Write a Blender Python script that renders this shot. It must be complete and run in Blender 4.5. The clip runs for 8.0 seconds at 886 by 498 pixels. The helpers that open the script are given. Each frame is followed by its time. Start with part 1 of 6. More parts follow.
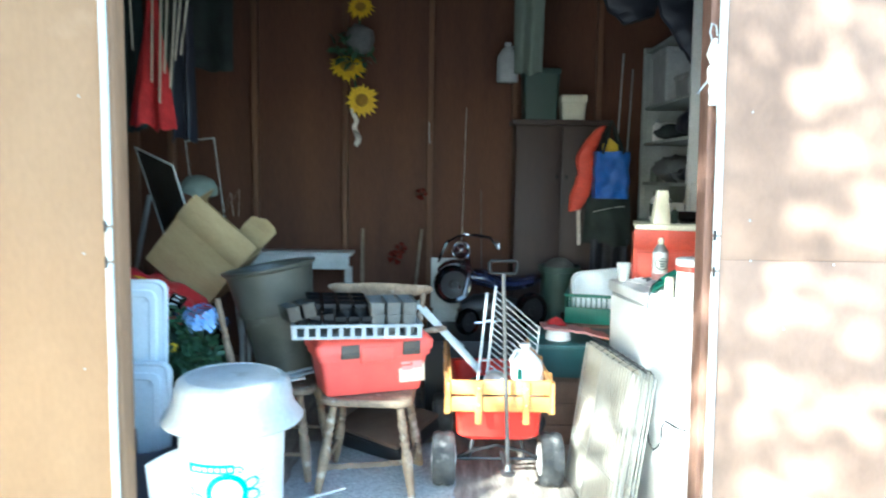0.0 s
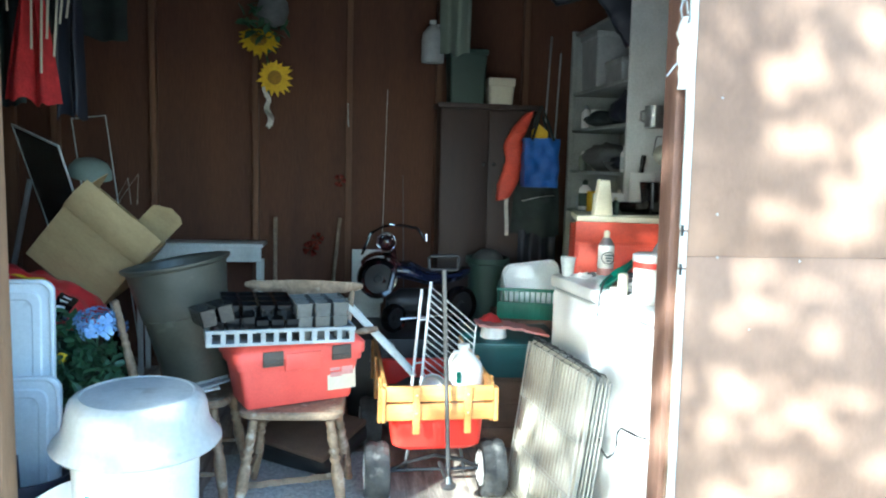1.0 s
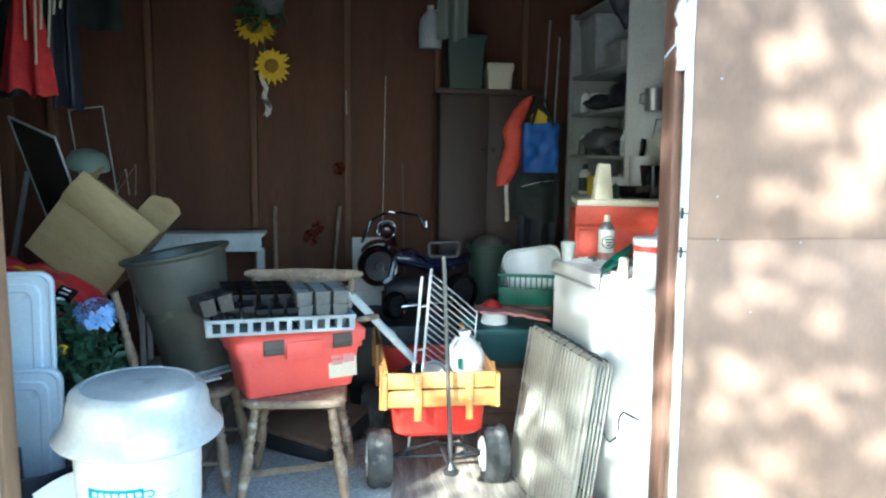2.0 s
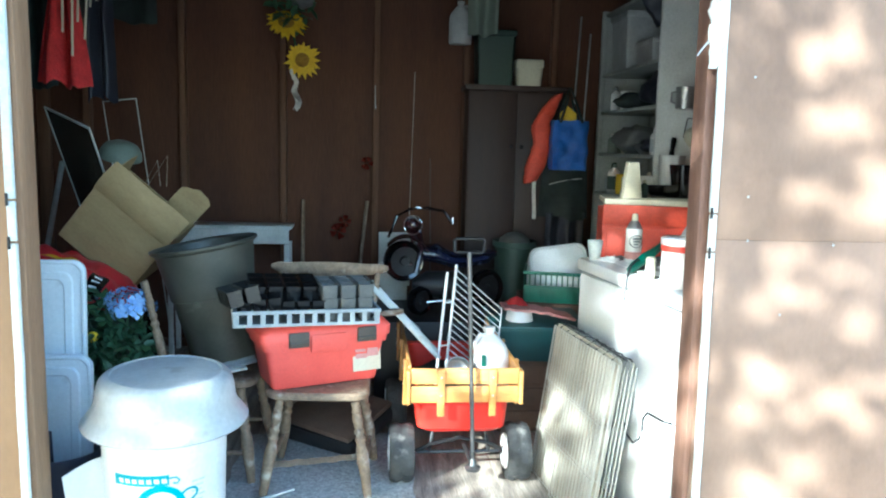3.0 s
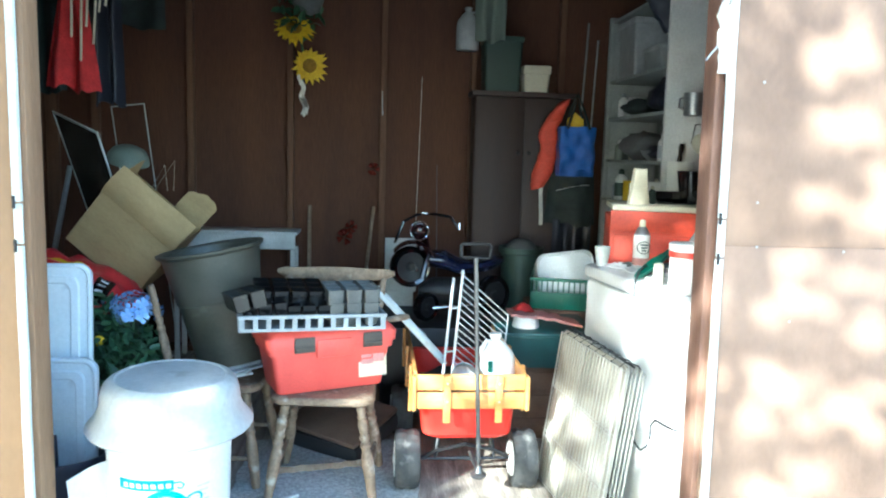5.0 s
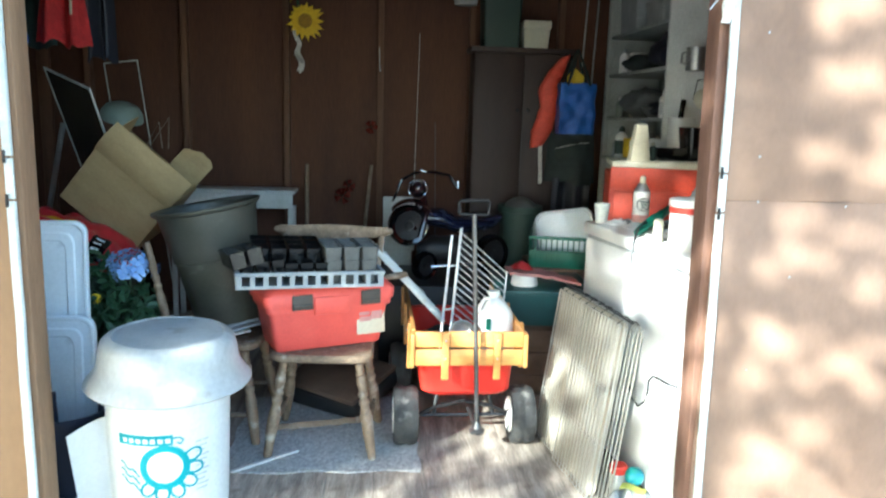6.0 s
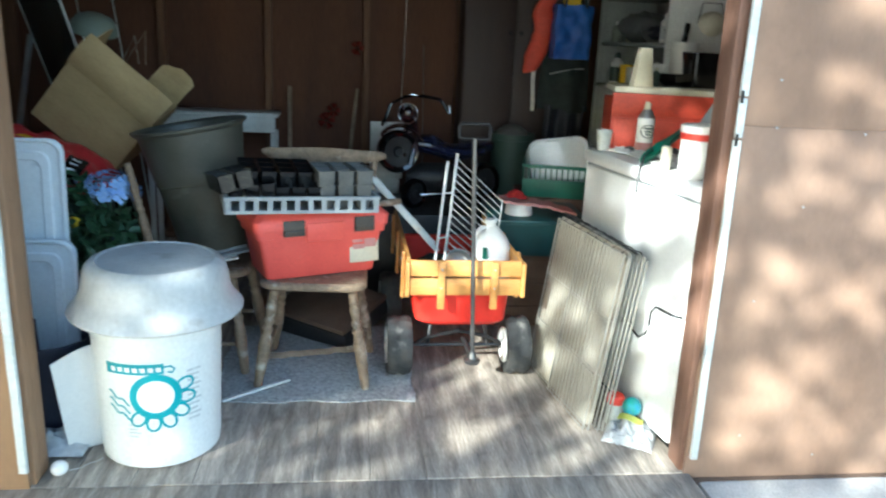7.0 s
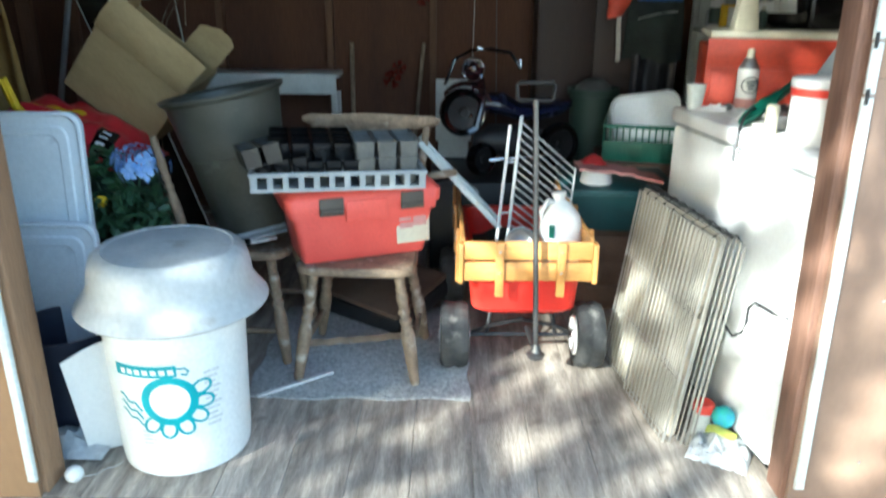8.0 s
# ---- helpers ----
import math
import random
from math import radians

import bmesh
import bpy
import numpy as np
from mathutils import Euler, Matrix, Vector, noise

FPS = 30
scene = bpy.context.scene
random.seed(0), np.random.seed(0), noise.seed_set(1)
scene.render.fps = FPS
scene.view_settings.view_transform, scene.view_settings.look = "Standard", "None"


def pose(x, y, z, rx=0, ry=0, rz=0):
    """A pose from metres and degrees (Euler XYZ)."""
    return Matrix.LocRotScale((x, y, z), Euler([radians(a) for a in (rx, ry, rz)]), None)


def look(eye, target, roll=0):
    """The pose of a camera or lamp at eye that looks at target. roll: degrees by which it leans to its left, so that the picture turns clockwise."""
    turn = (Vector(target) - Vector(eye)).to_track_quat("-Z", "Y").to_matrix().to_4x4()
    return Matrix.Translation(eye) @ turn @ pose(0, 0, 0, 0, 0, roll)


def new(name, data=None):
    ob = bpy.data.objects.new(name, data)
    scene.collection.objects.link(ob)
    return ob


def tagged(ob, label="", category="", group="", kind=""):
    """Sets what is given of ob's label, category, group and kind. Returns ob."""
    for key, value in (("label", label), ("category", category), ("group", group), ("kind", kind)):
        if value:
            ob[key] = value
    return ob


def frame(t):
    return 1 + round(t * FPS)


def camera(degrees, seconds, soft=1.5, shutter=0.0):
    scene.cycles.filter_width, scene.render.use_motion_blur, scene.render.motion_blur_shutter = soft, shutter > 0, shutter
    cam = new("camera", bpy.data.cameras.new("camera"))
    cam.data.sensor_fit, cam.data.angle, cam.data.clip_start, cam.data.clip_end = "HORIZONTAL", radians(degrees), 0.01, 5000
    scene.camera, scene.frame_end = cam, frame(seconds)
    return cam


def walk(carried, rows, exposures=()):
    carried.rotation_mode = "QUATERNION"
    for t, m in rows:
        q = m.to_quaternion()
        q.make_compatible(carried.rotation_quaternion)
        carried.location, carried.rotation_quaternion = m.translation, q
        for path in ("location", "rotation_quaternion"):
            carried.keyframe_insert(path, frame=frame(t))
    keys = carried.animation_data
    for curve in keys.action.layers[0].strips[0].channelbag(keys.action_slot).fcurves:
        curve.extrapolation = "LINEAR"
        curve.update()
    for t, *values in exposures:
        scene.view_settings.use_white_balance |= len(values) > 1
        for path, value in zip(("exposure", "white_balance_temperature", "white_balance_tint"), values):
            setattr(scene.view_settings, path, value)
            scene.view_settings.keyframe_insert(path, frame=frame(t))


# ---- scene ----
cam = camera(61.8, 8.0, 2.1, 0.5)
METRES, EYE, TILT, LEAN, TURN = 1.06, 1.45, 0.0, 0.0, 0.0
ROWS = [
    (0.0, 0.0, 0.0, 0.0, 0.09, -5.69, -0.86),
    (0.2, -0.0679, 0.1024, -0.0102, -3.13, -6.06, -2.20),
    (0.5, -0.1228, 0.2174, -0.0064, -9.07, -4.14, -2.26),
    (0.7, -0.1600, 0.2613, 0.0002, -7.76, -6.17, -1.65),
    (1.0, -0.1288, 0.2924, 0.0015, -7.55, -6.65, -1.57),
    (1.5, -0.11, 0.3026, -0.0059, -8.13, -6.86, -1.14),
    (2.0, -0.1168, 0.3023, -0.0033, -7.48, -7.63, -0.75),
    (2.2, -0.1165, 0.3020, -0.0035, -5.69, -8.06, -0.98),
    (3.3, -0.1150, 0.3016, -0.0060, -5.01, -7.79, -1.89),
    (3.5, -0.115, 0.3016, -0.0061, -4.52, -7.39, -1.95),
    (4.0, -0.1148, 0.2974, -0.0078, -4.27, -6.7, -1.29),
    (4.5, -0.11, 0.2994, -0.0118, -4.37, -7.13, -1.48),
    (5.8, -0.1253, 0.3288, -0.0272, -5.38, -9.11, -2.00),
    (6.0, -0.108, 0.3298, -0.0369, -4.87, -10.33, -1.66),
    (6.2, -0.1226, 0.3376, -0.0353, -4.75, -11.58, -1.37),
    (6.5, -0.1215, 0.3463, -0.0577, -4.1, -12.65, -1.78),
    (6.8, -0.1785, 0.4108, -0.0552, -5.16, -15.12, -2.56),
    (7.0, -0.1859, 0.4323, -0.0805, -6.72, -15.51, -2.79),
    (7.2, -0.1934, 0.4934, -0.0763, -8.14, -16.39, -2.03),
    (7.5, -0.1142, 0.6023, -0.0884, -5.27, -16.03, -1.17),
    (7.7, -0.0527, 0.6823, -0.0837, -2.89, -15.33, -1.16),
    (7.8, -0.0420, 0.7160, -0.0860, -0.98, -16.35, -0.92),
    (8.0, -0.02, 0.7831, -0.0901, 0.31, -19.27, -0.44),
]
EXPOSURES = [(t, e, 5350 if t < 5 else 5750, -4 if t < 5 else -1) for t, e in ((0.0, 2.92), (0.5, 2.78), (1.0, 2.54), (2.0, 2.36), (3.3, 2.46), (4.0, 2.70), (4.7, 2.75), (6.0, 2.26), (7.0, 1.82), (7.5, 1.76), (8.0, 2.02))]
walk(cam, [(t, pose(0, 0, EYE, TILT, LEAN, TURN) @ pose(METRES * x, METRES * y, METRES * z, 90 + pitch, roll, yaw)) for t, x, y, z, yaw, pitch, roll in ROWS], EXPOSURES)

# ---- light ----
SUN_WAY = Vector((0.62, 0.66, -0.43)).normalized()
world = bpy.data.worlds.new("sky")
scene.world = world
world.use_nodes = True
sky = world.node_tree.nodes.new("ShaderNodeTexSky")
sky.sky_type, sky.sun_disc = "NISHITA", False
sky.sun_elevation = math.asin(-SUN_WAY.z)
sky.sun_rotation = math.atan2(-SUN_WAY.x, -SUN_WAY.y)
back = world.node_tree.nodes["Background"]
back.inputs["Strength"].default_value = 0.2
world.node_tree.links.new(sky.outputs[0], back.inputs["Color"])
sun_data = bpy.data.lights.new("sun", "SUN")
sun_data.energy, sun_data.angle, sun_data.color = 5.0, radians(0.8), (1.0, 0.955, 0.88)
sun = new("sun", sun_data)
sun.matrix_world = look(Vector((0, 0, 8)) - SUN_WAY * 4, Vector((0, 0, 8)))

# ---- materials ----
def mat(name, col, rough=0.6, metal=0.0, col2=None, var=0.5, scale=6.0, stretch=(1, 1, 1), bump=0.15, bscale=80.0, each=0.0,
        coat=0.0, distort=0.0, spots=None):
    """Procedural surface: two colours mixed by a broad noise, a finer grain, roughness wear and relief."""
    m = bpy.data.materials.new(name)
    m.use_nodes = True
    nt = m.node_tree
    n, link = nt.nodes, nt.links
    bsdf = n["Principled BSDF"]
    tc = n.new("ShaderNodeTexCoord")
    mp = n.new("ShaderNodeMapping")
    mp.inputs["Scale"].default_value = stretch
    link.new(tc.outputs["Object"], mp.inputs["Vector"])
    vec = mp.outputs["Vector"]
    info = n.new("ShaderNodeObjectInfo")
    if each:
        shift = n.new("ShaderNodeVectorMath")
        shift.operation = "ADD"
        spread = n.new("ShaderNodeMath")
        spread.operation = "MULTIPLY"
        spread.inputs[1].default_value = 37.0
        link.new(info.outputs["Random"], spread.inputs[0])
        link.new(vec, shift.inputs[0])
        link.new(spread.outputs[0], shift.inputs[1])
        vec = shift.outputs[0]
    broad = n.new("ShaderNodeTexNoise")
    broad.inputs["Scale"].default_value = scale
    broad.inputs["Detail"].default_value = 5
    broad.inputs["Roughness"].default_value = 0.6
    broad.inputs["Distortion"].default_value = distort
    link.new(vec, broad.inputs["Vector"])
    grain = n.new("ShaderNodeTexNoise")
    grain.inputs["Scale"].default_value = bscale
    grain.inputs["Detail"].default_value = 3
    link.new(vec, grain.inputs["Vector"])
    c2 = col2 or tuple(c * (1 - var * 0.5) for c in col)
    ramp = n.new("ShaderNodeValToRGB")
    ramp.color_ramp.elements[0].position, ramp.color_ramp.elements[1].position = 0.34, 0.66
    ramp.color_ramp.elements[0].color, ramp.color_ramp.elements[1].color = (*c2, 1), (*col, 1)
    link.new(broad.outputs["Fac"], ramp.inputs["Fac"])
    mix = n.new("ShaderNodeMix")
    mix.data_type, mix.blend_type = "RGBA", "MULTIPLY"
    mix.inputs["Factor"].default_value = min(1.0, var)
    g = n.new("ShaderNodeMapRange")
    g.inputs["From Min"].default_value, g.inputs["From Max"].default_value = 0.3, 0.7
    g.inputs["To Min"].default_value, g.inputs["To Max"].default_value = 0.65, 1.15
    link.new(grain.outputs["Fac"], g.inputs["Value"])
    link.new(ramp.outputs["Color"], mix.inputs["A"])
    link.new(g.outputs["Result"], mix.inputs["B"])
    out = mix.outputs["Result"]
    if each:
        hsv = n.new("ShaderNodeHueSaturation")
        r = n.new("ShaderNodeMapRange")
        r.inputs["To Min"].default_value, r.inputs["To Max"].default_value = 1 - each, 1 + each
        link.new(info.outputs["Random"], r.inputs["Value"])
        link.new(r.outputs["Result"], hsv.inputs["Value"])
        link.new(out, hsv.inputs["Color"])
        out = hsv.outputs["Color"]
    if spots:
        sp = n.new("ShaderNodeTexNoise")
        sp.inputs["Scale"].default_value = spots[0]
        sp.inputs["Detail"].default_value = 6
        link.new(tc.outputs["Object"], sp.inputs["Vector"])
        sr = n.new("ShaderNodeMapRange")
        sr.inputs["From Min"].default_value, sr.inputs["From Max"].default_value = spots[1], spots[1] + 0.12
        link.new(sp.outputs["Fac"], sr.inputs["Value"])
        sm = n.new("ShaderNodeMix")
        sm.data_type = "RGBA"
        link.new(sr.outputs["Result"], sm.inputs["Factor"])
        link.new(out, sm.inputs["A"])
        sm.inputs["B"].default_value = (*spots[2], 1)
        out = sm.outputs["Result"]
    link.new(out, bsdf.inputs["Base Color"])
    rr = n.new("ShaderNodeMapRange")
    rr.inputs["To Min"].default_value, rr.inputs["To Max"].default_value = max(0.03, rough - 0.12), min(1, rough + 0.12)
    link.new(broad.outputs["Fac"], rr.inputs["Value"])
    link.new(rr.outputs["Result"], bsdf.inputs["Roughness"])
    bsdf.inputs["Metallic"].default_value = metal
    bsdf.inputs["Coat Weight"].default_value = coat
    if bump:
        b = n.new("ShaderNodeBump")
        b.inputs["Strength"].default_value = bump
        b.inputs["Distance"].default_value = 0.01
        add = n.new("ShaderNodeMath")
        add.operation = "ADD"
        link.new(grain.outputs["Fac"], add.inputs[0])
        link.new(broad.outputs["Fac"], add.inputs[1])
        link.new(add.outputs[0], b.inputs["Height"])
        link.new(b.outputs["Normal"], bsdf.inputs["Normal"])
    return m


M_WALL = mat("brown_stained_plywood", (0.30, 0.195, 0.136), 0.75, col2=(0.225, 0.138, 0.092), var=0.2, scale=2.2, stretch=(1, 1, 0.6), bump=0.08, bscale=50,
             spots=(3.0, 0.62, (0.34, 0.215, 0.145)))
M_WALLWARM = mat("warm_stained_plywood", (0.37, 0.222, 0.118), 0.75, col2=(0.31, 0.178, 0.09), var=0.2, scale=2.0, stretch=(1, 1, 0.5), bump=0.08, bscale=50,
                 spots=(3.0, 0.64, (0.41, 0.26, 0.15)))
M_POSTWARM = mat("pale_post_wood", (0.36, 0.215, 0.12), 0.75, col2=(0.27, 0.155, 0.085), var=0.5, scale=5, stretch=(4, 4, 0.35), bump=0.25, bscale=60,
                 spots=(9.0, 0.68, (0.17, 0.10, 0.06)))
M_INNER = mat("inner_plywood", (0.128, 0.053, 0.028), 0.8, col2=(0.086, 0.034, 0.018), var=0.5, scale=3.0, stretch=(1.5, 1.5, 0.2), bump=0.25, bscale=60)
M_CABINET = mat("dark_cabinet_wood", (0.052, 0.030, 0.024), 0.6, col2=(0.034, 0.019, 0.016), var=0.4, scale=4, stretch=(2, 2, 0.25), bump=0.15, bscale=60)
M_STUD = mat("stud_wood", (0.20, 0.10, 0.055), 0.75, col2=(0.13, 0.062, 0.034), var=0.5, scale=5, stretch=(4, 4, 0.3), bump=0.2, bscale=60, each=0.12)
M_POST = mat("door_post_wood", (0.24, 0.13, 0.088), 0.75, col2=(0.16, 0.08, 0.052), var=0.6, scale=5, stretch=(4, 4, 0.35), bump=0.3, bscale=60,
             spots=(9.0, 0.66, (0.12, 0.07, 0.05)))
M_TRIM = mat("galvanised_trim", (0.70, 0.72, 0.68), 0.5, 0.0, col2=(0.56, 0.59, 0.55), var=0.3, scale=9, bump=0.05, spots=(14.0, 0.64, (0.5, 0.42, 0.33)))
M_FLOOR = mat("grey_weathered_board", (0.54, 0.465, 0.38), 0.8, col2=(0.30, 0.25, 0.20), var=0.7, scale=5, stretch=(5, 0.6, 5), distort=1.6, bump=0.35, bscale=55, each=0.16,
              spots=(6.0, 0.62, (0.17, 0.13, 0.10)))
def board_grain(m):
    """Dark swirling growth rings with open pores, different on every board."""
    n, link = m.node_tree.nodes, m.node_tree.links
    bsdf = n["Principled BSDF"]
    tc, info = n.new("ShaderNodeTexCoord"), n.new("ShaderNodeObjectInfo")
    mp, wav, far = n.new("ShaderNodeMapping"), n.new("ShaderNodeTexWave"), n.new("ShaderNodeVectorMath")
    mp.inputs["Scale"].default_value = (1.0, 0.30, 1.0)
    far.operation = "MULTIPLY_ADD"
    far.inputs[1].default_value, far.inputs[2].default_value = (1, 1, 1), (0, 0, 0)
    spread = n.new("ShaderNodeMath")
    spread.operation, spread.inputs[1].default_value = "MULTIPLY", 53.0
    link.new(info.outputs["Random"], spread.inputs[0])
    link.new(tc.outputs["Object"], far.inputs[0])
    link.new(spread.outputs[0], far.inputs[2])
    link.new(far.outputs[0], mp.inputs["Vector"])
    wav.wave_type, wav.bands_direction, wav.wave_profile = "BANDS", "X", "SIN"
    wav.inputs["Scale"].default_value, wav.inputs["Distortion"].default_value = 4.2, 6.5
    wav.inputs["Detail"].default_value, wav.inputs["Detail Scale"].default_value = 2.5, 1.6
    link.new(mp.outputs["Vector"], wav.inputs["Vector"])
    tone = n.new("ShaderNodeMapRange")
    tone.inputs["From Min"].default_value, tone.inputs["From Max"].default_value = 0.0, 0.9
    tone.inputs["To Min"].default_value, tone.inputs["To Max"].default_value = 0.62, 1.1
    link.new(wav.outputs["Fac"], tone.inputs["Value"])
    mix = n.new("ShaderNodeMix")
    mix.data_type, mix.blend_type = "RGBA", "MULTIPLY"
    mix.inputs["Factor"].default_value = 0.6
    old = bsdf.inputs["Base Color"].links[0].from_socket
    link.new(old, mix.inputs["A"])
    link.new(tone.outputs["Result"], mix.inputs["B"])
    link.new(mix.outputs["Result"], bsdf.inputs["Base Color"])
    ridge = n.new("ShaderNodeBump")
    ridge.inputs["Strength"].default_value, ridge.inputs["Distance"].default_value = 0.2, 0.004
    link.new(wav.outputs["Fac"], ridge.inputs["Height"])
    link.new(bsdf.inputs["Normal"].links[0].from_socket, ridge.inputs["Normal"])
    link.new(ridge.outputs["Normal"], bsdf.inputs["Normal"])


board_grain(M_FLOOR)
M_CONC = mat("pale_concrete", (0.68, 0.65, 0.59), 0.9, col2=(0.52, 0.50, 0.45), var=0.5, scale=8, bump=0.4, bscale=120)
# Unseen yard surface, set pale to reflect sunlight into the shed.
M_GROUND = mat("pale_bounce_ground", (0.46, 0.42, 0.36), 0.95, col2=(0.34, 0.31, 0.27), var=0.7, scale=3, bump=0.6, bscale=50)
M_ROOF = mat("roof_boards", (0.10, 0.06, 0.04), 0.9, var=0.4, scale=4, bump=0.2)
M_LEAF = mat("leaf", (0.07, 0.12, 0.03), 0.55, col2=(0.04, 0.08, 0.02), var=0.4, scale=3, bump=0.0)
M_BARK = mat("bark", (0.13, 0.10, 0.075), 0.9, var=0.6, scale=8, stretch=(3, 3, 0.5), bump=0.8, bscale=30)
M_STEEL = mat("dull_steel", (0.45, 0.45, 0.44), 0.4, 0.9, var=0.3, scale=20, bump=0.05)
M_DARKSTEEL = mat("dark_steel", (0.16, 0.16, 0.16), 0.35, 0.8, var=0.3, scale=20, bump=0.05)
M_BLACKM = mat("black_metal", (0.03, 0.03, 0.032), 0.4, 0.6, var=0.3, scale=20, bump=0.05)
M_CHROME = mat("chrome", (0.75, 0.75, 0.76), 0.12, 1.0, var=0.1, scale=20, bump=0.0)
M_FADEDRED = mat("faded_red_plastic", (0.79, 0.118, 0.092), 0.45, col2=(0.73, 0.095, 0.075), var=0.25, scale=7, bump=0.06, bscale=150, spots=(16.0, 0.70, (0.66, 0.24, 0.20)))
M_RED = mat("red_plastic", (0.72, 0.060, 0.038), 0.42, col2=(0.62, 0.050, 0.032), var=0.2, scale=7, bump=0.06, bscale=150, spots=(16.0, 0.70, (0.60, 0.20, 0.15)))
M_LATCH = mat("dark_latch_plastic", (0.075, 0.062, 0.05), 0.5, var=0.3, scale=20, bump=0.05)
M_BUCKET = mat("white_bucket_plastic", (0.80, 0.82, 0.80), 0.42, col2=(0.73, 0.76, 0.74), var=0.2, scale=5, bump=0.05, spots=(12.0, 0.70, (0.66, 0.66, 0.60)))
M_LID = mat("frosted_hood_plastic", (0.60, 0.615, 0.605), 0.46, col2=(0.50, 0.515, 0.50), var=0.3, scale=9, bump=0.10, bscale=60, spots=(13.0, 0.60, (0.40, 0.395, 0.365)))
M_LID.node_tree.nodes["Principled BSDF"].inputs["Transmission Weight"].default_value = 0.18
M_BLACKGLOSS = mat("glossy_black_plastic", (0.006, 0.006, 0.008), 0.14, coat=0.6, var=0.2, scale=10, bump=0.02)
# White plastic with the dimness under the roof mixed into its base colour.
M_DIMWHITE = mat("dimmed_white_plastic", (0.42, 0.43, 0.42), 0.55, col2=(0.32, 0.33, 0.32), var=0.3, scale=9, bump=0.05)
M_GLOSSRED = mat("glossy_red_foil", (0.22, 0.045, 0.03), 0.2, col2=(0.12, 0.02, 0.018), var=0.3, scale=14, bump=0.2, bscale=40)
M_TEAL = mat("teal_print", (0.02, 0.33, 0.37), 0.5, var=0.2, scale=30, bump=0.0)
M_GREYPRINT = mat("grey_print", (0.55, 0.58, 0.58), 0.5, var=0.2, scale=30, bump=0.0)
M_TOTE = mat("milky_tote_plastic", (0.82, 0.86, 0.88), 0.4, col2=(0.76, 0.81, 0.84), var=0.15, scale=5, bump=0.03)
M_OAK = mat("weathered_oak", (0.31, 0.225, 0.15), 0.6, col2=(0.17, 0.115, 0.07), var=0.7, scale=14, stretch=(1, 1, 1), bump=0.25, bscale=70, spots=(17.0, 0.58, (0.46, 0.40, 0.32)))
M_VARN = mat("varnished_stake_wood", (0.66, 0.33, 0.095), 0.45, col2=(0.56, 0.26, 0.07), var=0.4, scale=8, stretch=(0.6, 4, 4), bump=0.1, bscale=60, each=0.08)
M_WAGON = mat("wagon_red_plastic", (0.74, 0.035, 0.022), 0.35, var=0.2, scale=8, bump=0.05)
M_TYRE = mat("dusty_tyre_rubber", (0.028, 0.03, 0.032), 0.75, col2=(0.055, 0.054, 0.05), var=0.4, scale=12, bump=0.3, bscale=100, spots=(14.0, 0.62, (0.16, 0.155, 0.14)))
M_WHITE = mat("white_enamel", (0.80, 0.80, 0.78), 0.38, col2=(0.74, 0.74, 0.71), var=0.15, scale=4, bump=0.03, spots=(10.0, 0.68, (0.62, 0.60, 0.55)))
M_WHITEP = mat("white_paint", (0.74, 0.74, 0.71), 0.6, col2=(0.62, 0.62, 0.58), var=0.3, scale=6, bump=0.1)
M_GREYP = mat("grey_plastic", (0.31, 0.34, 0.355), 0.5, var=0.25, scale=10, bump=0.05)
M_BLACKP = mat("black_thin_plastic", (0.007, 0.0073, 0.0082), 0.13, var=0.3, scale=15, bump=0.1)
M_GREYPOT = mat("dusty_grey_pot", (0.115, 0.118, 0.112), 0.65, col2=(0.07, 0.072, 0.07), var=0.4, scale=14, bump=0.1)
M_POT = mat("olive_grey_pot", (0.082, 0.08, 0.062), 0.42, col2=(0.055, 0.054, 0.042), var=0.35, scale=6, bump=0.05, spots=(7.0, 0.64, (0.17, 0.165, 0.13)))
M_CARD = mat("cardboard", (0.385, 0.275, 0.135), 0.85, col2=(0.31, 0.215, 0.10), var=0.3, scale=5, stretch=(1, 1, 3), bump=0.1, bscale=70, spots=(5.0, 0.66, (0.36, 0.24, 0.13)))
M_MAT = mat("grey_carpet", (0.66, 0.67, 0.64), 0.98, col2=(0.36, 0.365, 0.355), var=0.9, scale=60, bump=0.9, bscale=130)
M_BROWNCLOTH = mat("dark_brown_fabric", (0.14, 0.088, 0.06), 0.9, col2=(0.085, 0.052, 0.036), var=0.5, scale=6, bump=0.3, bscale=150)
M_WIRE = mat("white_coated_wire", (0.72, 0.74, 0.74), 0.4, var=0.2, scale=30, bump=0.0)
M_TRAYTAN = mat("tan_tray_plastic", (0.42, 0.385, 0.31), 0.6, col2=(0.33, 0.30, 0.24), var=0.35, scale=6, bump=0.15)
M_CRATEWIRE = mat("crate_wire", (0.52, 0.51, 0.47), 0.35, 0.7, var=0.3, scale=30, bump=0.0)
M_ORANGE = mat("red_painted_cabinet", (0.66, 0.075, 0.035), 0.5, col2=(0.55, 0.055, 0.028), var=0.3, scale=5, bump=0.08)
M_TEALP = mat("teal_plastic", (0.012, 0.06, 0.064), 0.45, var=0.25, scale=6, bump=0.04)
M_GREENP = mat("green_plastic", (0.010, 0.13, 0.085), 0.45, var=0.25, scale=8, bump=0.04)
M_DKGREEN = mat("dark_green_plastic", (0.035, 0.065, 0.05), 0.6, var=0.3, scale=6, bump=0.05)
M_TUB = mat("dark_navy_tub", (0.036, 0.042, 0.068), 0.5, var=0.25, scale=6, bump=0.05)
M_BAG = mat("clear_crumpled_plastic", (0.60, 0.61, 0.60), 0.35, col2=(0.45, 0.46, 0.46), var=0.4, scale=25, bump=0.4, bscale=60)
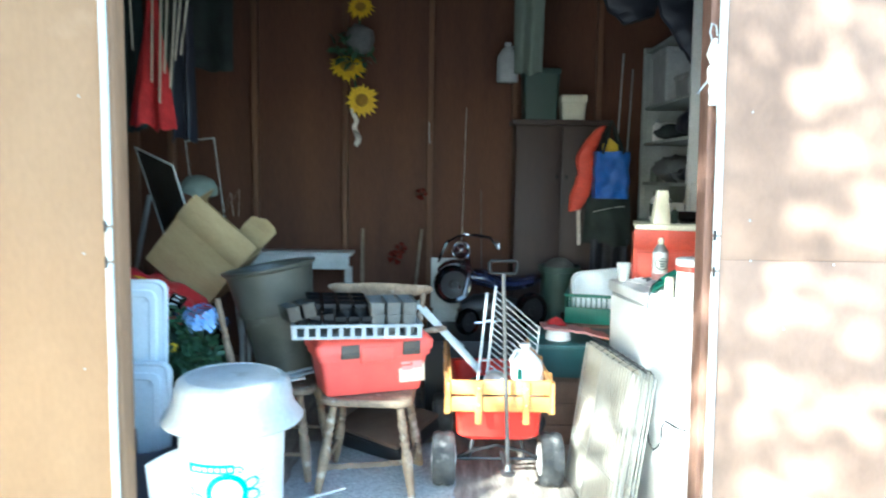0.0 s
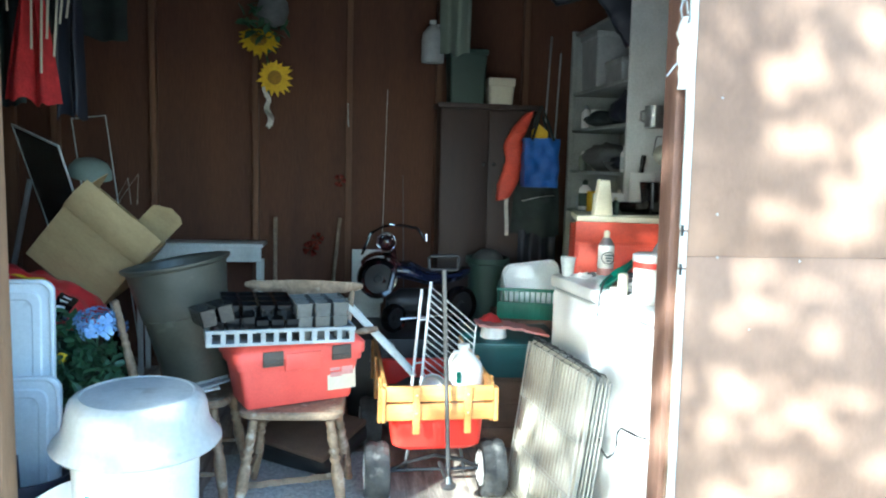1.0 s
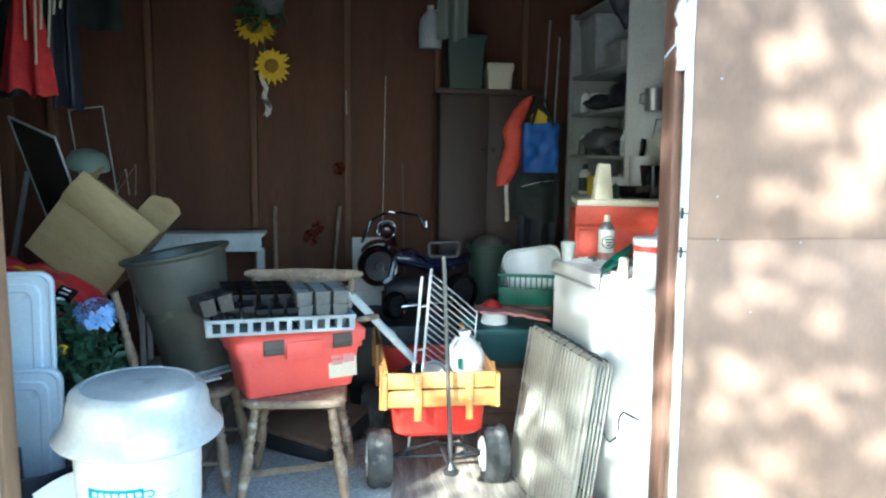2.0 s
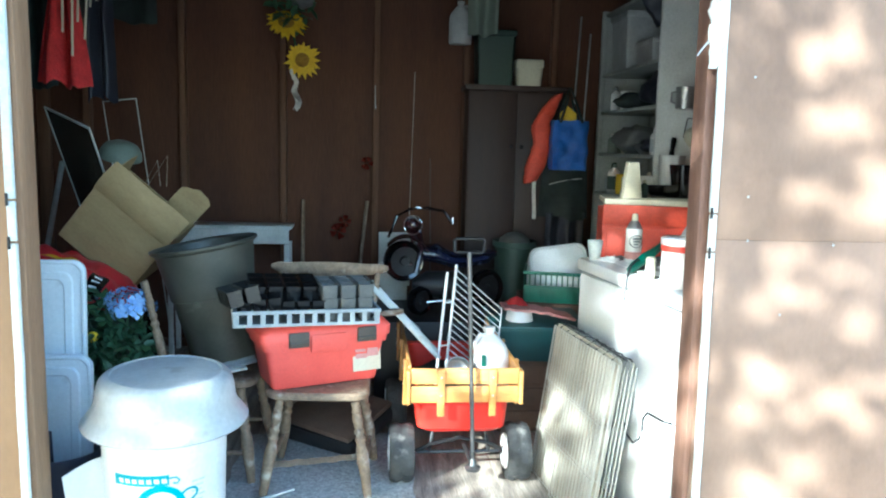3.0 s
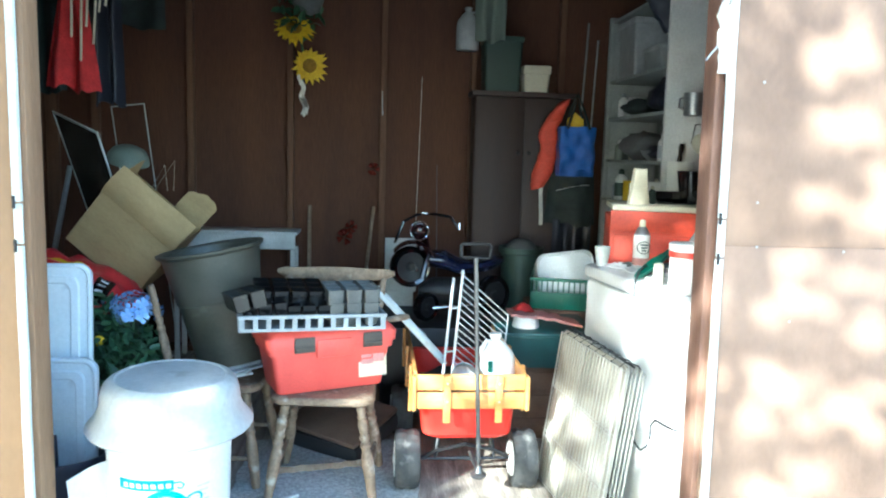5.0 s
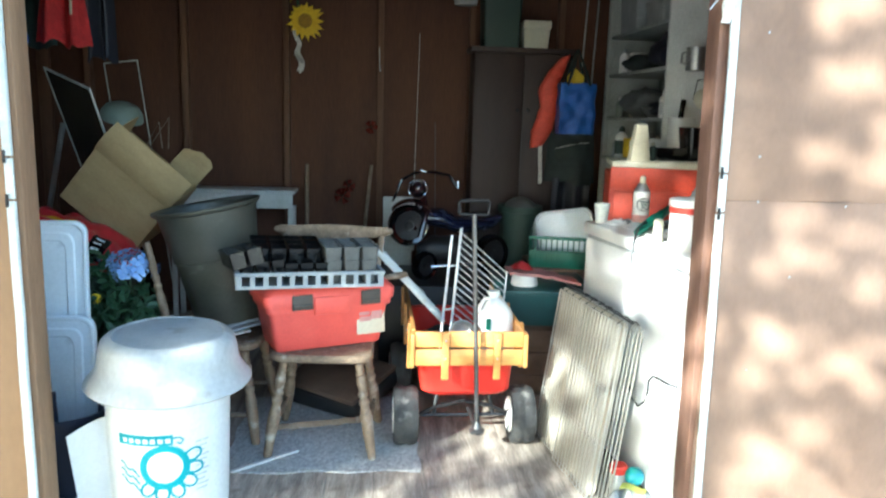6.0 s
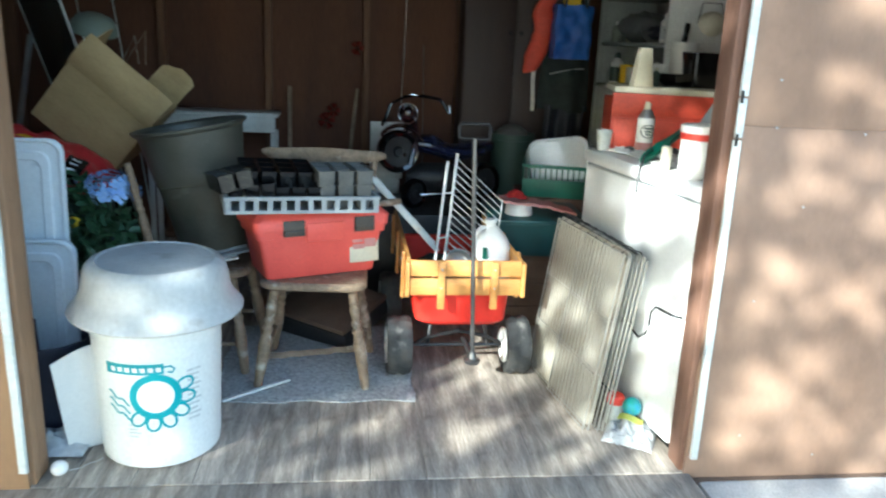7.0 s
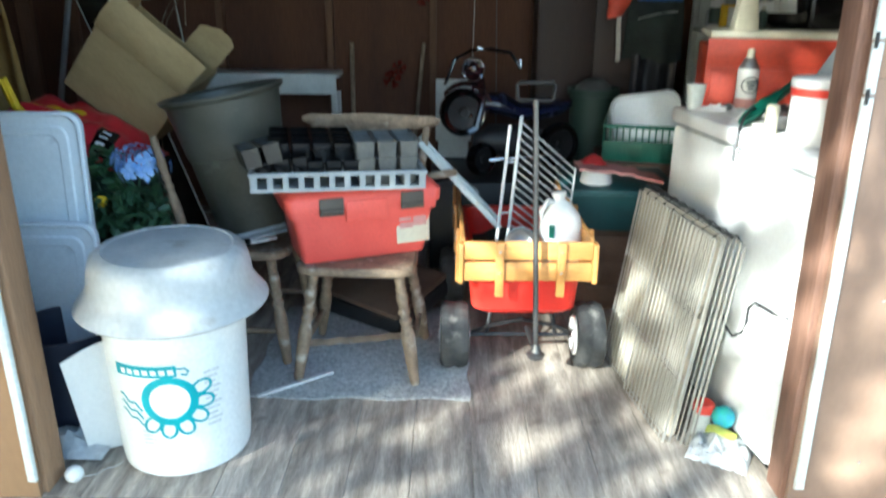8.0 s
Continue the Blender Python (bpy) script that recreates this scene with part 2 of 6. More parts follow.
# White shelf paint; the corner's shade is put into the greyer base colour.
M_SHELF = mat("shade_greyed_shelf_paint", (0.40, 0.42, 0.385), 0.7, col2=(0.29, 0.305, 0.28), var=0.4, scale=6, bump=0.1)
M_TAN = mat("tan_sacking", (0.40, 0.25, 0.085), 0.9, col2=(0.30, 0.17, 0.05), var=0.5, scale=7, bump=0.4, bscale=160)
M_GREENGREY = mat("grey_green_plastic", (0.20, 0.235, 0.19), 0.6, var=0.25, scale=6, bump=0.05)
M_NAVY = mat("navy_plastic", (0.018, 0.021, 0.034), 0.5, var=0.25, scale=6, bump=0.05)
M_BLUEBAG = mat("blue_woven_bag", (0.025, 0.13, 0.48), 0.5, col2=(0.018, 0.09, 0.36), var=0.3, scale=12, bump=0.3, bscale=90)
M_VEST = mat("orange_red_nylon", (0.75, 0.085, 0.045), 0.6, var=0.3, scale=10, bump=0.3, bscale=60)
M_REDCLOTH = mat("red_cloth", (0.60, 0.035, 0.040), 0.85, col2=(0.38, 0.02, 0.022), var=0.4, scale=14, bump=0.4, bscale=90)
M_DKCLOTH = mat("dark_green_cloth", (0.035, 0.048, 0.042), 0.9, col2=(0.02, 0.026, 0.026), var=0.5, scale=8, bump=0.3, bscale=120)
M_TEALCLOTH = mat("dark_teal_cloth", (0.030, 0.058, 0.056), 0.9, col2=(0.018, 0.034, 0.036), var=0.5, scale=8, bump=0.3, bscale=120)
M_YELLOW = mat("petal_yellow", (0.80, 0.55, 0.02), 0.6, col2=(0.70, 0.42, 0.01), var=0.3, scale=25, bump=0.1)
M_SEED = mat("seed_brown", (0.42, 0.24, 0.03), 0.9, var=0.6, scale=60, bump=0.8, bscale=200)
M_BLUEPETAL = mat("petal_blue", (0.19, 0.35, 0.70), 0.7, col2=(0.36, 0.52, 0.80), var=0.3, scale=30, bump=0.1, each=0.1)
M_PLANT = mat("plant_green", (0.045, 0.11, 0.045), 0.55, col2=(0.025, 0.065, 0.03), var=0.4, scale=20, bump=0.1)
M_CREAM = mat("cream_plastic", (0.62, 0.58, 0.44), 0.55, var=0.2, scale=8, bump=0.05)
M_SCREEN = mat("black_insect_screen", (0.05, 0.056, 0.045), 0.8, var=0.4, scale=120, bump=0.2, bscale=400)
M_SCREEN.node_tree.nodes["Principled BSDF"].inputs["Alpha"].default_value = 0.72
M_BAGRED = mat("crimson_bag_plastic", (0.66, 0.030, 0.045), 0.35, col2=(0.52, 0.022, 0.03), var=0.25, scale=8, bump=0.25, bscale=25)
M_BIKE = mat("bike_maroon", (0.025, 0.005, 0.007), 0.2, coat=0.5, var=0.2, scale=8, bump=0.0)
M_BIKEBLUE = mat("bike_blue_black", (0.012, 0.016, 0.045), 0.25, coat=0.4, var=0.2, scale=8, bump=0.0)
M_BLACKR = mat("black_rubber", (0.016, 0.016, 0.018), 0.5, var=0.3, scale=20, bump=0.1)
M_LACE = mat("white_fabric", (0.72, 0.69, 0.63), 0.85, var=0.4, scale=30, bump=0.4, bscale=140)
M_PAPER = mat("white_sheet", (0.82, 0.81, 0.77), 0.6, var=0.12, scale=6, bump=0.04)
M_PINK = mat("pale_pink_plastic", (0.62, 0.30, 0.27), 0.6, var=0.4, scale=14, bump=0.1)
M_LIME = mat("yellow_green_print", (0.60, 0.62, 0.12), 0.6, var=0.3, scale=20, bump=0.05)
M_BALLBLUE = mat("blue_green_print", (0.04, 0.30, 0.50), 0.4, col2=(0.05, 0.42, 0.25), var=0.3, scale=18, bump=0.0)

# ---- builders ----
def box(bm, sx, sy, sz, m=None, bevel=0.004, seg=2):
    """A bevelled box centred on the origin of m."""
    made = bmesh.ops.create_cube(bm, size=1.0)["verts"]
    bmesh.ops.scale(bm, vec=(sx, sy, sz), verts=made)
    if bevel:
        edges = list({e for v in made for e in v.link_edges})
        done = bmesh.ops.bevel(bm, geom=edges, offset=min(bevel, 0.45 * min(sx, sy, sz)), segments=seg, affect="EDGES", profile=0.5)
        made = list({v for f in done["faces"] for v in f.verts} | {v for v in made if v.is_valid})
    if m is not None:
        bmesh.ops.transform(bm, matrix=m, verts=made)
    return made


def lathe(bm, profile, seg=24, m=None, squash=None):
    """Turn (radius, height) pairs about z; closed where the radius is 0."""
    rings, made = [], []
    for r, z in profile:
        if r < 1e-6:
            rings.append([bm.verts.new((0, 0, z))])
        else:
            rings.append([bm.verts.new((r * math.cos(2 * math.pi * i / seg), r * math.sin(2 * math.pi * i / seg), z)) for i in range(seg)])
        made += rings[-1]
    for a, b in zip(rings, rings[1:]):
        for i in range(seg):
            j = (i + 1) % seg
            if len(a) == 1 and len(b) == 1:
                continue
            if len(a) == 1:
                bm.faces.new((a[0], b[j], b[i]))
            elif len(b) == 1:
                bm.faces.new((a[i], a[j], b[0]))
            else:
                bm.faces.new((a[i], a[j], b[j], b[i]))
    if squash:
        bmesh.ops.scale(bm, vec=squash, verts=made)
    if m is not None:
        bmesh.ops.transform(bm, matrix=m, verts=made)
    return made


def along(p, q):
    """A pose at p whose z runs towards q."""
    return Matrix.Translation(p) @ (Vector(q) - Vector(p)).to_track_quat("Z", "Y").to_matrix().to_4x4()


def rod(bm, p, q, r, seg=8):
    h = (Vector(q) - Vector(p)).length
    return lathe(bm, [(0, 0), (r, 0), (r, h), (0, h)], seg, along(p, q))


def wire(bm, pts, r, seg=6, closed=False):
    """A round tube through points."""
    pts = [Vector(p) for p in pts]
    n = len(pts)
    rings = []
    for i, p in enumerate(pts):
        a = pts[(i - 1) % n] if closed or i else p
        b = pts[(i + 1) % n] if closed or i < n - 1 else p
        t = (b - a).normalized()
        q = t.to_track_quat("Z", "Y").to_matrix()
        rings.append([bm.verts.new(p + q @ Vector((r * math.cos(2 * math.pi * k / seg), r * math.sin(2 * math.pi * k / seg), 0))) for k in range(seg)])
    for i in range(n if closed else n - 1):
        a, b = rings[i], rings[(i + 1) % n]
        best = min(range(seg), key=lambda s: (a[0].co - b[s].co).length)
        for k in range(seg):
            bm.faces.new((a[k], a[(k + 1) % seg], b[(k + 1 + best) % seg], b[(k + best) % seg]))
    if not closed:
        bm.faces.new(list(reversed(rings[0])))
        bm.faces.new(rings[-1])


def grid_sheet(bm, nu, nv, fn, thick=0.003):
    """A sheet over u, v in 0..1 with real thickness."""
    vs = [[bm.verts.new(fn(i / nu, j / nv)) for j in range(nv + 1)] for i in range(nu + 1)]
    faces = [bm.faces.new((vs[i][j], vs[i + 1][j], vs[i + 1][j + 1], vs[i][j + 1])) for i in range(nu) for j in range(nv)]
    bm.normal_update()
    bmesh.ops.solidify(bm, geom=faces, thickness=thick)


def slab(bm, outline, z0, z1):
    """A prism over an outline of (x, y)."""
    lo = [bm.verts.new((x, y, z0)) for x, y in outline]
    hi = [bm.verts.new((x, y, z1)) for x, y in outline]
    bm.faces.new(list(reversed(lo)))
    bm.faces.new(hi)
    n = len(lo)
    for i in range(n):
        bm.faces.new((lo[i], lo[(i + 1) % n], hi[(i + 1) % n], hi[i]))
    return lo + hi


def rounded(w, h, r, n=5):
    pts = []
    for cx, cy, a0 in ((w / 2 - r, h / 2 - r, 0), (-w / 2 + r, h / 2 - r, 90), (-w / 2 + r, -h / 2 + r, 180), (w / 2 - r, -h / 2 + r, 270)):
        pts += [(cx + r * math.cos(radians(a0 + 90 * k / n)), cy + r * math.sin(radians(a0 + 90 * k / n))) for k in range(n + 1)]
    return pts


def loft(bm, rings, cap_lo=True, cap_hi=True):
    """Skin between rings of equal length of (x, y, z)."""
    vs = [[bm.verts.new(p) for p in ring] for ring in rings]
    n = len(vs[0])
    for a, b in zip(vs, vs[1:]):
        for i in range(n):
            bm.faces.new((a[i], a[(i + 1) % n], b[(i + 1) % n], b[i]))
    if cap_lo:
        bm.faces.new(list(reversed(vs[0])))
    if cap_hi:
        bm.faces.new(vs[-1])
    return [v for r in vs for v in r]


def tub(bm, w0, d0, w1, d1, h, r=0.03, wall=0.006, m=None, rim=0.0):
    """An open container that widens from (w0, d0) to (w1, d1)."""
    def ring(w, d, z):
        return [(x, y, z) for x, y in rounded(w, d, min(r, w / 3, d / 3))]
    rings = [ring(w0, d0, 0), ring(w1, d1, h)]
    if rim:
        rings += [ring(w1 + 2 * rim, d1 + 2 * rim, h), ring(w1 + 2 * rim, d1 + 2 * rim, h + rim * 0.7)]
        h = h + rim * 0.7
    rings += [ring(w1 - 2 * wall, d1 - 2 * wall, h), ring(w0 - 2 * wall, d0 - 2 * wall, wall)]
    made = loft(bm, rings)
    if m is not None:
        bmesh.ops.transform(bm, matrix=m, verts=made)
    return made


def part(name, bm, material, parent=None, label="", angle=38):
    me = bpy.data.meshes.new(name)
    bmesh.ops.recalc_face_normals(bm, faces=bm.faces[:])
    bm.to_mesh(me)
    bm.free()
    for p in me.polygons:
        p.use_smooth = True
    me.set_sharp_from_angle(angle=radians(angle))
    me.materials.append(material)
    ob = new(name, me)
    if parent is not None:
        ob.parent = parent
    if label:
        ob["label"] = label
    return ob


def thing(name, label, category, m=None, group="", kind=""):
    ob = new(name)
    ob.empty_display_size = 0.05
    if m is not None:
        ob.matrix_world = m
    return tagged(ob, label, category, group, kind)


def B():
    return bmesh.new()


def boxpart(name, size, m, material, parent=None, bevel=0.004, label=""):
    bm = B()
    box(bm, *size, m, bevel)
    return part(name, bm, material, parent, label)


def span(name, x0, x1, y0, y1, z0, z1, material, parent=None, bevel=0.003, label=""):
    return boxpart(name, (x1 - x0, y1 - y0, z1 - z0), pose((x0 + x1) / 2, (y0 + y1) / 2, (z0 + z1) / 2), material, parent, bevel, label)


# ---- structure ----
FRONT, BACK, LEFT, RIGHT, TOP = 2.56, 5.60, -2.35, 1.80, 2.84
HEAD, JOINT = 2.16, 1.172


def setting(ob, label, category):
    return tagged(ob, label, category, kind="structure")


g = B()
grid_n = 40
vs = [[g.verts.new((x, y, -0.14 + 0.015 * noise.noise((x * 1.3, y * 1.3, 0)) if abs(x) < 12 and abs(y) < 12 else -0.14)) for y in
       [-400, -60, -12] + [-8 + 0.5 * k for k in range(grid_n)] + [14, 60, 400]] for x in [-400, -60, -12] + [-10 + 0.5 * k for k in range(grid_n)] + [12, 60, 400]]
for i in range(len(vs) - 1):
    for j in range(len(vs[0]) - 1):
        g.faces.new((vs[i][j], vs[i + 1][j], vs[i + 1][j + 1], vs[i][j + 1]))
setting(part("ground", g, M_GROUND), "unseen ground outside the shed, pale to bounce sun inside", "ground")

w = setting(span("wall_front_east", 0.942, 2.6, FRONT, FRONT + 0.016, JOINT + 0.0005, TOP, M_WALL, bevel=0.0012), "brown stained plywood front wall in dappled sun", "wall")
setting(span("wall_front_east_lower", 0.942, 2.6, FRONT + 0.001, FRONT + 0.017, -0.02, JOINT - 0.0005, M_WALL, bevel=0.0012), "brown stained lower plywood sheet in dappled sun", "wall")
setting(span("wall_batten", 0.98, 2.6, FRONT + 0.02, FRONT + 0.05, JOINT - 0.05, JOINT + 0.05, M_STUD), "brown batten behind the plywood joint", "batten")
setting(span("wall_front_west", -3.2, -1.152, FRONT, FRONT + 0.016, -0.02, TOP, M_WALLWARM, bevel=0.002), "warm tan stained plywood front wall beside the doorway", "wall")
setting(span("wall_front_head", -1.152, 0.942, FRONT, FRONT + 0.016, HEAD, TOP, M_WALL, bevel=0.002), "brown plywood wall over the doorway", "wall")
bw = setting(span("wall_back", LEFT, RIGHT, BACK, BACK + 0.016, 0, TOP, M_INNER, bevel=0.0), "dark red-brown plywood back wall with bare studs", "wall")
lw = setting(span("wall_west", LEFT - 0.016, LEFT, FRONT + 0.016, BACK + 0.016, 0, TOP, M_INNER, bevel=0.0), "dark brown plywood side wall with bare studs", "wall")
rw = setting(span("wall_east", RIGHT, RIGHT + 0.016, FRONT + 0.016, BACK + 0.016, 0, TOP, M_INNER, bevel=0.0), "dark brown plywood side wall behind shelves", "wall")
for x in (-2.03, -1.405, -0.738, -0.105, 0.515, 1.13):
    span("stud", x - 0.02, x + 0.02, BACK - 0.075, BACK - 0.002, 0.05, TOP - 0.002, M_STUD, bw)
for y in (3.2, 3.81, 4.42, 5.03, 5.55):
    span("stud", LEFT + 0.002, LEFT + 0.08, y - 0.02, y + 0.02, 0.05, TOP - 0.05, M_STUD, lw)
span("bottom_plate", LEFT, RIGHT, BACK - 0.08, BACK - 0.002, 0.002, 0.045, M_STUD, bw)
g = B()
box(g, 6.2, 3.6, 0.03, pose(-0.3, 4.0, TOP + 0.0155), 0.0)
for k in range(8):
    box(g, 0.04, 2.98, 0.09, pose(LEFT + 0.3 + 0.55 * k, 4.08, TOP - 0.045), 0.002)
setting(part("ceiling", g, M_ROOF), "dark bare roof boards on rafters", "ceiling")

# door posts, metal edge strips and hinge marks
LEAN_EAST = pose(0.966, 0, 0, 0, -0.92)    # the jamb on this side has sagged out of plumb
post = setting(span("door_post_east", -0.036, 0.030, FRONT + 0.018, FRONT + 0.108, 0.0, HEAD, M_POST), "brown stained wooden door post in patchy sun", "post")
post.matrix_basis = LEAN_EAST
setting(span("door_post_west", -1.206, -1.137, FRONT + 0.018, FRONT + 0.118, 0.0, HEAD, M_POSTWARM), "pale brown wooden door post", "post")
setting(span("door_lintel", -1.135, 0.885, FRONT + 0.018, FRONT + 0.10, HEAD - 0.01, HEAD + 0.08, M_POST), "brown wooden lintel over the doorway", "lintel")


def edge_strip(name, m, label):
    """Two lengths of folded metal edging, dented and not quite straight, with a hinge leaf between."""
    t = tagged(thing(name, label, "trim", m), kind="structure")
    for q, (z0, z1) in enumerate(((0.06, 1.13), (1.26, HEAD))):
        g = B()
        def ring(z):
            dx = 0.0022 * noise.noise((z * 3.1, q + m.translation.x, 0.4)) + 0.001 * noise.noise((z * 11, q, 2.2))
            dy = 0.0012 * noise.noise((z * 6.0, q, 5.0))
            return [(x + dx, FRONT + y + dy, z) for x, y in ((-0.013, -0.004), (-0.013, -0.012), (-0.010, -0.015), (0.010, -0.016), (0.013, -0.012), (0.013, -0.004))]
        n = 26
        loft(g, [ring(z0 + (z1 - z0) * k / n) for k in range(n + 1)])
        part("metal_edge", g, M_TRIM, t)
    span("hinge_leaf", -0.012, 0.013, FRONT - 0.014, FRONT - 0.004, 1.137, 1.253, M_TRIM, t, 0.003)
    for z in (1.132, 1.258):
        g = B()
        rod(g, (-0.008, FRONT - 0.018, z - 0.018), (-0.008, FRONT - 0.018, z + 0.018), 0.0045)
        part("hinge_knuckle", g, M_BLACKM, t)


edge_strip("trim_east", LEAN_EAST @ pose(-0.002, 0, 0), "worn pale metal edge strip on the doorway")
edge_strip("trim_west", pose(-1.157, 0, 0), "worn pale metal edge strip on the doorway")
nails = [(1.05, 1.68), (1.06, 1.31), (1.07, 1.17), (1.20, 0.93), (1.09, 0.62), (1.12, 0.14), (1.36, 1.16), (1.4, 0.06), (-1.25, 1.16), (-1.26, 0.75), (-1.25, 1.7), (-1.24, 0.2)]
for x, z in nails:
    g = B()
    lathe(g, [(0, 0), (0.0045, 0), (0.004, 0.0015), (0, 0.002)], 8, pose(x, FRONT, z, 90))
    part("nail_head", g, M_STEEL, w if x > 0 else bpy.data.objects["wall_front_west"])

# sill, threshold plank and footing
setting(span("threshold_plank", -1.45, 0.96, FRONT - 0.20, FRONT + 0.0005, -0.045, -0.0015, M_FLOOR, bevel=0.0025), "grey weathered plank before the doorway", "plank")
setting(span("threshold_step", -1.5, 0.94, FRONT - 0.40, FRONT - 0.206, -0.115, -0.05, M_FLOOR, bevel=0.008), "grey weathered timber step", "step")
setting(span("footing", 1.0, 3.2, FRONT - 0.16, FRONT + 0.10, -0.20, -0.035, M_CONC, bevel=0.012), "pale concrete footing under the wall", "footing")
setting(span("footing_west", -3.2, -1.5, FRONT - 0.05, FRONT + 0.10, -0.20, -0.03, M_CONC, bevel=0.012), "pale concrete footing under the wall", "footing")

# ---- things at the doorway ----
def bucket():
    t = thing("bucket", "white plastic pail with teal sun print and domed grey cover", "bucket", pose(-0.822, 2.835, 0.0))
    g = B()
    lathe(g, [(0, 0.0), (0.174, 0.0), (0.187, 0.008), (0.192, 0.05), (0.204, 0.46), (0.211, 0.465), (0.211, 0.50), (0.203, 0.505), (0.198, 0.50), (0.185, 0.03), (0, 0.02)], 56)
    body = part("body", g, M_BUCKET, t)
    # print on the curved wall, facing the doorway
    def on(a, z, out=0.0015):
        r = 0.192 + (z - 0.05) * 0.029 + out
        th = radians(-90 + a)
        return Vector((r * math.cos(th), r * math.sin(th), z))
    def patch(g, pts, n=1):
        vs = [g.verts.new(on(a, z)) for a, z in pts]
        g.faces.new(vs)
    def strip(g, path, wid):
        left, right = [], []
        for i, (a, z) in enumerate(path):
            a0, z0 = path[max(0, i - 1)]
            a1, z1 = path[min(len(path) - 1, i + 1)]
            da, dz = (a1 - a0) * 0.0033, z1 - z0
            ln = math.hypot(da, dz) or 1
            na, nz = -dz / ln * wid / 2 / 0.0033, da / ln * wid / 2
            left.append(g.verts.new(on(a + na, z + nz)))
            right.append(g.verts.new(on(a - na, z - nz)))
        for i in range(len(path) - 1):
            g.faces.new((left[i], left[i + 1], right[i + 1], right[i]))
    ca, cz = 10.0, 0.262
    g = B()
    ring = [(ca + 19.5 * math.cos(2 * math.pi * k / 48), cz + 0.066 * math.sin(2 * math.pi * k / 48)) for k in range(49)]
    strip(g, ring, 0.022)
    for k in range(6):
        b = radians(-125 + 29 * k)
        px, pz = ca + 27.5 * math.cos(b), cz + 0.093 * math.sin(b)
        loop = [(px + (8 * math.cos(u) * math.cos(b) - 6 * math.sin(u) * math.sin(b)), pz + 0.0033 * (8 * math.cos(u) * math.sin(b) + 6 * math.sin(u) * math.cos(b)))
                for u in [2 * math.pi * q / 16 for q in range(17)]]
        strip(g, loop, 0.008)
    for k in range(3):
        strip(g, [(-34 + 2.6 * q, 0.275 - 0.025 * k + 0.006 * math.sin(q * 1.4) - 0.005 * q) for q in range(9)], 0.007)
    for a0 in range(-34, 18, 4):
        patch(g, [(a0, 0.338), (a0 + 4, 0.338), (a0 + 4, 0.374), (a0, 0.374)])
    strip(g, [(18, 0.362), (24, 0.362), (27, 0.352), (25, 0.340), (21, 0.345)], 0.006)
    part("sun_print", g, M_TEAL, body, "teal printed sun and banner")
    g = B()
    for k in range(7):
        a0 = -29 + 6.6 * k
        vs = [g.verts.new(on(a, z, 0.0028)) for a, z in ((a0 + 1.0, 0.347), (a0 + 5.4, 0.347), (a0 + 5.0, 0.362), (a0 + 0.6, 0.362))]
        g.faces.new(vs)
    part("banner_bars", g, M_BUCKET, body)
    g = B()
    for k in range(11):
        patch(g, [(38, 0.33 - 0.017 * k), (52 - (k % 3) * 2, 0.33 - 0.017 * k), (52 - (k % 3) * 2, 0.337 - 0.017 * k), (38, 0.337 - 0.017 * k)])
    part("small_print", g, M_GREYPRINT, body)
    g = B()
    for k in range(4):
        patch(g, [(-16, 0.16 - 0.013 * k), (-4 - 3 * (k % 2), 0.16 - 0.013 * k), (-4 - 3 * (k % 2), 0.165 - 0.013 * k), (-16, 0.165 - 0.013 * k)])
    part("small_print", g, M_GREYPRINT, body)
    g = B()
    lathe(g, [(0.243, 0.492), (0.252, 0.487), (0.256, 0.494), (0.246, 0.508), (0.226, 0.535), (0.216, 0.56), (0.211, 0.60), (0.203, 0.632), (0.188, 0.648), (0.17, 0.655),
              (0.165, 0.651), (0.08, 0.657), (0, 0.660), (0, 0.652), (0.16, 0.646), (0.196, 0.625), (0.204, 0.60), (0.21, 0.555), (0.236, 0.51), (0.243, 0.492)], 64)
    hood = part("domed_cover", g, M_LID, t, "dusty grey domed plastic cover")
    hood.matrix_basis = pose(0.0, 0.0, 0.008, 1.0, 1.0, 0) @ Matrix.Diagonal((1.06, 1.06, 1.0, 1.0))


bucket()


def turned(g, p, q, r):
    """A lathe-turned leg with beads and a waist."""
    h = (Vector(q) - Vector(p)).length
    prof = [(0, 0), (0.60, 0), (0.72, 0.015), (0.80, 0.10), (0.98, 0.26), (1.06, 0.38), (1.0, 0.46), (0.78, 0.52), (0.74, 0.54), (0.96, 0.56), (0.98, 0.58), (0.72, 0.60), (0.70, 0.62), (0.94, 0.645),
            (0.94, 0.66), (0.70, 0.68), (0.74, 0.70), (0.92, 0.76), (0.90, 0.80), (0.70, 0.83), (0.90, 0.85), (0.70, 0.87), (0.80, 0.93), (0.66, 1.0), (0, 1.0)]
    lathe(g, [(a * r, b * h) for a, b in prof], 14, along(p, q))


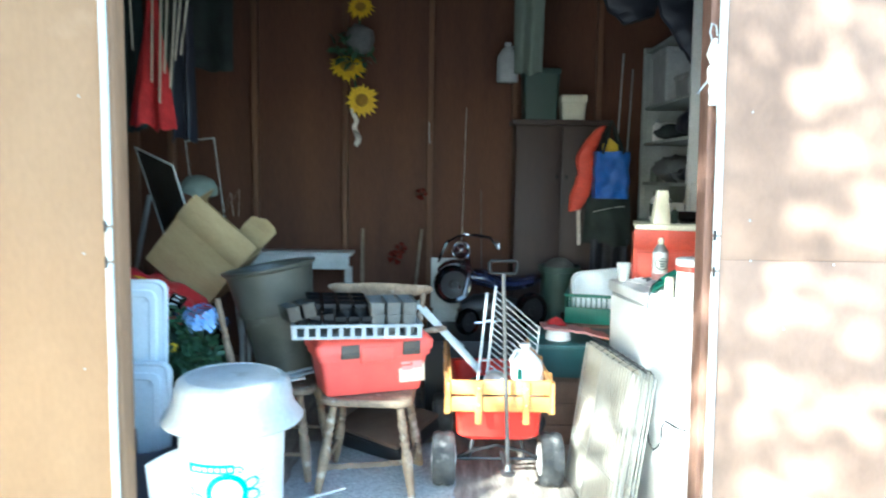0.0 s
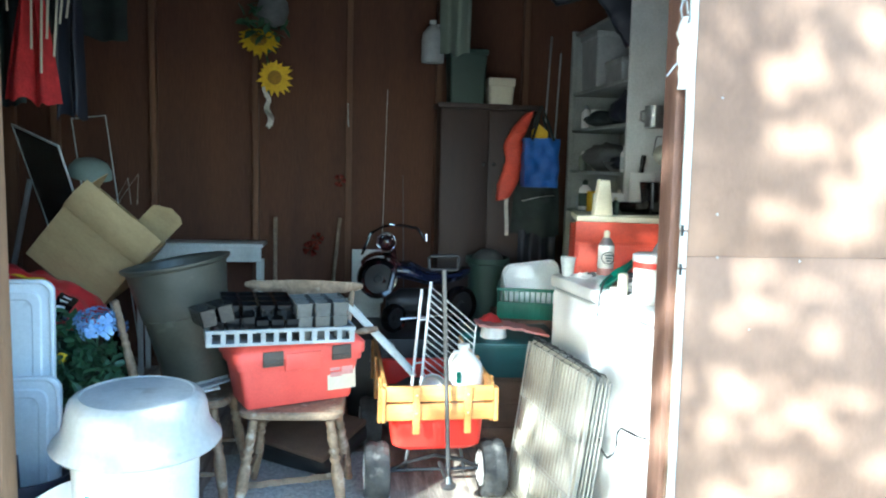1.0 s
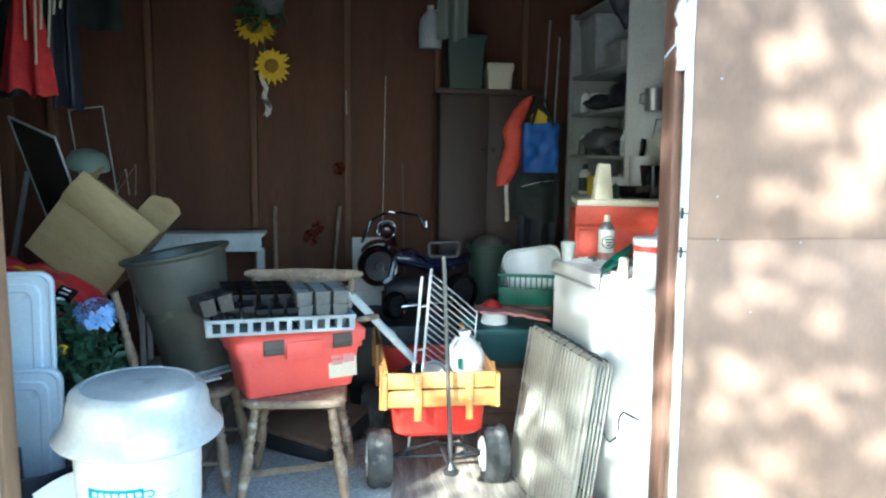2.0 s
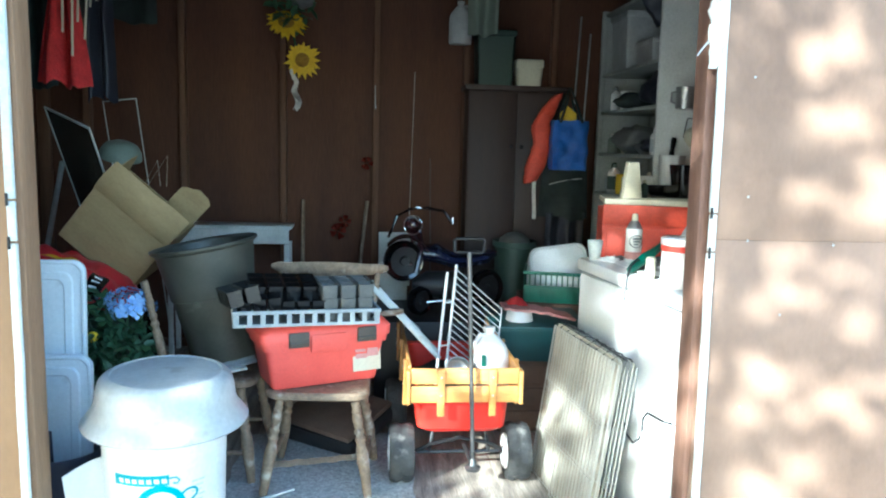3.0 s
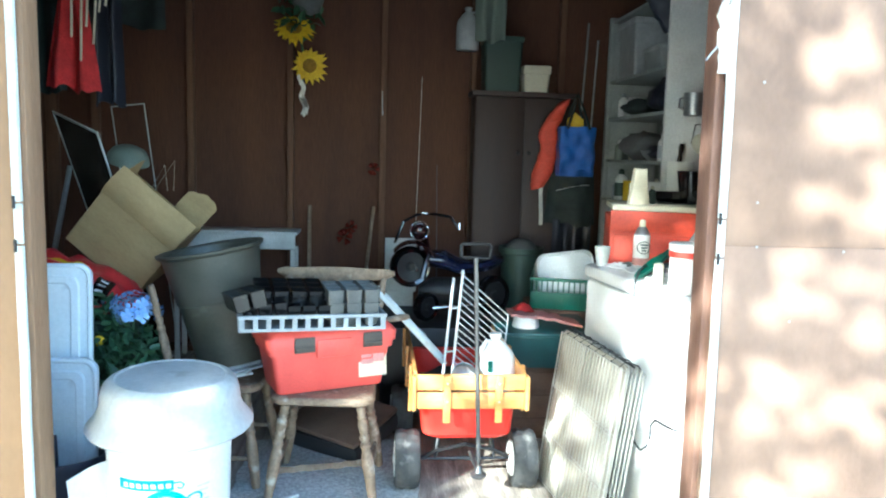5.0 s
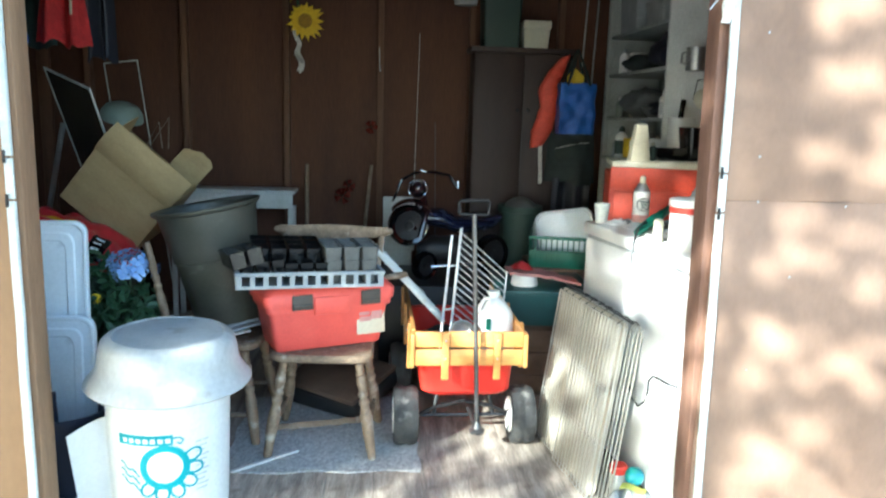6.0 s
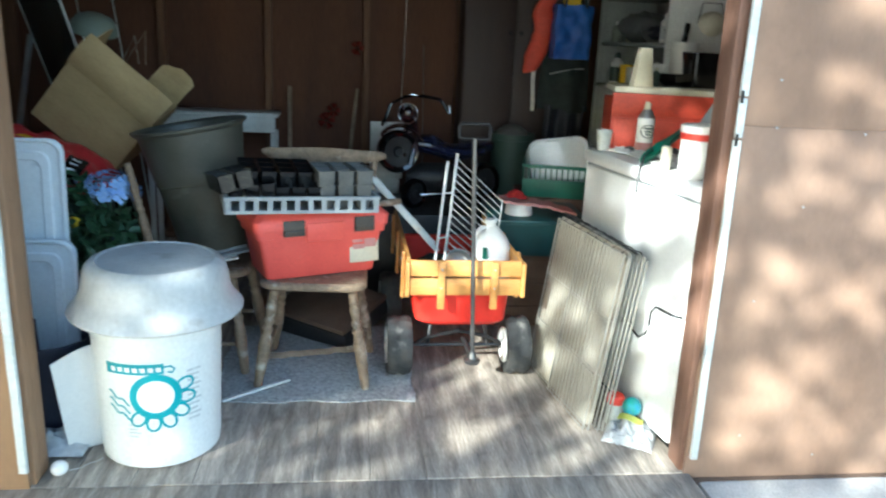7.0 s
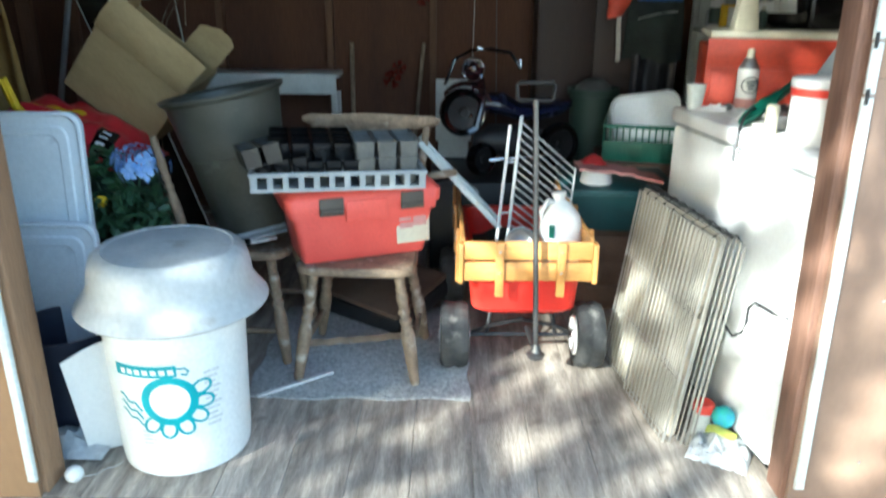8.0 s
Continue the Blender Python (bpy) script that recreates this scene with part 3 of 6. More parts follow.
def chair(m, label, whole_back=True):
    """Country chair: shaped seat, turned legs, stretchers, spindle back with a broad crest rail."""
    t = thing("wooden_chair", label, "chair", m, "old wooden chairs")
    g = B()
    w, d = 0.42, 0.40
    out = [(x * (1.0 - 0.10 * max(0, y) / (d / 2)), y) for x, y in rounded(w, d, 0.07, 6)]
    rings = [[(x * 0.93, y * 0.93, 0.405) for x, y in out], [(x, y, 0.415) for x, y in out], [(x, y, 0.432) for x, y in out], [(x * 0.96, y * 0.96, 0.440) for x, y in out],
             [(x * 0.6, y * 0.6, 0.434) for x, y in out]]
    loft(g, rings)
    part("seat", g, M_OAK, t)
    feet = {}
    for sx in (-1, 1):
        for sy in (-1, 1):
            top = Vector((sx * 0.15, sy * 0.13, 0.41))
            foot = Vector((sx * 0.215, sy * 0.19, 0.0))
            feet[sx, sy] = (foot, top)
            g = B()
            turned(g, foot, top, 0.024)
            part("leg", g, M_OAK, t)
    for a, b, f in (((-1, -1), (-1, 1), 0.30), ((1, -1), (1, 1), 0.30)):
        g = B()
        p, q = feet[a][0].lerp(feet[a][1], f), feet[b][0].lerp(feet[b][1], f)
        lathe(g, [(0, 0), (0.008, 0), (0.014, 0.5 * (q - p).length), (0.008, (q - p).length), (0, (q - p).length)], 10, along(p, q))
        part("stretcher", g, M_OAK, t)
    for sx in (-1, 1):
        g = B()
        turned(g, (sx * 0.165, 0.165, 0.43), (sx * 0.215, 0.235, 0.86), 0.018)
        part("back_post", g, M_OAK, t)
    if not whole_back:
        return t
    for x in (-0.10, -0.035, 0.035, 0.10):
        g = B()
        rod(g, (x, 0.17, 0.43), (x * 1.2, 0.238, 0.87), 0.007)
        part("spindle", g, M_OAK, t)
    g = B()
    rings = []
    for k in range(17):
        u = -1 + k / 8
        hh = 0.030 + 0.008 * math.cos(u * 3.1) - (0.012 if abs(u) > 0.97 else 0)
        yy = 0.245 - 0.02 * (1 - u * u)
        rings.append([(u * 0.262, yy + 0.011 * math.cos(a) , 0.872 + 0.008 * u * u + hh * math.sin(a)) for a in [2 * math.pi * q / 10 for q in range(10)]])
    loft(g, rings)
    part("crest_rail", g, M_OAK, t)
    return t


chair(pose(-0.325, 3.40, 0.008, 0, 0, -4), "weathered wooden chair with turned legs carrying a red toolbox")
chair(pose(-0.79, 3.575, 0.008, 0, 0, 86), "weathered wooden chair with bare back posts under a large pot", False)


def toolbox():
    t = thing("toolbox", "red plastic toolbox with dark latches and a label on a chair", "toolbox", pose(-0.345, 3.425, 0.449, 0, 0, 22))
    g = B()
    loft(g, [[(x, y, 0.0) for x, y in rounded(0.44, 0.215, 0.02)], [(x, y, 0.006) for x, y in rounded(0.452, 0.222, 0.022)], [(x, y, 0.165) for x, y in rounded(0.505, 0.25, 0.025)],
             [(x, y, 0.168) for x, y in rounded(0.53, 0.27, 0.025)], [(x, y, 0.195) for x, y in rounded(0.535, 0.272, 0.025)]])
    part("body", g, M_FADEDRED, t)
    g = B()
    loft(g, [[(x, y, 0.197) for x, y in rounded(0.555, 0.285, 0.028)], [(x, y, 0.238) for x, y in rounded(0.56, 0.288, 0.028)], [(x, y, 0.252) for x, y in rounded(0.535, 0.268, 0.03)],
             [(x, y, 0.276) for x, y in rounded(0.49, 0.22, 0.04)], [(x, y, 0.280) for x, y in rounded(0.44, 0.18, 0.04)]])
    lid = part("lid", g, M_FADEDRED, t)
    g = B()
    box(g, 0.15, 0.014, 0.075, pose(0.0, -0.142, 0.187), 0.006)
    part("front_plate", g, M_FADEDRED, lid)
    for x in (-0.125, 0.165):
        g = B()
        box(g, 0.085, 0.016, 0.062, pose(x, -0.144, 0.208, -4), 0.005)
        box(g, 0.079, 0.010, 0.012, pose(x, -0.153, 0.196, -4), 0.003)
        part("latch", g, M_LATCH, lid, "dark brown latch")
    g = B()
    box(g, 0.125, 0.003, 0.105, pose(0.176, -0.1195, 0.095, -5), 0.001)
    lab = part("sticker", g, M_CREAM, t, "torn product label")
    g = B()
    for k, (x, z, sx, sz, ) in enumerate(((0.145, 0.132, 0.045, 0.012), (0.200, 0.122, 0.05, 0.034), (0.15, 0.108, 0.05, 0.02), (0.20, 0.085, 0.055, 0.022), (0.150, 0.075, 0.05, 0.022), (0.17, 0.055, 0.09, 0.008))):
        box(g, sx, 0.003, sz, pose(x, -0.1125 - 0.0875 * z, z, -5), 0)
    part("sticker_bars", g, M_PINK, lab)


toolbox()


def seed_tray():
    t = thing("plastic_tray", "grey slotted plastic tray holding black nursery packs", "tray", pose(-0.395, 3.31, 0.737, 0.5, 0.8, 12))
    g = B()
    L, D, H = 0.56, 0.30, 0.062
    box(g, L, D, 0.006, pose(0, 0, 0.003), 0.001)
    for y in (-D / 2, D / 2):
        box(g, L, 0.008, 0.013, pose(0, y, 0.0065), 0.002)
        box(g, L + 0.012, 0.014, 0.014, pose(0, y, H - 0.005), 0.003)
        for k in range(12):
            box(g, 0.019, 0.007, H - 0.02, pose(-L / 2 + 0.01 + k * (L - 0.02) / 11, y, H / 2), 0.001, 1)
    for x in (-L / 2, L / 2):
        box(g, 0.008, D, 0.013, pose(x, 0, 0.0065), 0.002)
        box(g, 0.014, D + 0.012, 0.014, pose(x, 0, H - 0.005), 0.003)
        for k in range(7):
            box(g, 0.007, 0.019, H - 0.02, pose(x, -D / 2 + 0.01 + k * (D - 0.02) / 6, H / 2), 0.001, 1)
    part("slotted_sides", g, M_GREYP, t)
    return t


seed_tray()


def cell_pack(m, nx, ny, cell, h, material, label, foot=0.68):
    t = thing("nursery_pack", label, "plant pot", m, "nursery packs in the tray")
    for i in range(nx):
        for j in range(ny):
            g = B()
            tub(g, cell * foot, cell * foot, cell * 0.9, cell * 0.9, h, 0.008, 0.002, pose((i - (nx - 1) / 2) * cell, (j - (ny - 1) / 2) * cell, 0), rim=cell * 0.045)
            part("cell", g, material, t)
    return t


R12 = radians(12)
def on_tray(x, y, z, rz=12, rx=0, ry=0):
    return pose(-0.395 + x * math.cos(R12) - y * math.sin(R12), 3.31 + x * math.sin(R12) + y * math.cos(R12), 0.737 + z, rx, ry, rz)


cell_pack(on_tray(0.160, -0.030, 0.009), 3, 3, 0.070, 0.088, M_GREYPOT, "dusty grey square plant pots in a block")
cell_pack(on_tray(0.160, -0.028, 0.085), 3, 3, 0.072, 0.066, M_GREYPOT, "dusty grey square plant pots nested on top", 0.76)
cell_pack(on_tray(-0.015, -0.07, 0.045, 12, 8), 3, 2, 0.058, 0.055, M_BLACKP, "shiny black plastic six-cell pack", 0.86)
cell_pack(on_tray(-0.175, -0.05, 0.045, 9, 4, -6), 3, 2, 0.060, 0.055, M_BLACKP, "shiny black plastic six-cell pack", 0.86)
cell_pack(on_tray(-0.085, 0.03, 0.092, 13, 6, 2), 4, 3, 0.068, 0.058, M_BLACKP, "shiny black plastic cell pack lying on others", 0.86)
cell_pack(on_tray(-0.250, -0.01, 0.075, 22, -6, -12), 2, 4, 0.066, 0.060, M_BLACKP, "shiny black cell pack hanging over the tray edge", 0.84)


def wagon():
    t = thing("wagon", "red toy wagon with varnished wooden stake sides", "wagon", pose(0.270, 3.28, 0.0, 0, 0, 0.5))
    W, L = 0.40, 0.86
    g = B()
    def ring(w, d, z, off=0):
        return [(x, y + L / 2 + 0.02, z) for x, y in rounded(w, d, 0.05)]
    loft(g, [ring(W - 0.07, L - 0.06, 0.235), ring(W - 0.02, L - 0.02, 0.255), ring(W, L, 0.39), ring(W + 0.03, L + 0.03, 0.395), ring(W + 0.03, L + 0.03, 0.405), ring(W - 0.01, L - 0.01, 0.40), ring(W - 0.06, L - 0.05, 0.262)])
    part("tray", g, M_WAGON, t)
    def panel(name, m, length, posts):
        g = B()
        box(g, length, 0.016, 0.070, m @ pose(0, 0, 0.425), 0.004)
        p = part(name, g, M_VARN, t)
        for z in (0.502,):
            g = B()
            box(g, length, 0.016, 0.066, m @ pose(0, 0, z), 0.004)
            part("slat", g, M_VARN, p)
        for x in posts:
            g = B()
            box(g, 0.030, 0.014, 0.20, m @ pose(x, -0.0155, 0.435), 0.004)
            part("stake", g, M_VARN, p)
            for z in (0.425, 0.502):
                g = B()
                lathe(g, [(0, 0), (0.005, 0), (0.004, 0.003), (0, 0.004)], 8, m @ pose(x, -0.0225, z, 90))
                part("bolt", g, M_STEEL, p)
    panel("front_panel", pose(0, -0.02, 0), 0.45, (-0.10, 0.115))
    panel("side_panel", pose(-0.228, L / 2 + 0.015, 0, 0, 0, -90), L, (-0.33, 0, 0.33))
    panel("side_panel", pose(0.228, L / 2 + 0.015, 0, 0, 0, 90), L, (-0.33, 0, 0.33))
    for sx, rx in ((-1, 0), (1, 0)):
        g = B()
        box(g, 0.018, 0.05, 0.145, pose(sx * 0.235, -0.012, 0.455), 0.006)
        part("corner_post", g, M_VARN, t)
    for y in (0.10, 0.72):
        for sx in (-1, 1):
            m = pose(sx * 0.252, y, 0.124, 0, 90, 0) if sx > 0 else pose(sx * 0.252, y, 0.124, 0, -90, 0)
            g = B()
            prof = [(0.07, -0.042), (0.100, -0.054), (0.115, -0.049), (0.122, -0.034), (0.124, -0.018), (0.121, -0.004), (0.121, 0.004), (0.124, 0.018), (0.122, 0.034), (0.115, 0.049), (0.100, 0.054), (0.07, 0.042), (0.07, -0.042)]
            for i, v in enumerate(lathe(g, prof, 72)):
                lug = (i % 72 + (2 if v.co.z > 0 else 0)) % 4 < 2
                if math.hypot(v.co.x, v.co.y) > 0.114 and lug and abs(v.co.z) > 0.01:
                    v.co.x, v.co.y = v.co.x * 1.028, v.co.y * 1.028
            bmesh.ops.transform(g, matrix=m, verts=g.verts[:])
            wheel = part("wheel", g, M_TYRE, t, "dusty black pneumatic tyre")
            g = B()
            lathe(g, [(0, -0.060), (0.018, -0.060), (0.022, -0.050), (0.060, -0.048), (0.072, -0.056), (0.077, -0.052), (0.074, -0.040), (0.074, 0.040), (0.077, 0.052), (0.072, 0.056), (0.060, 0.048), (0.022, 0.050), (0.018, 0.060), (0, 0.060)], 28, m)
            part("rim", g, M_WHITE, wheel, "white wheel rim")
        g = B()
        rod(g, (-0.24, y, 0.124), (0.24, y, 0.124), 0.008)
        wire(g, [(-0.20, y, 0.124), (-0.12, y - 0.02, 0.17), (0, y - 0.03, 0.20), (0.12, y - 0.02, 0.17), (0.20, y, 0.124)], 0.009)
        wire(g, [(-0.13, y, 0.124), (-0.11, y + 0.03, 0.235)], 0.009)
        wire(g, [(0.13, y, 0.124), (0.11, y + 0.03, 0.235)], 0.009)
        part("axle", g, M_BLACKM, t)
    g = B()
    wire(g, [(0.02, 0.08, 0.16), (0.03, -0.02, 0.145), (0.035, -0.07, 0.14)], 0.011)
    lathe(g, [(0, 0), (0.03, 0), (0.034, 0.012), (0.02, 0.022), (0.012, 0.05), (0, 0.05)], 16, pose(0.035, -0.075, 0.118))
    rod(g, (0.035, -0.075, 0.15), (-0.005, -0.055, 1.025), 0.0095, 12)
    pull = part("pull_bar", g, M_DARKSTEEL, t, "steel pull bar standing upright")
    g = B()
    wire(g, [(-0.055, -0.055, 1.025), (0.045, -0.055, 1.025), (0.052, -0.053, 1.03), (0.056, -0.053, 1.07), (0.048, -0.053, 1.08), (-0.058, -0.053, 1.08), (-0.066, -0.053, 1.07), (-0.063, -0.055, 1.03)], 0.0065, 8, True)
    part("grip", g, M_BLACKM, pull, "black wire grip")


wagon()


def appliance():
    t = thing("chest_freezer", "white enamel chest freezer with clutter on its lid", "freezer", pose(1.156, 3.223, 0.0, 0, 0, 8))
    span("body", -0.30, 0.36, -0.50, 0.36, 0.03, 0.90, M_WHITE, t, 0.018)
    span("lid", -0.31, 0.37, -0.51, 0.37, 0.908, 0.965, M_WHITE, t, 0.016)
    span("seal", -0.29, 0.35, -0.49, 0.35, 0.899, 0.909, M_GREYP, t, 0.001)
    span("plinth", -0.27, 0.33, -0.47, 0.33, 0.0, 0.03, M_BLACKP, t, 0.002)
    span("lock", -0.308, -0.300, -0.16, -0.125, 0.755, 0.775, M_GREYP, t, 0.002)


appliance()


def dog_crate():
    t = thing("wire_crate", "folded wire dog crate with tan tray leaning on the freezer", "crate", pose(0.625, 3.155, 0.006, 0, 7.5, 8))
    L, H = 0.63, 0.685
    g = B()
    out = rounded(L - 0.03, H, 0.03)
    made = slab(g, out, -0.006, 0.006)
    bmesh.ops.transform(g, matrix=pose(0.045, 0.01, H / 2, 90, 0, 90), verts=made)
    made = slab(g, rounded(L - 0.09, H - 0.06, 0.02), -0.010, -0.0065)
    bmesh.ops.transform(g, matrix=pose(0.045, 0.01, H / 2, 90, 0, 90), verts=made)
    part("tray_panel", g, M_TRAYTAN, t, "tan plastic tray panel")
    for k, x in enumerate((0.0, 0.020, 0.060, 0.075, 0.088)):
        g = B()
        hh = H - 0.012 * (k % 3)
        y0, y1 = -L / 2 - 0.004 * k, L / 2 - 0.02 * k
        if k == 0:
            y1 = 0.02
        n = int((y1 - y0) / 0.026)
        wire(g, [(x + 0.004, y0, 0.006), (x + 0.004, y1, 0.006), (x + 0.004, y1, hh), (x + 0.004, y0, hh)], 0.0028, 5, True)
        panel = part("wire_panel", g, M_CRATEWIRE, t)
        g = B()
        rod(g, (0, 0, 0.004), (0, 0, hh), 0.0021, 5)
        upright = part("wire", g, M_CRATEWIRE, panel)
        upright.location = (x, y0, 0)
        for i in range(1, n + 1):
            more = new("wire", upright.data)
            more.parent = panel
            more.location = (x, y0 + (y1 - y0) * i / n, 0)
        for z in (0.22, 0.43):
            g = B()
            rod(g, (x + 0.004, y0, z), (x + 0.004, y1, z), 0.0026, 5)
            part("cross_wire", g, M_CRATEWIRE, panel)
    for i in range(9):
        y = -0.3 + 0.07 * i
        g = B()
        wire(g, [(0.0, y, H), (0.03, y + 0.01, H + 0.018), (0.075, y, H + 0.01), (0.10, y + 0.015, H - 0.01)], 0.003, 5)
        part("clip", g, M_BLACKM, t)
    for s in (-1, 1):
        g = B()
        rod(g, (0.055, s * 0.31, H + 0.006), (0.055, s * 0.05, H + 0.012), 0.004, 6)
        part("hinge_rod", g, M_BLACKM, t)


dog_crate()


def big_pot():
    t = thing("planter_pot", "large olive grey plastic plant pot leaning on a chair", "plant pot", pose(-0.755, 3.575, 0.452, 0, 0, 0))
    lean = pose(0, 0, 0.029, 0, -10, 0)
    g = B()
    lathe(g, [(0, 0), (0.130, 0), (0.136, 0.01), (0.172, 0.30), (0.178, 0.305), (0.209, 0.512), (0.203, 0.512), (0.168, 0.30), (0.128, 0.02), (0, 0.015)], 56)
    part("pot_wall", g, M_POT, t).matrix_basis = lean
    g = B()
    lathe(g, [(0.203, 0.505), (0.211, 0.505), (0.226, 0.517), (0.228, 0.527), (0.222, 0.529), (0.206, 0.518), (0.203, 0.505)], 56)
    part("rim", g, M_POT, t).matrix_basis = lean


big_pot()


def cardboard_box():
    # local x runs along the slanting lower edge, z out of the open mouth
    u, v = Vector((0.66, 0.0, 0.75)).normalized(), Vector((0.75, 0.0, -0.66)).normalized()
    n = u.cross(v)
    s = 1 if n.y > 0 else -1
    W, D, H, th = 0.405, 0.30, 0.328, 0.005
    m = Matrix(((v.x, n.x, u.x, -1.377), (v.y, n.y, u.y, 3.98), (v.z, n.z, u.z, 0.891), (0, 0, 0, 1))) @ pose(0, 0, 0, 15 * s)
    t = thing("cardboard_box", "open brown cardboard box tipped over on a pot", "box", Matrix.LocRotScale(m.translation, m.to_quaternion(), None))
    g = B()
    tub(g, W, D, W, D, H, 0.004, th)
    part("body", g, M_CARD, t)
    # the broad flap is bent outwards at its crease and stands a little proud of the wall
    g = B()
    grid_sheet(g, 14, 8, lambda a, b: ((a - 0.5) * (W + 0.004) + 0.006 * b, -s * (D / 2 + 0.006 + 0.020 * math.sin(2.6 * b) - 0.035 * b * b + 0.004 * math.sin(a * 7) * b), H - 0.016 + 0.158 * b + 0.003 * math.sin(a * 9) * b), 0.004)
    part("flap", g, M_CARD, t)
    g = B()
    grid_sheet(g, 14, 8, lambda a, b: (0.035 + 0.16 * a, s * (D / 2 - 0.02 + 0.05 * b * b + 0.02 * math.sin(3 * a) * b), H + (0.085 + 0.05 * math.sin(0.2 + 2.2 * a) + 0.003 * math.sin(17 * a)) * b), 0.004)
    part("flap", g, M_CARD, t, "curled torn flap")
    g = B()
    grid_sheet(g, 8, 6, lambda a, b: (-W / 2 + 0.006 - 0.010 * b, (a - 0.5) * D * 0.96, H - 0.008 + (0.075 - 0.02 * math.sin(a * 5)) * b), 0.004)
    part("flap", g, M_CARD, t)


cardboard_box()

# ---- floor pieces ----
g = B()
grid_sheet(g, 60, 40, lambda a, b: (-0.72 + 0.79 * a + 0.006 * math.sin(b * 21), 3.10 + 0.78 * b + 0.008 * math.sin(a * 17), 0.006 + 0.003 * noise.noise((a * 14, b * 14, 0))), 0.005)
tagged(part("rug", g, M_MAT), "worn grey carpet offcut under the chair", "rug")

# ---- left side: totes, plant, bag, screens, hanging things ----
def tote_lid(m, w, h, label):
    t = thing("storage_cover", label, "storage cover", m, "milky tote covers")
    def skin(name, pairs):
        g = B()
        loft(g, [[(x * (1 - 2 * s / w), y, z * (1 - 2 * s / h) + h / 2) for x, z in rounded(w, h, 0.05, 6)] for s, y in pairs])
        part(name, g, M_TOTE, t)
    skin("panel", ((0.016, 0.010), (0.016, -0.004), (0.045, -0.004), (0.05, -0.011), (0.075, -0.012), (0.08, -0.007), (0.10, -0.007)))
    g = B()
    rings = [[(x * (1 - 2 * s / w), y, z * (1 - 2 * s / h) + h / 2) for x, z in rounded(w, h, 0.05, 6)] for s, y in ((0.0, 0.012), (0.0, -0.010), (0.004, -0.014), (0.012, -0.014), (0.015, -0.010), (0.015, 0.012), (0.0, 0.012))]
    loft(g, rings, False, False)
    part("rim", g, M_TOTE, t)


tote_lid(pose(-1.405, 3.20, 0.0, -4, 0, 4), 0.36, 0.97, "tall milky plastic tote cover standing on end")
tote_lid(pose(-1.360, 3.105, 0.0, -4, 0, 2), 0.38, 0.625, "milky plastic tote cover standing before another")


def navy_tub():
    t = thing("tub", "dark navy plastic tub beside the door post", "tub", pose(-1.235, 2.99, 0))
    g = B()
    lathe(g, [(0, 0), (0.135, 0), (0.158, 0.315), (0.168, 0.318), (0.168, 0.335), (0.158, 0.335), (0.13, 0.02), (0, 0.012)], 40)
    part("shell", g, M_TUB, t)


navy_tub()
g = B()
grid_sheet(g, 10, 12, lambda a, b: (-1.105 + 0.105 * a - 0.012 * b, 2.765 + 0.055 * a - 0.055 * b + 0.03 * math.sin(a * 3.1) * b, 0.003 + (0.335 + 0.045 * a) * b), 0.004)
tagged(part("plastic_sheet", g, M_PAPER), "curved white plastic sheet leaning on the pail", "sheet")
g = B()
grid_sheet(g, 14, 12, lambda a, b: (-1.30 + 0.25 * a, 2.72 + 0.16 * b, 0.012 + 0.05 * math.sin(math.pi * a) * math.sin(math.pi * b) * (1 + 0.6 * noise.noise((a * 7, b * 7, 2)))), 0.004)
tagged(part("crumpled_bag", g, M_BAG), "crumpled grey plastic bag on the floor", "bag")
g = B()
lathe(g, [(0, -0.024)] + [(0.026 * math.cos(radians(a)), 0.024 * math.sin(radians(a))) for a in range(-75, 90, 15)] + [(0, 0.024)], 20, pose(-1.09, 2.635, 0.0225))
ball = tagged(part("twine_ball", g, M_PAPER), "small white ball with a loose string", "ball")
g = B()
wire(g, [(-1.066, 2.64, 0.01), (-1.04, 2.66, 0.004), (-1.02, 2.69, 0.004), (-1.0, 2.70, 0.004), (-0.985, 2.72, 0.004)], 0.0015, 5)
part("string", g, M_LACE, ball)
g = B()
box(g, 0.29, 0.018, 0.010, pose(-0.55, 3.175, 0.018, 0, -2, 34), 0.003)
tagged(part("plastic_strip", g, M_WHITEP), "pale plastic strip lying on the carpet", "strip")
g = B()
grid_sheet(g, 30, 4, lambda a, b: (-0.56 + 0.46 * a, 3.475 + 0.10 * a + 0.035 * b + 0.006 * math.sin(a * 30), 0.012 + 0.022 * math.sin(math.pi * b) + 0.005 * noise.noise((a * 12, b, 4))), 0.004)
tagged(part("rolled_cloth", g, M_OAK), "pale tan rolled strip lying behind the chair legs", "cloth")
g = B()
box(g, 0.44, 0.36, 0.03, pose(-0.29, 3.86, 0.135, 14, 3, -36), 0.012)
folded = tagged(part("folded_mat", g, M_BROWNCLOTH), "dark brown folded floor mat under the chair", "mat")
g = B()
box(g, 0.46, 0.38, 0.085, pose(-0.29, 3.87, 0.080, 12, 2, -34), 0.02)
part("lower_fold", g, M_BLACKR, folded)
g = B()
wire(g, [(-0.36, 3.5, 0.41), (-0.36, 3.495, 0.36), (-0.35, 3.49, 0.335), (-0.335, 3.49, 0.345)], 0.003, 6)
wire(g, [(-0.42, 3.48, 0.41), (-0.42, 3.48, 0.35)], 0.002, 6)
tagged(part("wire_hook", g, M_STEEL), "small steel hook hanging under the chair seat", "hook")


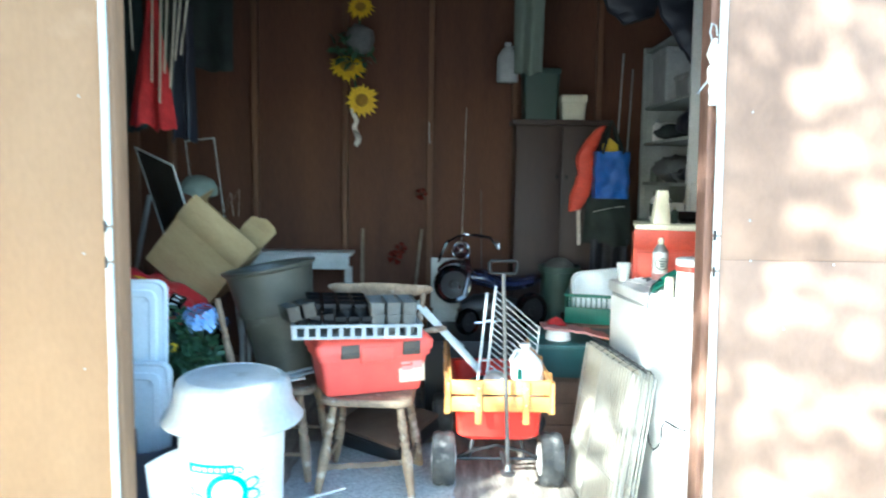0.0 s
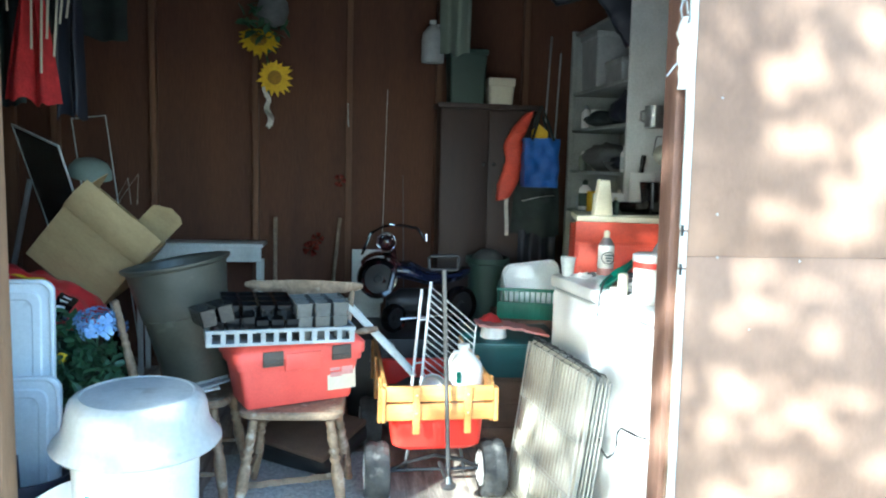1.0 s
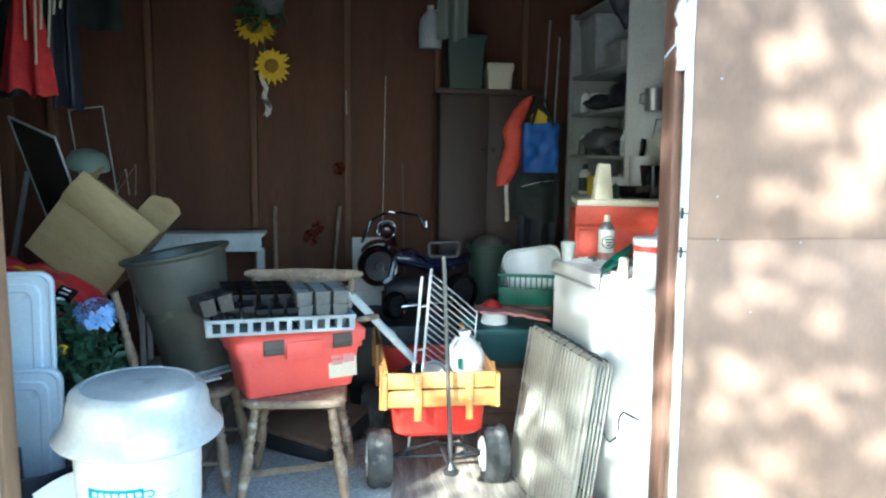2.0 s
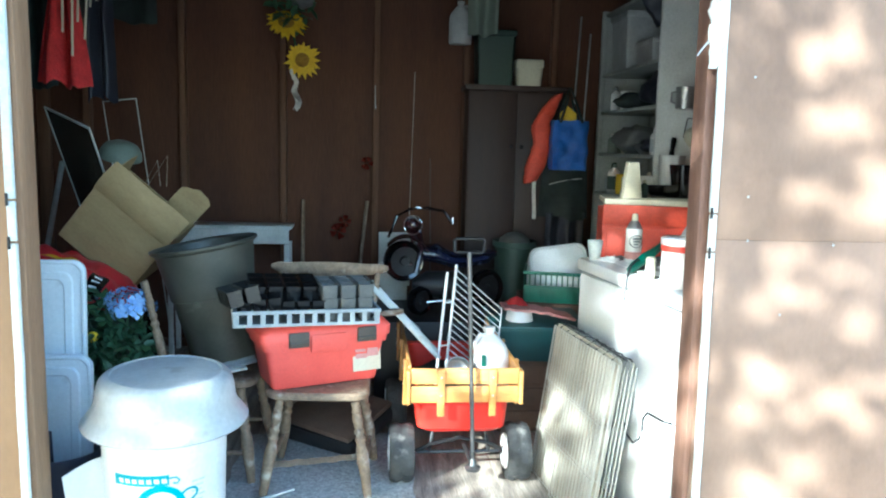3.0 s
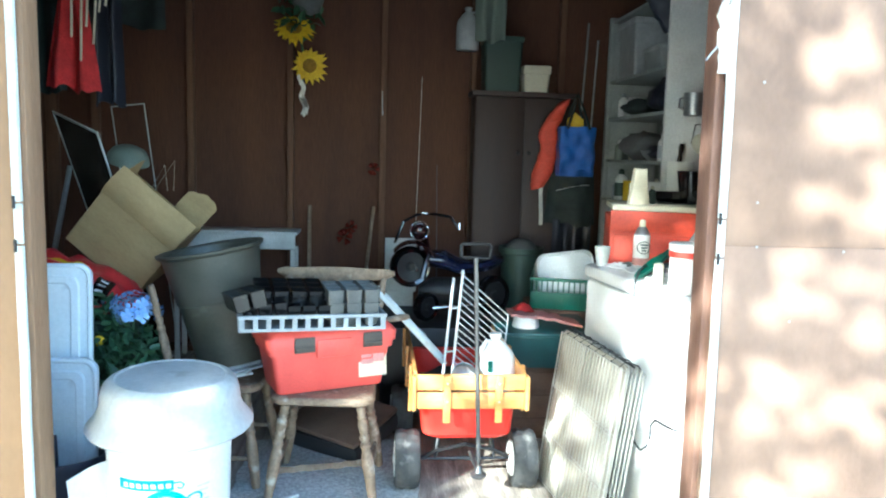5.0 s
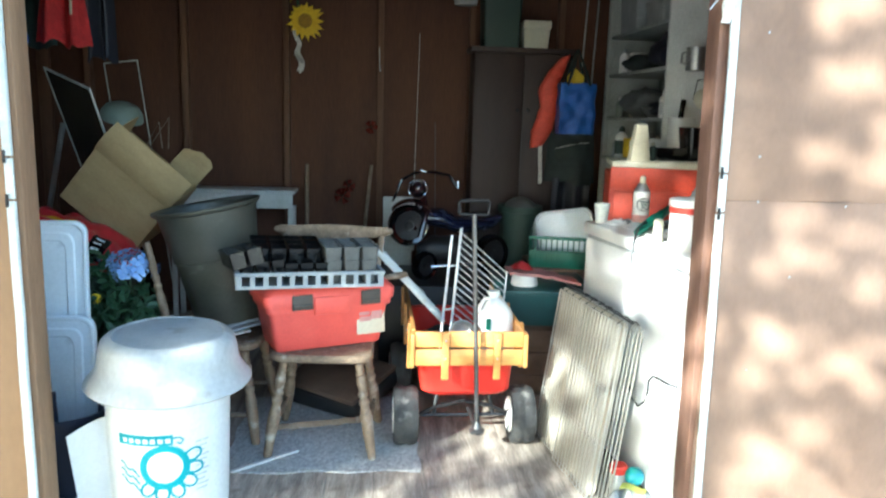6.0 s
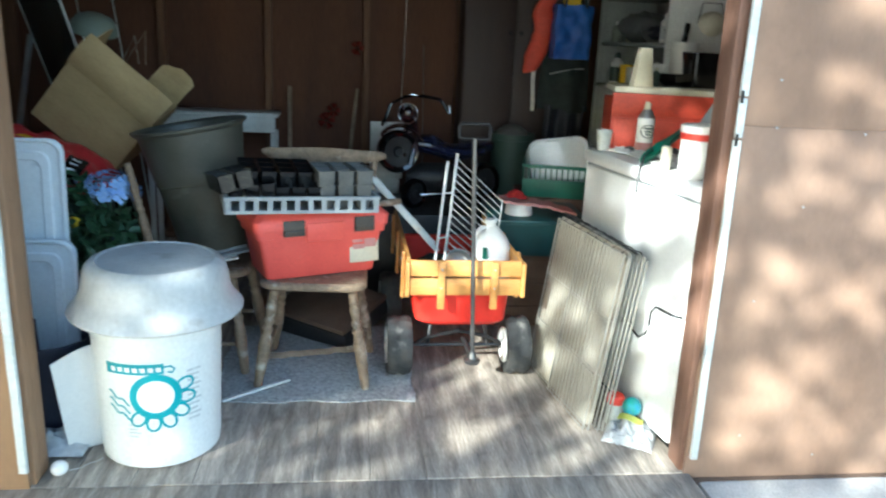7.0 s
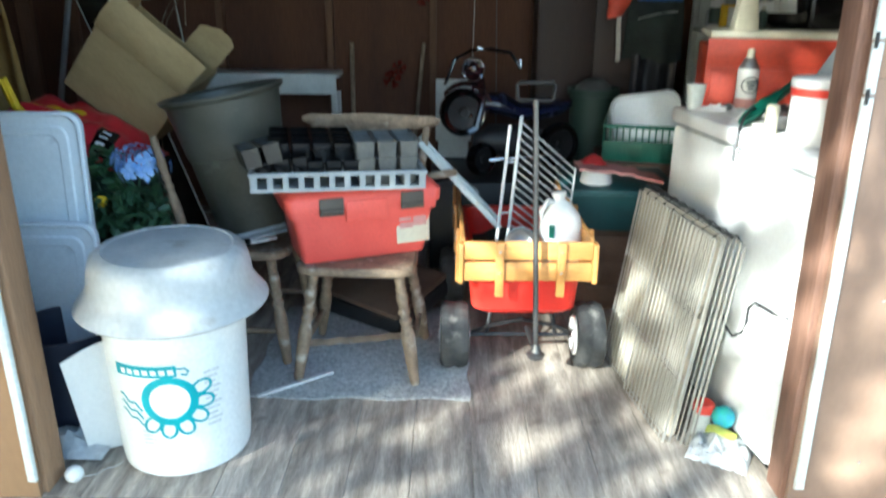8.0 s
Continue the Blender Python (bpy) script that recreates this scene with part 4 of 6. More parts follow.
def leafy(name, parent, centre, radius, count, size, material, seed, flat=1.0):
    rnd = random.Random(seed)
    pts, faces = [], []
    for _ in range(count):
        d = Vector((rnd.gauss(0, 1), rnd.gauss(0, 1), rnd.gauss(0, 1) * flat)).normalized() * radius * rnd.uniform(0.35, 1.0)
        p = Vector(centre) + d
        s = size * rnd.uniform(0.6, 1.3)
        e = Euler((rnd.uniform(-1.0, 1.0), rnd.uniform(-1.0, 1.0), rnd.uniform(0, 6.3))).to_matrix()
        k = len(pts)
        for v in ((-s, 0, 0), (-0.4 * s, -0.45 * s, 0.12 * s), (0.4 * s, -0.4 * s, 0.1 * s), (s, 0, -0.15 * s), (0.4 * s, 0.4 * s, 0.1 * s), (-0.4 * s, 0.45 * s, 0.12 * s), (0, 0, 0.0)):
            pts.append(p + e @ Vector(v))
        faces += [(k, k + 1, k + 6), (k + 1, k + 2, k + 6), (k + 2, k + 3, k + 6), (k + 3, k + 4, k + 6), (k + 4, k + 5, k + 6), (k + 5, k, k + 6)]
    me = bpy.data.meshes.new(name)
    me.from_pydata(pts, [], faces)
    me.materials.append(material)
    ob = new(name, me)
    ob.parent = parent
    return ob


def hydrangea():
    t = thing("flower_pot", "artificial blue hydrangea with dark leaves in an olive pot", "plant", pose(-1.17, 3.40, 0))
    g = B()
    lathe(g, [(0, 0), (0.11, 0), (0.125, 0.40), (0.135, 0.405), (0.135, 0.43), (0.12, 0.43), (0.11, 0.38), (0, 0.38)], 32)
    part("pot", g, M_POT, t)
    g = B()
    rnd = random.Random(3)
    for k in range(9):
        a = 2 * math.pi * k / 9
        wire(g, [(0.03 * math.cos(a), 0.03 * math.sin(a), 0.38), (0.06 * math.cos(a), 0.06 * math.sin(a), 0.52), (0.12 * math.cos(a), 0.10 * math.sin(a), 0.64 + 0.05 * math.sin(3 * a))], 0.0035, 5)
    wire(g, [(0, 0, 0.38), (0.03, 0.02, 0.6), (0.05, 0.03, 0.74)], 0.004, 5)
    wire(g, [(-0.02, 0, 0.38), (-0.06, 0, 0.5), (-0.08, -0.02, 0.62)], 0.003, 5)
    part("stems", g, M_PLANT, t)
    leaves = leafy("leaves", t, (0.0, 0.02, 0.56), 0.165, 330, 0.032, M_PLANT, 11, 0.9)
    leaves["kind"] = "stuff"
    top = leafy("leaves", t, (-0.10, 0.05, 0.74), 0.09, 60, 0.035, M_PLANT, 14, 0.6)
    top["kind"] = "stuff"
    rnd = random.Random(8)
    g = B()
    for k in range(54):
        a, b = rnd.uniform(0, 6.283), math.acos(rnd.uniform(-0.35, 1))
        d = Vector((math.sin(b) * math.cos(a), math.sin(b) * math.sin(a), math.cos(b)))
        p = Vector((0.055, 0.02, 0.745)) + Vector((d.x * 0.076, d.y * 0.066, d.z * 0.064)) * rnd.uniform(0.70, 1.32)
        q = d.to_track_quat("Z", "Y").to_matrix()
        spin = rnd.uniform(0, 1.57)
        for j in range(4):
            th = spin + j * math.pi / 2
            w = [q @ Vector((r * math.cos(th + o), r * math.sin(th + o), z)) for r, o, z in ((0.003, 0, 0.004), (0.020, 0.6, 0.011), (0.029, 0, 0.006), (0.020, -0.6, 0.011))]
            g.faces.new([g.verts.new(p + v) for v in w])
    part("hydrangea_head", g, M_BLUEPETAL, t, "pale blue hydrangea flower head")
    g = B()
    lathe(g, [(0, 0), (0.012, 0.003), (0.02, 0.016), (0.019, 0.032), (0.009, 0.042), (0, 0.044)], 12, pose(-0.08, -0.03, 0.615, 14, 8))
    for k in range(5):
        a = k * 1.257
        box(g, 0.012, 0.005, 0.03, pose(-0.08 + 0.017 * math.cos(a), -0.03 + 0.017 * math.sin(a), 0.635, 10 * math.sin(a), 10 * math.cos(a), math.degrees(a)), 0.002)
    part("yellow_bud", g, M_YELLOW, t, "yellow rose bud")


hydrangea()


def soil_bag():
    t = thing("soil_bag", "red plastic bag of soil with a yellow stripe", "bag", pose(-1.49, 3.74, 0.70, 0, 7, -6) @ Matrix.Scale(1.0, 4))
    def fn(a, b):
        x, y = (a - 0.5) * 0.56, (b - 0.5) * 0.40
        e = (1 - abs(2 * a - 1) ** 6) * (1 - abs(2 * b - 1) ** 4)
        return x, y, 0.03 + 0.21 * e * (1 - 0.38 * a) + 0.034 * e * noise.noise((a * 7, b * 6, 1))
    g = B()
    grid_sheet(g, 26, 18, fn, 0.004)
    def under(a, b):
        x, y, z = fn(a, b)
        return x, y, 0.03 - 0.028 * (1 - abs(2 * a - 1) ** 3) * (1 - abs(2 * b - 1) ** 3)
    grid_sheet(g, 10, 8, under, 0.004)
    part("sack", g, M_BAGRED, t)
    g = B()
    grid_sheet(g, 16, 3, lambda a, b: tuple(Vector(fn(0.03 + 0.55 * a, 0.30 + 0.09 * b + 0.10 * a)) + Vector((0, -0.001, 0.006))), 0.001)
    part("stripe", g, M_YELLOW, t, "yellow stripe")
    g = B()
    grid_sheet(g, 8, 6, lambda a, b: tuple(Vector(fn(0.76 + 0.13 * a, 0.05 + 0.26 * b)) + Vector((0, -0.001, 0.006))), 0.001)
    lab = part("label_patch", g, M_BLACKP, t, "black label patch")
    for k in range(3):
        g = B()
        grid_sheet(g, 2, 3, lambda a, b: tuple(Vector(fn(0.79 + 0.06 * a, 0.10 + 0.07 * k + 0.022 * b)) + Vector((0, -0.002, 0.010))), 0.001)
        part("label_bar", g, M_PAPER, lab)


soil_bag()


def under_tote():
    t = thing("storage_tote", "dark green storage tote under the soil bag", "storage box", pose(-1.52, 3.80, 0))
    g = B()
    tub(g, 0.44, 0.36, 0.50, 0.42, 0.66, 0.04, 0.006, None, 0.012)
    part("shell", g, M_DKGREEN, t)
    boxpart("lid", (0.53, 0.45, 0.025), pose(0, 0, 0.685), M_DKGREEN, t, 0.01)


under_tote()


def screen(m, w, h, label, material=M_SCREEN, fr=0.011):
    t = thing("window_screen", label, "window screen", m, "insect screens")
    g = B()
    for x in (-w / 2, w / 2):
        box(g, fr, 0.009, h, pose(x, 0, h / 2), 0.002)
    for z in (fr / 2, h - fr / 2):
        box(g, w - fr, 0.009, fr, pose(0, 0, z), 0.002)
    part("frame", g, M_TRIM, t)
    if material is not None:
        g = B()
        box(g, w - fr, 0.0015, h - 2 * fr, pose(0, 0, h / 2), 0)
        part("mesh", g, material, t)


corner, side, rise = Vector((-1.843, 4.45, 1.591)), Vector((0.349, -0.35, -0.106)).normalized(), Vector((-0.069, -0.23, 0.524)).normalized()
side = (side - rise * side.dot(rise)).normalized()
face = rise.cross(side)
foot = corner + side * 0.25 - rise * 1.74
screen(Matrix(((side.x, face.x, rise.x, foot.x), (side.y, face.y, rise.y, foot.y), (side.z, face.z, rise.z, foot.z), (0, 0, 0, 1))), 0.50, 1.74,
       "black insect screen in a pale metal frame leaning aslant")
screen(pose(-1.562, 5.36, 0.0, -2, -7.3, 0), 0.21, 1.70, "narrow screen frame standing against the back wall", None, 0.007)
g = B()
rod(g, (-1.838, 3.925, 0.0), (-1.706, 4.30, 1.31), 0.013)
tagged(part("pole", g, M_STEEL), "grey metal pole leaning in the corner", "pole")
g = B()
for k in range(2):
    a = 0.3 * k
    wire(g, [(-1.34, 4.2, 0.0), (-1.32, 4.2, 0.95), (-1.28 + 0.02 * k, 4.25, 1.22), (-1.22 + 0.05 * k, 4.25, 1.33 + 0.03 * math.sin(3 * a)), (-1.2 + 0.03 * k, 4.22, 1.2)], 0.003, 5)
tagged(part("dry_stalks", g, M_OAK), "dry bent stalks behind the cardboard box", "stalks")
g = B()
lathe(g, [(0, 0.0), (0.07, -0.006), (0.12, -0.03), (0.15, -0.075), (0.16, -0.13), (0.152, -0.13), (0.14, -0.075), (0.11, -0.035), (0.06, -0.014), (0, -0.01)], 36, pose(-1.395, 4.26, 1.42, 14, 12) @ Matrix.Scale(0.66, 4))
rod(g, (-1.395, 4.28, 0.0), (-1.395, 4.28, 1.40), 0.012)
tagged(part("dome_cover", g, M_GREENGREY), "grey-green plastic dome on a pole", "dome")


def cloth(name, x0, x1, z0, z1, y, material, label, category, folds=5, depth=0.04, ragged=0.05, taper=0.3, lean=0.0, seed=1.0):
    g = B()
    def fn(a, b):
        wid = 1 - taper * b
        x = (x0 + x1) / 2 + (a - 0.5) * (x1 - x0) * wid + lean * b
        z = z0 + (z1 - z0) * b + ragged * (1 - b) * noise.noise((a * 5, seed, 0.5))
        yy = y + depth * math.sin(a * folds * 3.14 + seed) * (1 - 0.5 * b) + 0.02 * noise.noise((a * 4, b * 4, seed))
        return x, yy, z
    grid_sheet(g, 28, 22, fn, 0.006)
    return tagged(part(name, g, material, None, "", 60), label, category)


cloth("red_jacket", -1.775, -1.51, 1.68, 2.45, 4.18, M_REDCLOTH, "red cloth jacket hanging from the rafters", "jacket", 4, 0.04, 0.05, 0.88, 0.02, 1.3)
cloth("dark_coat", -2.04, -1.70, 1.68, 2.75, 4.32, M_TEALCLOTH, "dark teal coat hanging from the rafters", "coat", 3, 0.06, 0.05, 0.2, 0.0, 2.6)
cloth("navy_coat", -1.58, -1.45, 1.64, 2.40, 4.36, M_NAVY, "dark navy coat hanging behind the red jacket", "coat", 3, 0.04, 0.05, 0.2, 0.0, 4.1)
cloth("grey_tarp", -2.02, -1.46, 2.16, 2.78, 5.2, M_DKCLOTH, "dusty grey tarp hanging under the roof", "tarp", 4, 0.03, 0.06, 0.0, 0.0, 5.7)
cloth("blue_bag", -1.93, -1.84, 1.70, 1.92, 4.27, M_BLUEBAG, "small blue plastic bag hanging on the wall", "bag", 2, 0.02, 0.02, 0.2, 0.0, 3.0)
cloth("burlap_sack", -2.10, -1.76, 0.70, 1.40, 4.05, M_TAN, "tan burlap sack slumped by the side wall", "sack", 3, 0.06, 0.0, 0.5, -0.02, 2.2)
canes = thing("cane_bundle", "bundle of thin pale canes hanging from the rafters", "canes")
for k, (x, z0, z1, dx) in enumerate(((-1.60, 1.93, 2.7, 0.01), (-1.56, 1.82, 2.7, 0.02), (-1.53, 1.98, 2.7, 0.03), (-1.50, 1.90, 2.7, 0.05), (-1.47, 2.05, 2.7, 0.06), (-1.44, 2.08, 2.7, 0.08), (-1.70, 2.1, 2.7, -0.03))):
    g = B()
    rod(g, (x, 4.10, z0), (x + dx, 4.13, z1), 0.0055, 6)
    part("cane", g, M_CREAM, canes)
g = B()
wire(g, [(-1.43, 4.1, 0.72), (-1.50, 3.55, 0.85), (-1.52, 3.42, 0.96), (-1.54, 3.40, 1.06)], 0.016, 8)
tagged(part("yellow_handle", g, M_YELLOW), "yellow plastic handle beside the red bag", "handle")


def sunflower(parent, p, r, tilt, seed):
    rnd = random.Random(seed)
    m = Matrix.Translation(p) @ pose(0, 0, 0, 90 + tilt[0], tilt[1], tilt[2])
    g = B()
    for ring_r, n, lift in ((1.0, 17, 0.006), (0.86, 15, 0.014)):
        for k in range(n):
            a = 2 * math.pi * (k + rnd.uniform(-0.2, 0.2)) / n
            R = r * ring_r * rnd.uniform(0.85, 1.1)
            w = r * 0.16
            e = Matrix.Rotation(a, 4, "Z")
            pts = [(r * 0.34, -w * 0.5, lift), (r * 0.62, -w, lift + 0.012), (R, 0, lift - rnd.uniform(0, 0.02)), (r * 0.62, w, lift + 0.012), (r * 0.34, w * 0.5, lift)]
            g.faces.new([g.verts.new(m @ e @ Vector(q)) for q in pts])
    f = part("petals", g, M_YELLOW, parent, "bright yellow petals")
    g = B()
    lathe(g, [(0, 0.03), (r * 0.2, 0.028), (r * 0.36, 0.02), (r * 0.42, 0.006), (r * 0.40, -0.004), (0, -0.006)], 24, m)
    part("seed_disc", g, M_SEED, f)


def garland():
    t = thing("sunflower_garland", "artificial sunflower garland hanging before the back wall", "garland")
    g = B()
    wire(g, [(-0.60, 5.32, 2.86), (-0.61, 5.32, 2.45), (-0.66, 5.31, 2.2), (-0.62, 5.31, 2.0), (-0.64, 5.30, 1.85)], 0.010, 6)
    part("vine", g, M_PLANT, t)
    sunflower(t, (-0.69, 5.29, 2.19), 0.135, (-38, 0, 10), 1)
    sunflower(t, (-0.585, 5.29, 1.965), 0.12, (-4, -22, -6), 2)
    sunflower(t, (-0.60, 5.30, 2.60), 0.10, (-30, 10, 0), 5)
    lv = leafy("leaves", t, (-0.66, 5.31, 2.30), 0.17, 70, 0.045, M_PLANT, 21, 1.4)
    lv["kind"] = "stuff"
    g = B()
    lathe(g, [(0, 0.10), (0.07, 0.09), (0.10, 0.03), (0.095, -0.05), (0.05, -0.09), (0, -0.09)], 22, pose(-0.60, 5.27, 2.38, 10, 20), (1, 0.7, 1))
    part("gauze_bow", g, M_GREYPOT, t, "grey checked gauze bow")
    g = B()
    grid_sheet(g, 6, 20, lambda a, b: (-0.655 + 0.04 * b + (a - 0.5) * (0.018 + 0.024 * b) + 0.010 * math.sin(b * 17), 5.30 + 0.01 * math.sin(b * 15), 1.98 - 0.33 * b + 0.012 * math.sin(a * 9)), 0.003)
    part("lace_ribbon", g, M_LACE, t, "white lace ribbon end")


garland()


def small_table():
    t = thing("side_table", "white painted table against the back wall", "table", pose(-1.05, 5.30, 0))
    span("apron", -0.42, 0.375, -0.02, 0.0, 0.765, 0.862, M_WHITEP, t)
    span("tabletop", -0.44, 0.39, -0.03, 0.20, 0.863, 0.885, M_WHITEP, t)
    for x in (-0.40, 0.36):
        for y in (-0.01, 0.17):
            span("leg", x - 0.015, x + 0.015, y - 0.012, y + 0.018, 0, 0.762, M_WHITEP, t)


small_table()

# ---- middle back: toy motorbike, poles on the wall ----
def toy_bike():
    t = thing("toy_motorbike", "dark maroon and blue toy motorbike with chrome details", "toy", pose(0, 4.65, 0))
    def wheel(p, r, wd, rz):
        m = pose(*p, 0, 90, rz)
        g = B()
        lathe(g, [(r * 0.72, -wd * 0.4), (r * 0.9, -wd * 0.5), (r, -wd * 0.25), (r, wd * 0.25), (r * 0.9, wd * 0.5), (r * 0.72, wd * 0.4), (r * 0.72, -wd * 0.4)], 32, m)
        w = part("wheel", g, M_BLACKGLOSS, t)
        g = B()
        lathe(g, [(0, -wd * 0.35), (r * 0.2, -wd * 0.4), (r * 0.25, -wd * 0.2), (r * 0.7, -wd * 0.3), (r * 0.74, 0), (r * 0.7, wd * 0.3), (r * 0.25, wd * 0.2), (r * 0.2, wd * 0.4), (0, wd * 0.35)], 28, m)
        part("hub", g, M_BLACKR, w)
    wheel((0.065, -0.04, 0.77), 0.120, 0.07, -76)
    wheel((0.16, -0.10, 0.545), 0.085, 0.06, -50)
    wheel((0.57, 0.05, 0.59), 0.12, 0.07, -60)
    g = B()
    wire(g, [(0.10, -0.03, 0.74), (0.13, -0.01, 0.86), (0.12, 0.02, 1.0)], 0.022, 8)
    wire(g, [(0.14, -0.06, 0.70), (0.165, -0.03, 0.85), (0.14, 0.0, 0.98)], 0.020, 8)
    part("fork", g, M_BIKE, t, "glossy maroon fork")
    g = B()
    grid_sheet(g, 12, 5, lambda a, b: (0.08 + 0.135 * math.cos(2.5 - 2.1 * a), 0.03 - 0.10 * b + 0.02 * math.sin(3.1 * b), 0.77 + 0.135 * math.sin(2.5 - 2.1 * a) + 0.012 * math.sin(3.1 * b)), 0.006)
    part("mudguard", g, M_BIKE, t)
    g = B()
    lathe(g, [(0, 0.06), (0.03, 0.05), (0.05, 0.025), (0.054, 0.0), (0.04, -0.01), (0, -0.02)], 24, pose(0.11, -0.06, 0.985, 70, 0, 20))
    lamp = part("headlight", g, M_BIKE, t)
    g = B()
    wire(g, [Vector((0.11, -0.09, 0.99)) + Vector((0.052 * math.cos(a), -0.02 + 0.02 * math.sin(a), 0.052 * math.sin(a))) for a in [2 * math.pi * k / 20 for k in range(20)]], 0.006, 6, True)
    part("bezel", g, M_CHROME, lamp)
    g = B()
    wire(g, [(-0.02, -0.05, 0.93), (0.02, -0.02, 1.03), (0.10, 0.02, 1.07), (0.20, 0.04, 1.075), (0.30, 0.03, 1.06), (0.35, 0.0, 0.99)], 0.010, 8)
    bar = part("handlebar", g, M_BLACKGLOSS, t)
    for p, q in (((-0.02, -0.05, 0.93), (-0.035, -0.08, 0.90)), ((0.35, 0.0, 1.03), (0.352, -0.01, 0.96)), ((0.13, 0.0, 1.085), (0.18, 0.0, 1.075))):
        g = B()
        rod(g, p, Vector(p).lerp(Vector(q), 0.6), 0.0075, 10)
        part("grip_cap", g, M_CHROME, bar)
    g = B()
    loft(g, [[(x0, yc + ry * math.cos(a), zc + rz * math.sin(a)) for a in [2 * math.pi * k / 16 for k in range(16)]]
             for x0, yc, zc, ry, rz in ((0.13, 0.05, 0.82, 0.03, 0.02), (0.18, 0.05, 0.81, 0.08, 0.05), (0.27, 0.07, 0.80, 0.10, 0.06), (0.36, 0.09, 0.76, 0.09, 0.05), (0.46, 0.10, 0.76, 0.10, 0.045), (0.58, 0.12, 0.78, 0.09, 0.04), (0.64, 0.13, 0.80, 0.03, 0.02))])
    part("tank_and_seat", g, M_BIKEBLUE, t, "dark blue plastic tank and seat")
    g = B()
    loft(g, [[(x0, yc + ry * math.cos(a), zc + rz * math.sin(a)) for a in [2 * math.pi * k / 12 for k in range(12)]]
             for x0, yc, zc, ry, rz in ((0.12, 0.0, 0.62, 0.03, 0.03), (0.20, 0.02, 0.62, 0.08, 0.08), (0.36, 0.05, 0.61, 0.09, 0.09), (0.50, 0.06, 0.60, 0.05, 0.06))])
    part("engine_block", g, M_BLACKR, t)
    g = B()
    rod(g, (0.20, -0.07, 0.53), (0.52, -0.03, 0.55), 0.016, 12)
    part("exhaust", g, M_CHROME, t)
    span("crate_stand", -0.10, 0.72, -0.25, 0.35, 0.0, 0.455, M_BLACKR, t, 0.01, "dark crate under the toy")


toy_bike()
g = B()
box(g, 0.20, 0.012, 0.34, pose(0.02, 5.0, 0.72, -6), 0.003)
box(g, 0.17, 0.012, 0.56, pose(0.02, 5.01, 0.28, 0), 0.003)
tagged(part("white_board", g, M_WHITEP), "pale board standing behind the toy motorbike", "board")
for x, z0, z1, lean, r, mt, lab in ((-0.60, 0.02, 1.05, 0.0, 0.014, M_OAK, "short wooden stake standing at the back wall"), (0.14, 0.9, 1.95, 0.02, 0.0022, M_LACE, "thin pale cord hanging at the back wall"),
                                     (-0.26, 0.05, 1.05, 0.10, 0.012, M_OAK, "brown wooden stick leaning at the back wall"), (0.30, 0.5, 1.35, -0.02, 0.0025, M_DARKSTEEL, "thin wire rod at the back wall")):
    g = B()
    rod(g, (x, 5.44 if z0 < 0.1 else 5.592, z0), (x + lean, 5.50 if z0 < 0.1 else 5.598, z1), r, 6)
    tagged(part("rod", g, mt), lab, "rod")
g = B()
wire(g, [(-0.115, 5.522, 1.84), (-0.115, 5.505, 1.80), (-0.113, 5.505, 1.72), (-0.11, 5.51, 1.68), (-0.108, 5.522, 1.70)], 0.003, 6)
tagged(part("wall_hook", g, M_STEEL), "shiny metal hook on a wall stud", "hook")

def foil_flower(p, r, seed):
    t = thing("foil_ornament", "small crumpled shiny red ornament hanging at the back wall", "ornament", pose(*p), "red ornaments")
    rnd = random.Random(seed)
    for k in range(5):
        g = B()
        a = 2 * math.pi * k / 5 + rnd.uniform(-0.3, 0.3)
        grid_sheet(g, 6, 6, lambda u, v: (r * (0.2 + v) * math.cos(a + (u - 0.5) * 0.9), -0.03 * math.sin(2.6 * v) - 0.012 * math.cos(6 * u), r * (0.2 + v) * math.sin(a + (u - 0.5) * 0.9)), 0.002)
        part("foil_petal", g, M_GLOSSRED, t)


foil_flower((-0.36, 5.54, 0.83), 0.045, 2)
foil_flower((-0.315, 5.55, 0.90), 0.035, 5)
foil_flower((-0.165, 5.50, 1.31), 0.035, 9)

# ---- right back: cabinet, boxes, bags ----
def cabinet():
    t = thing("cabinet", "dark brown tall wooden cabinet at the back wall", "cabinet", pose(0.825, 5.30, 0))
    span("body", -0.325, 0.325, -0.04, 0.21, 0.0, 1.815, M_CABINET, t, 0.004)
    span("top_board", -0.348, 0.345, -0.06, 0.21, 1.818, 1.85, M_CABINET, t, 0.004)
    for x0, x1 in ((-0.318, -0.004), (0.004, 0.318)):
        door = span("door", x0, x1, -0.058, -0.043, 0.06, 1.80, M_CABINET, t, 0.003)
        kx = x1 - 0.03 if x0 < -0.1 else x0 + 0.03
        g = B()
        lathe(g, [(0, 0), (0.012, 0.004), (0.014, 0.014), (0.008, 0.02), (0, 0.02)], 12, pose(kx, -0.058, 1.45, 90))
        part("knob", g, M_BLACKM, door)


cabinet()


def lidded_box(name, m, w, d, h, lid_h, material, label):
    t = thing(name, label, "box", m)
    g = B()
    tub(g, w * 0.86, d * 0.86, w * 0.95, d * 0.95, h - lid_h, 0.02, 0.004)
    part("body", g, material, t)
    boxpart("lid", (w, d, lid_h), pose(0, 0, h - lid_h / 2), material, t, min(0.01, lid_h * 0.3))


lidded_box("storage_box", pose(0.672, 5.35, 1.851), 0.265, 0.24, 0.352, 0.04, M_DKGREEN, "dark green plastic box with lid on the cabinet")
lidded_box("small_box", pose(0.905, 5.35, 1.851), 0.185, 0.18, 0.175, 0.055, M_CREAM, "cream plastic box with lid on the cabinet")


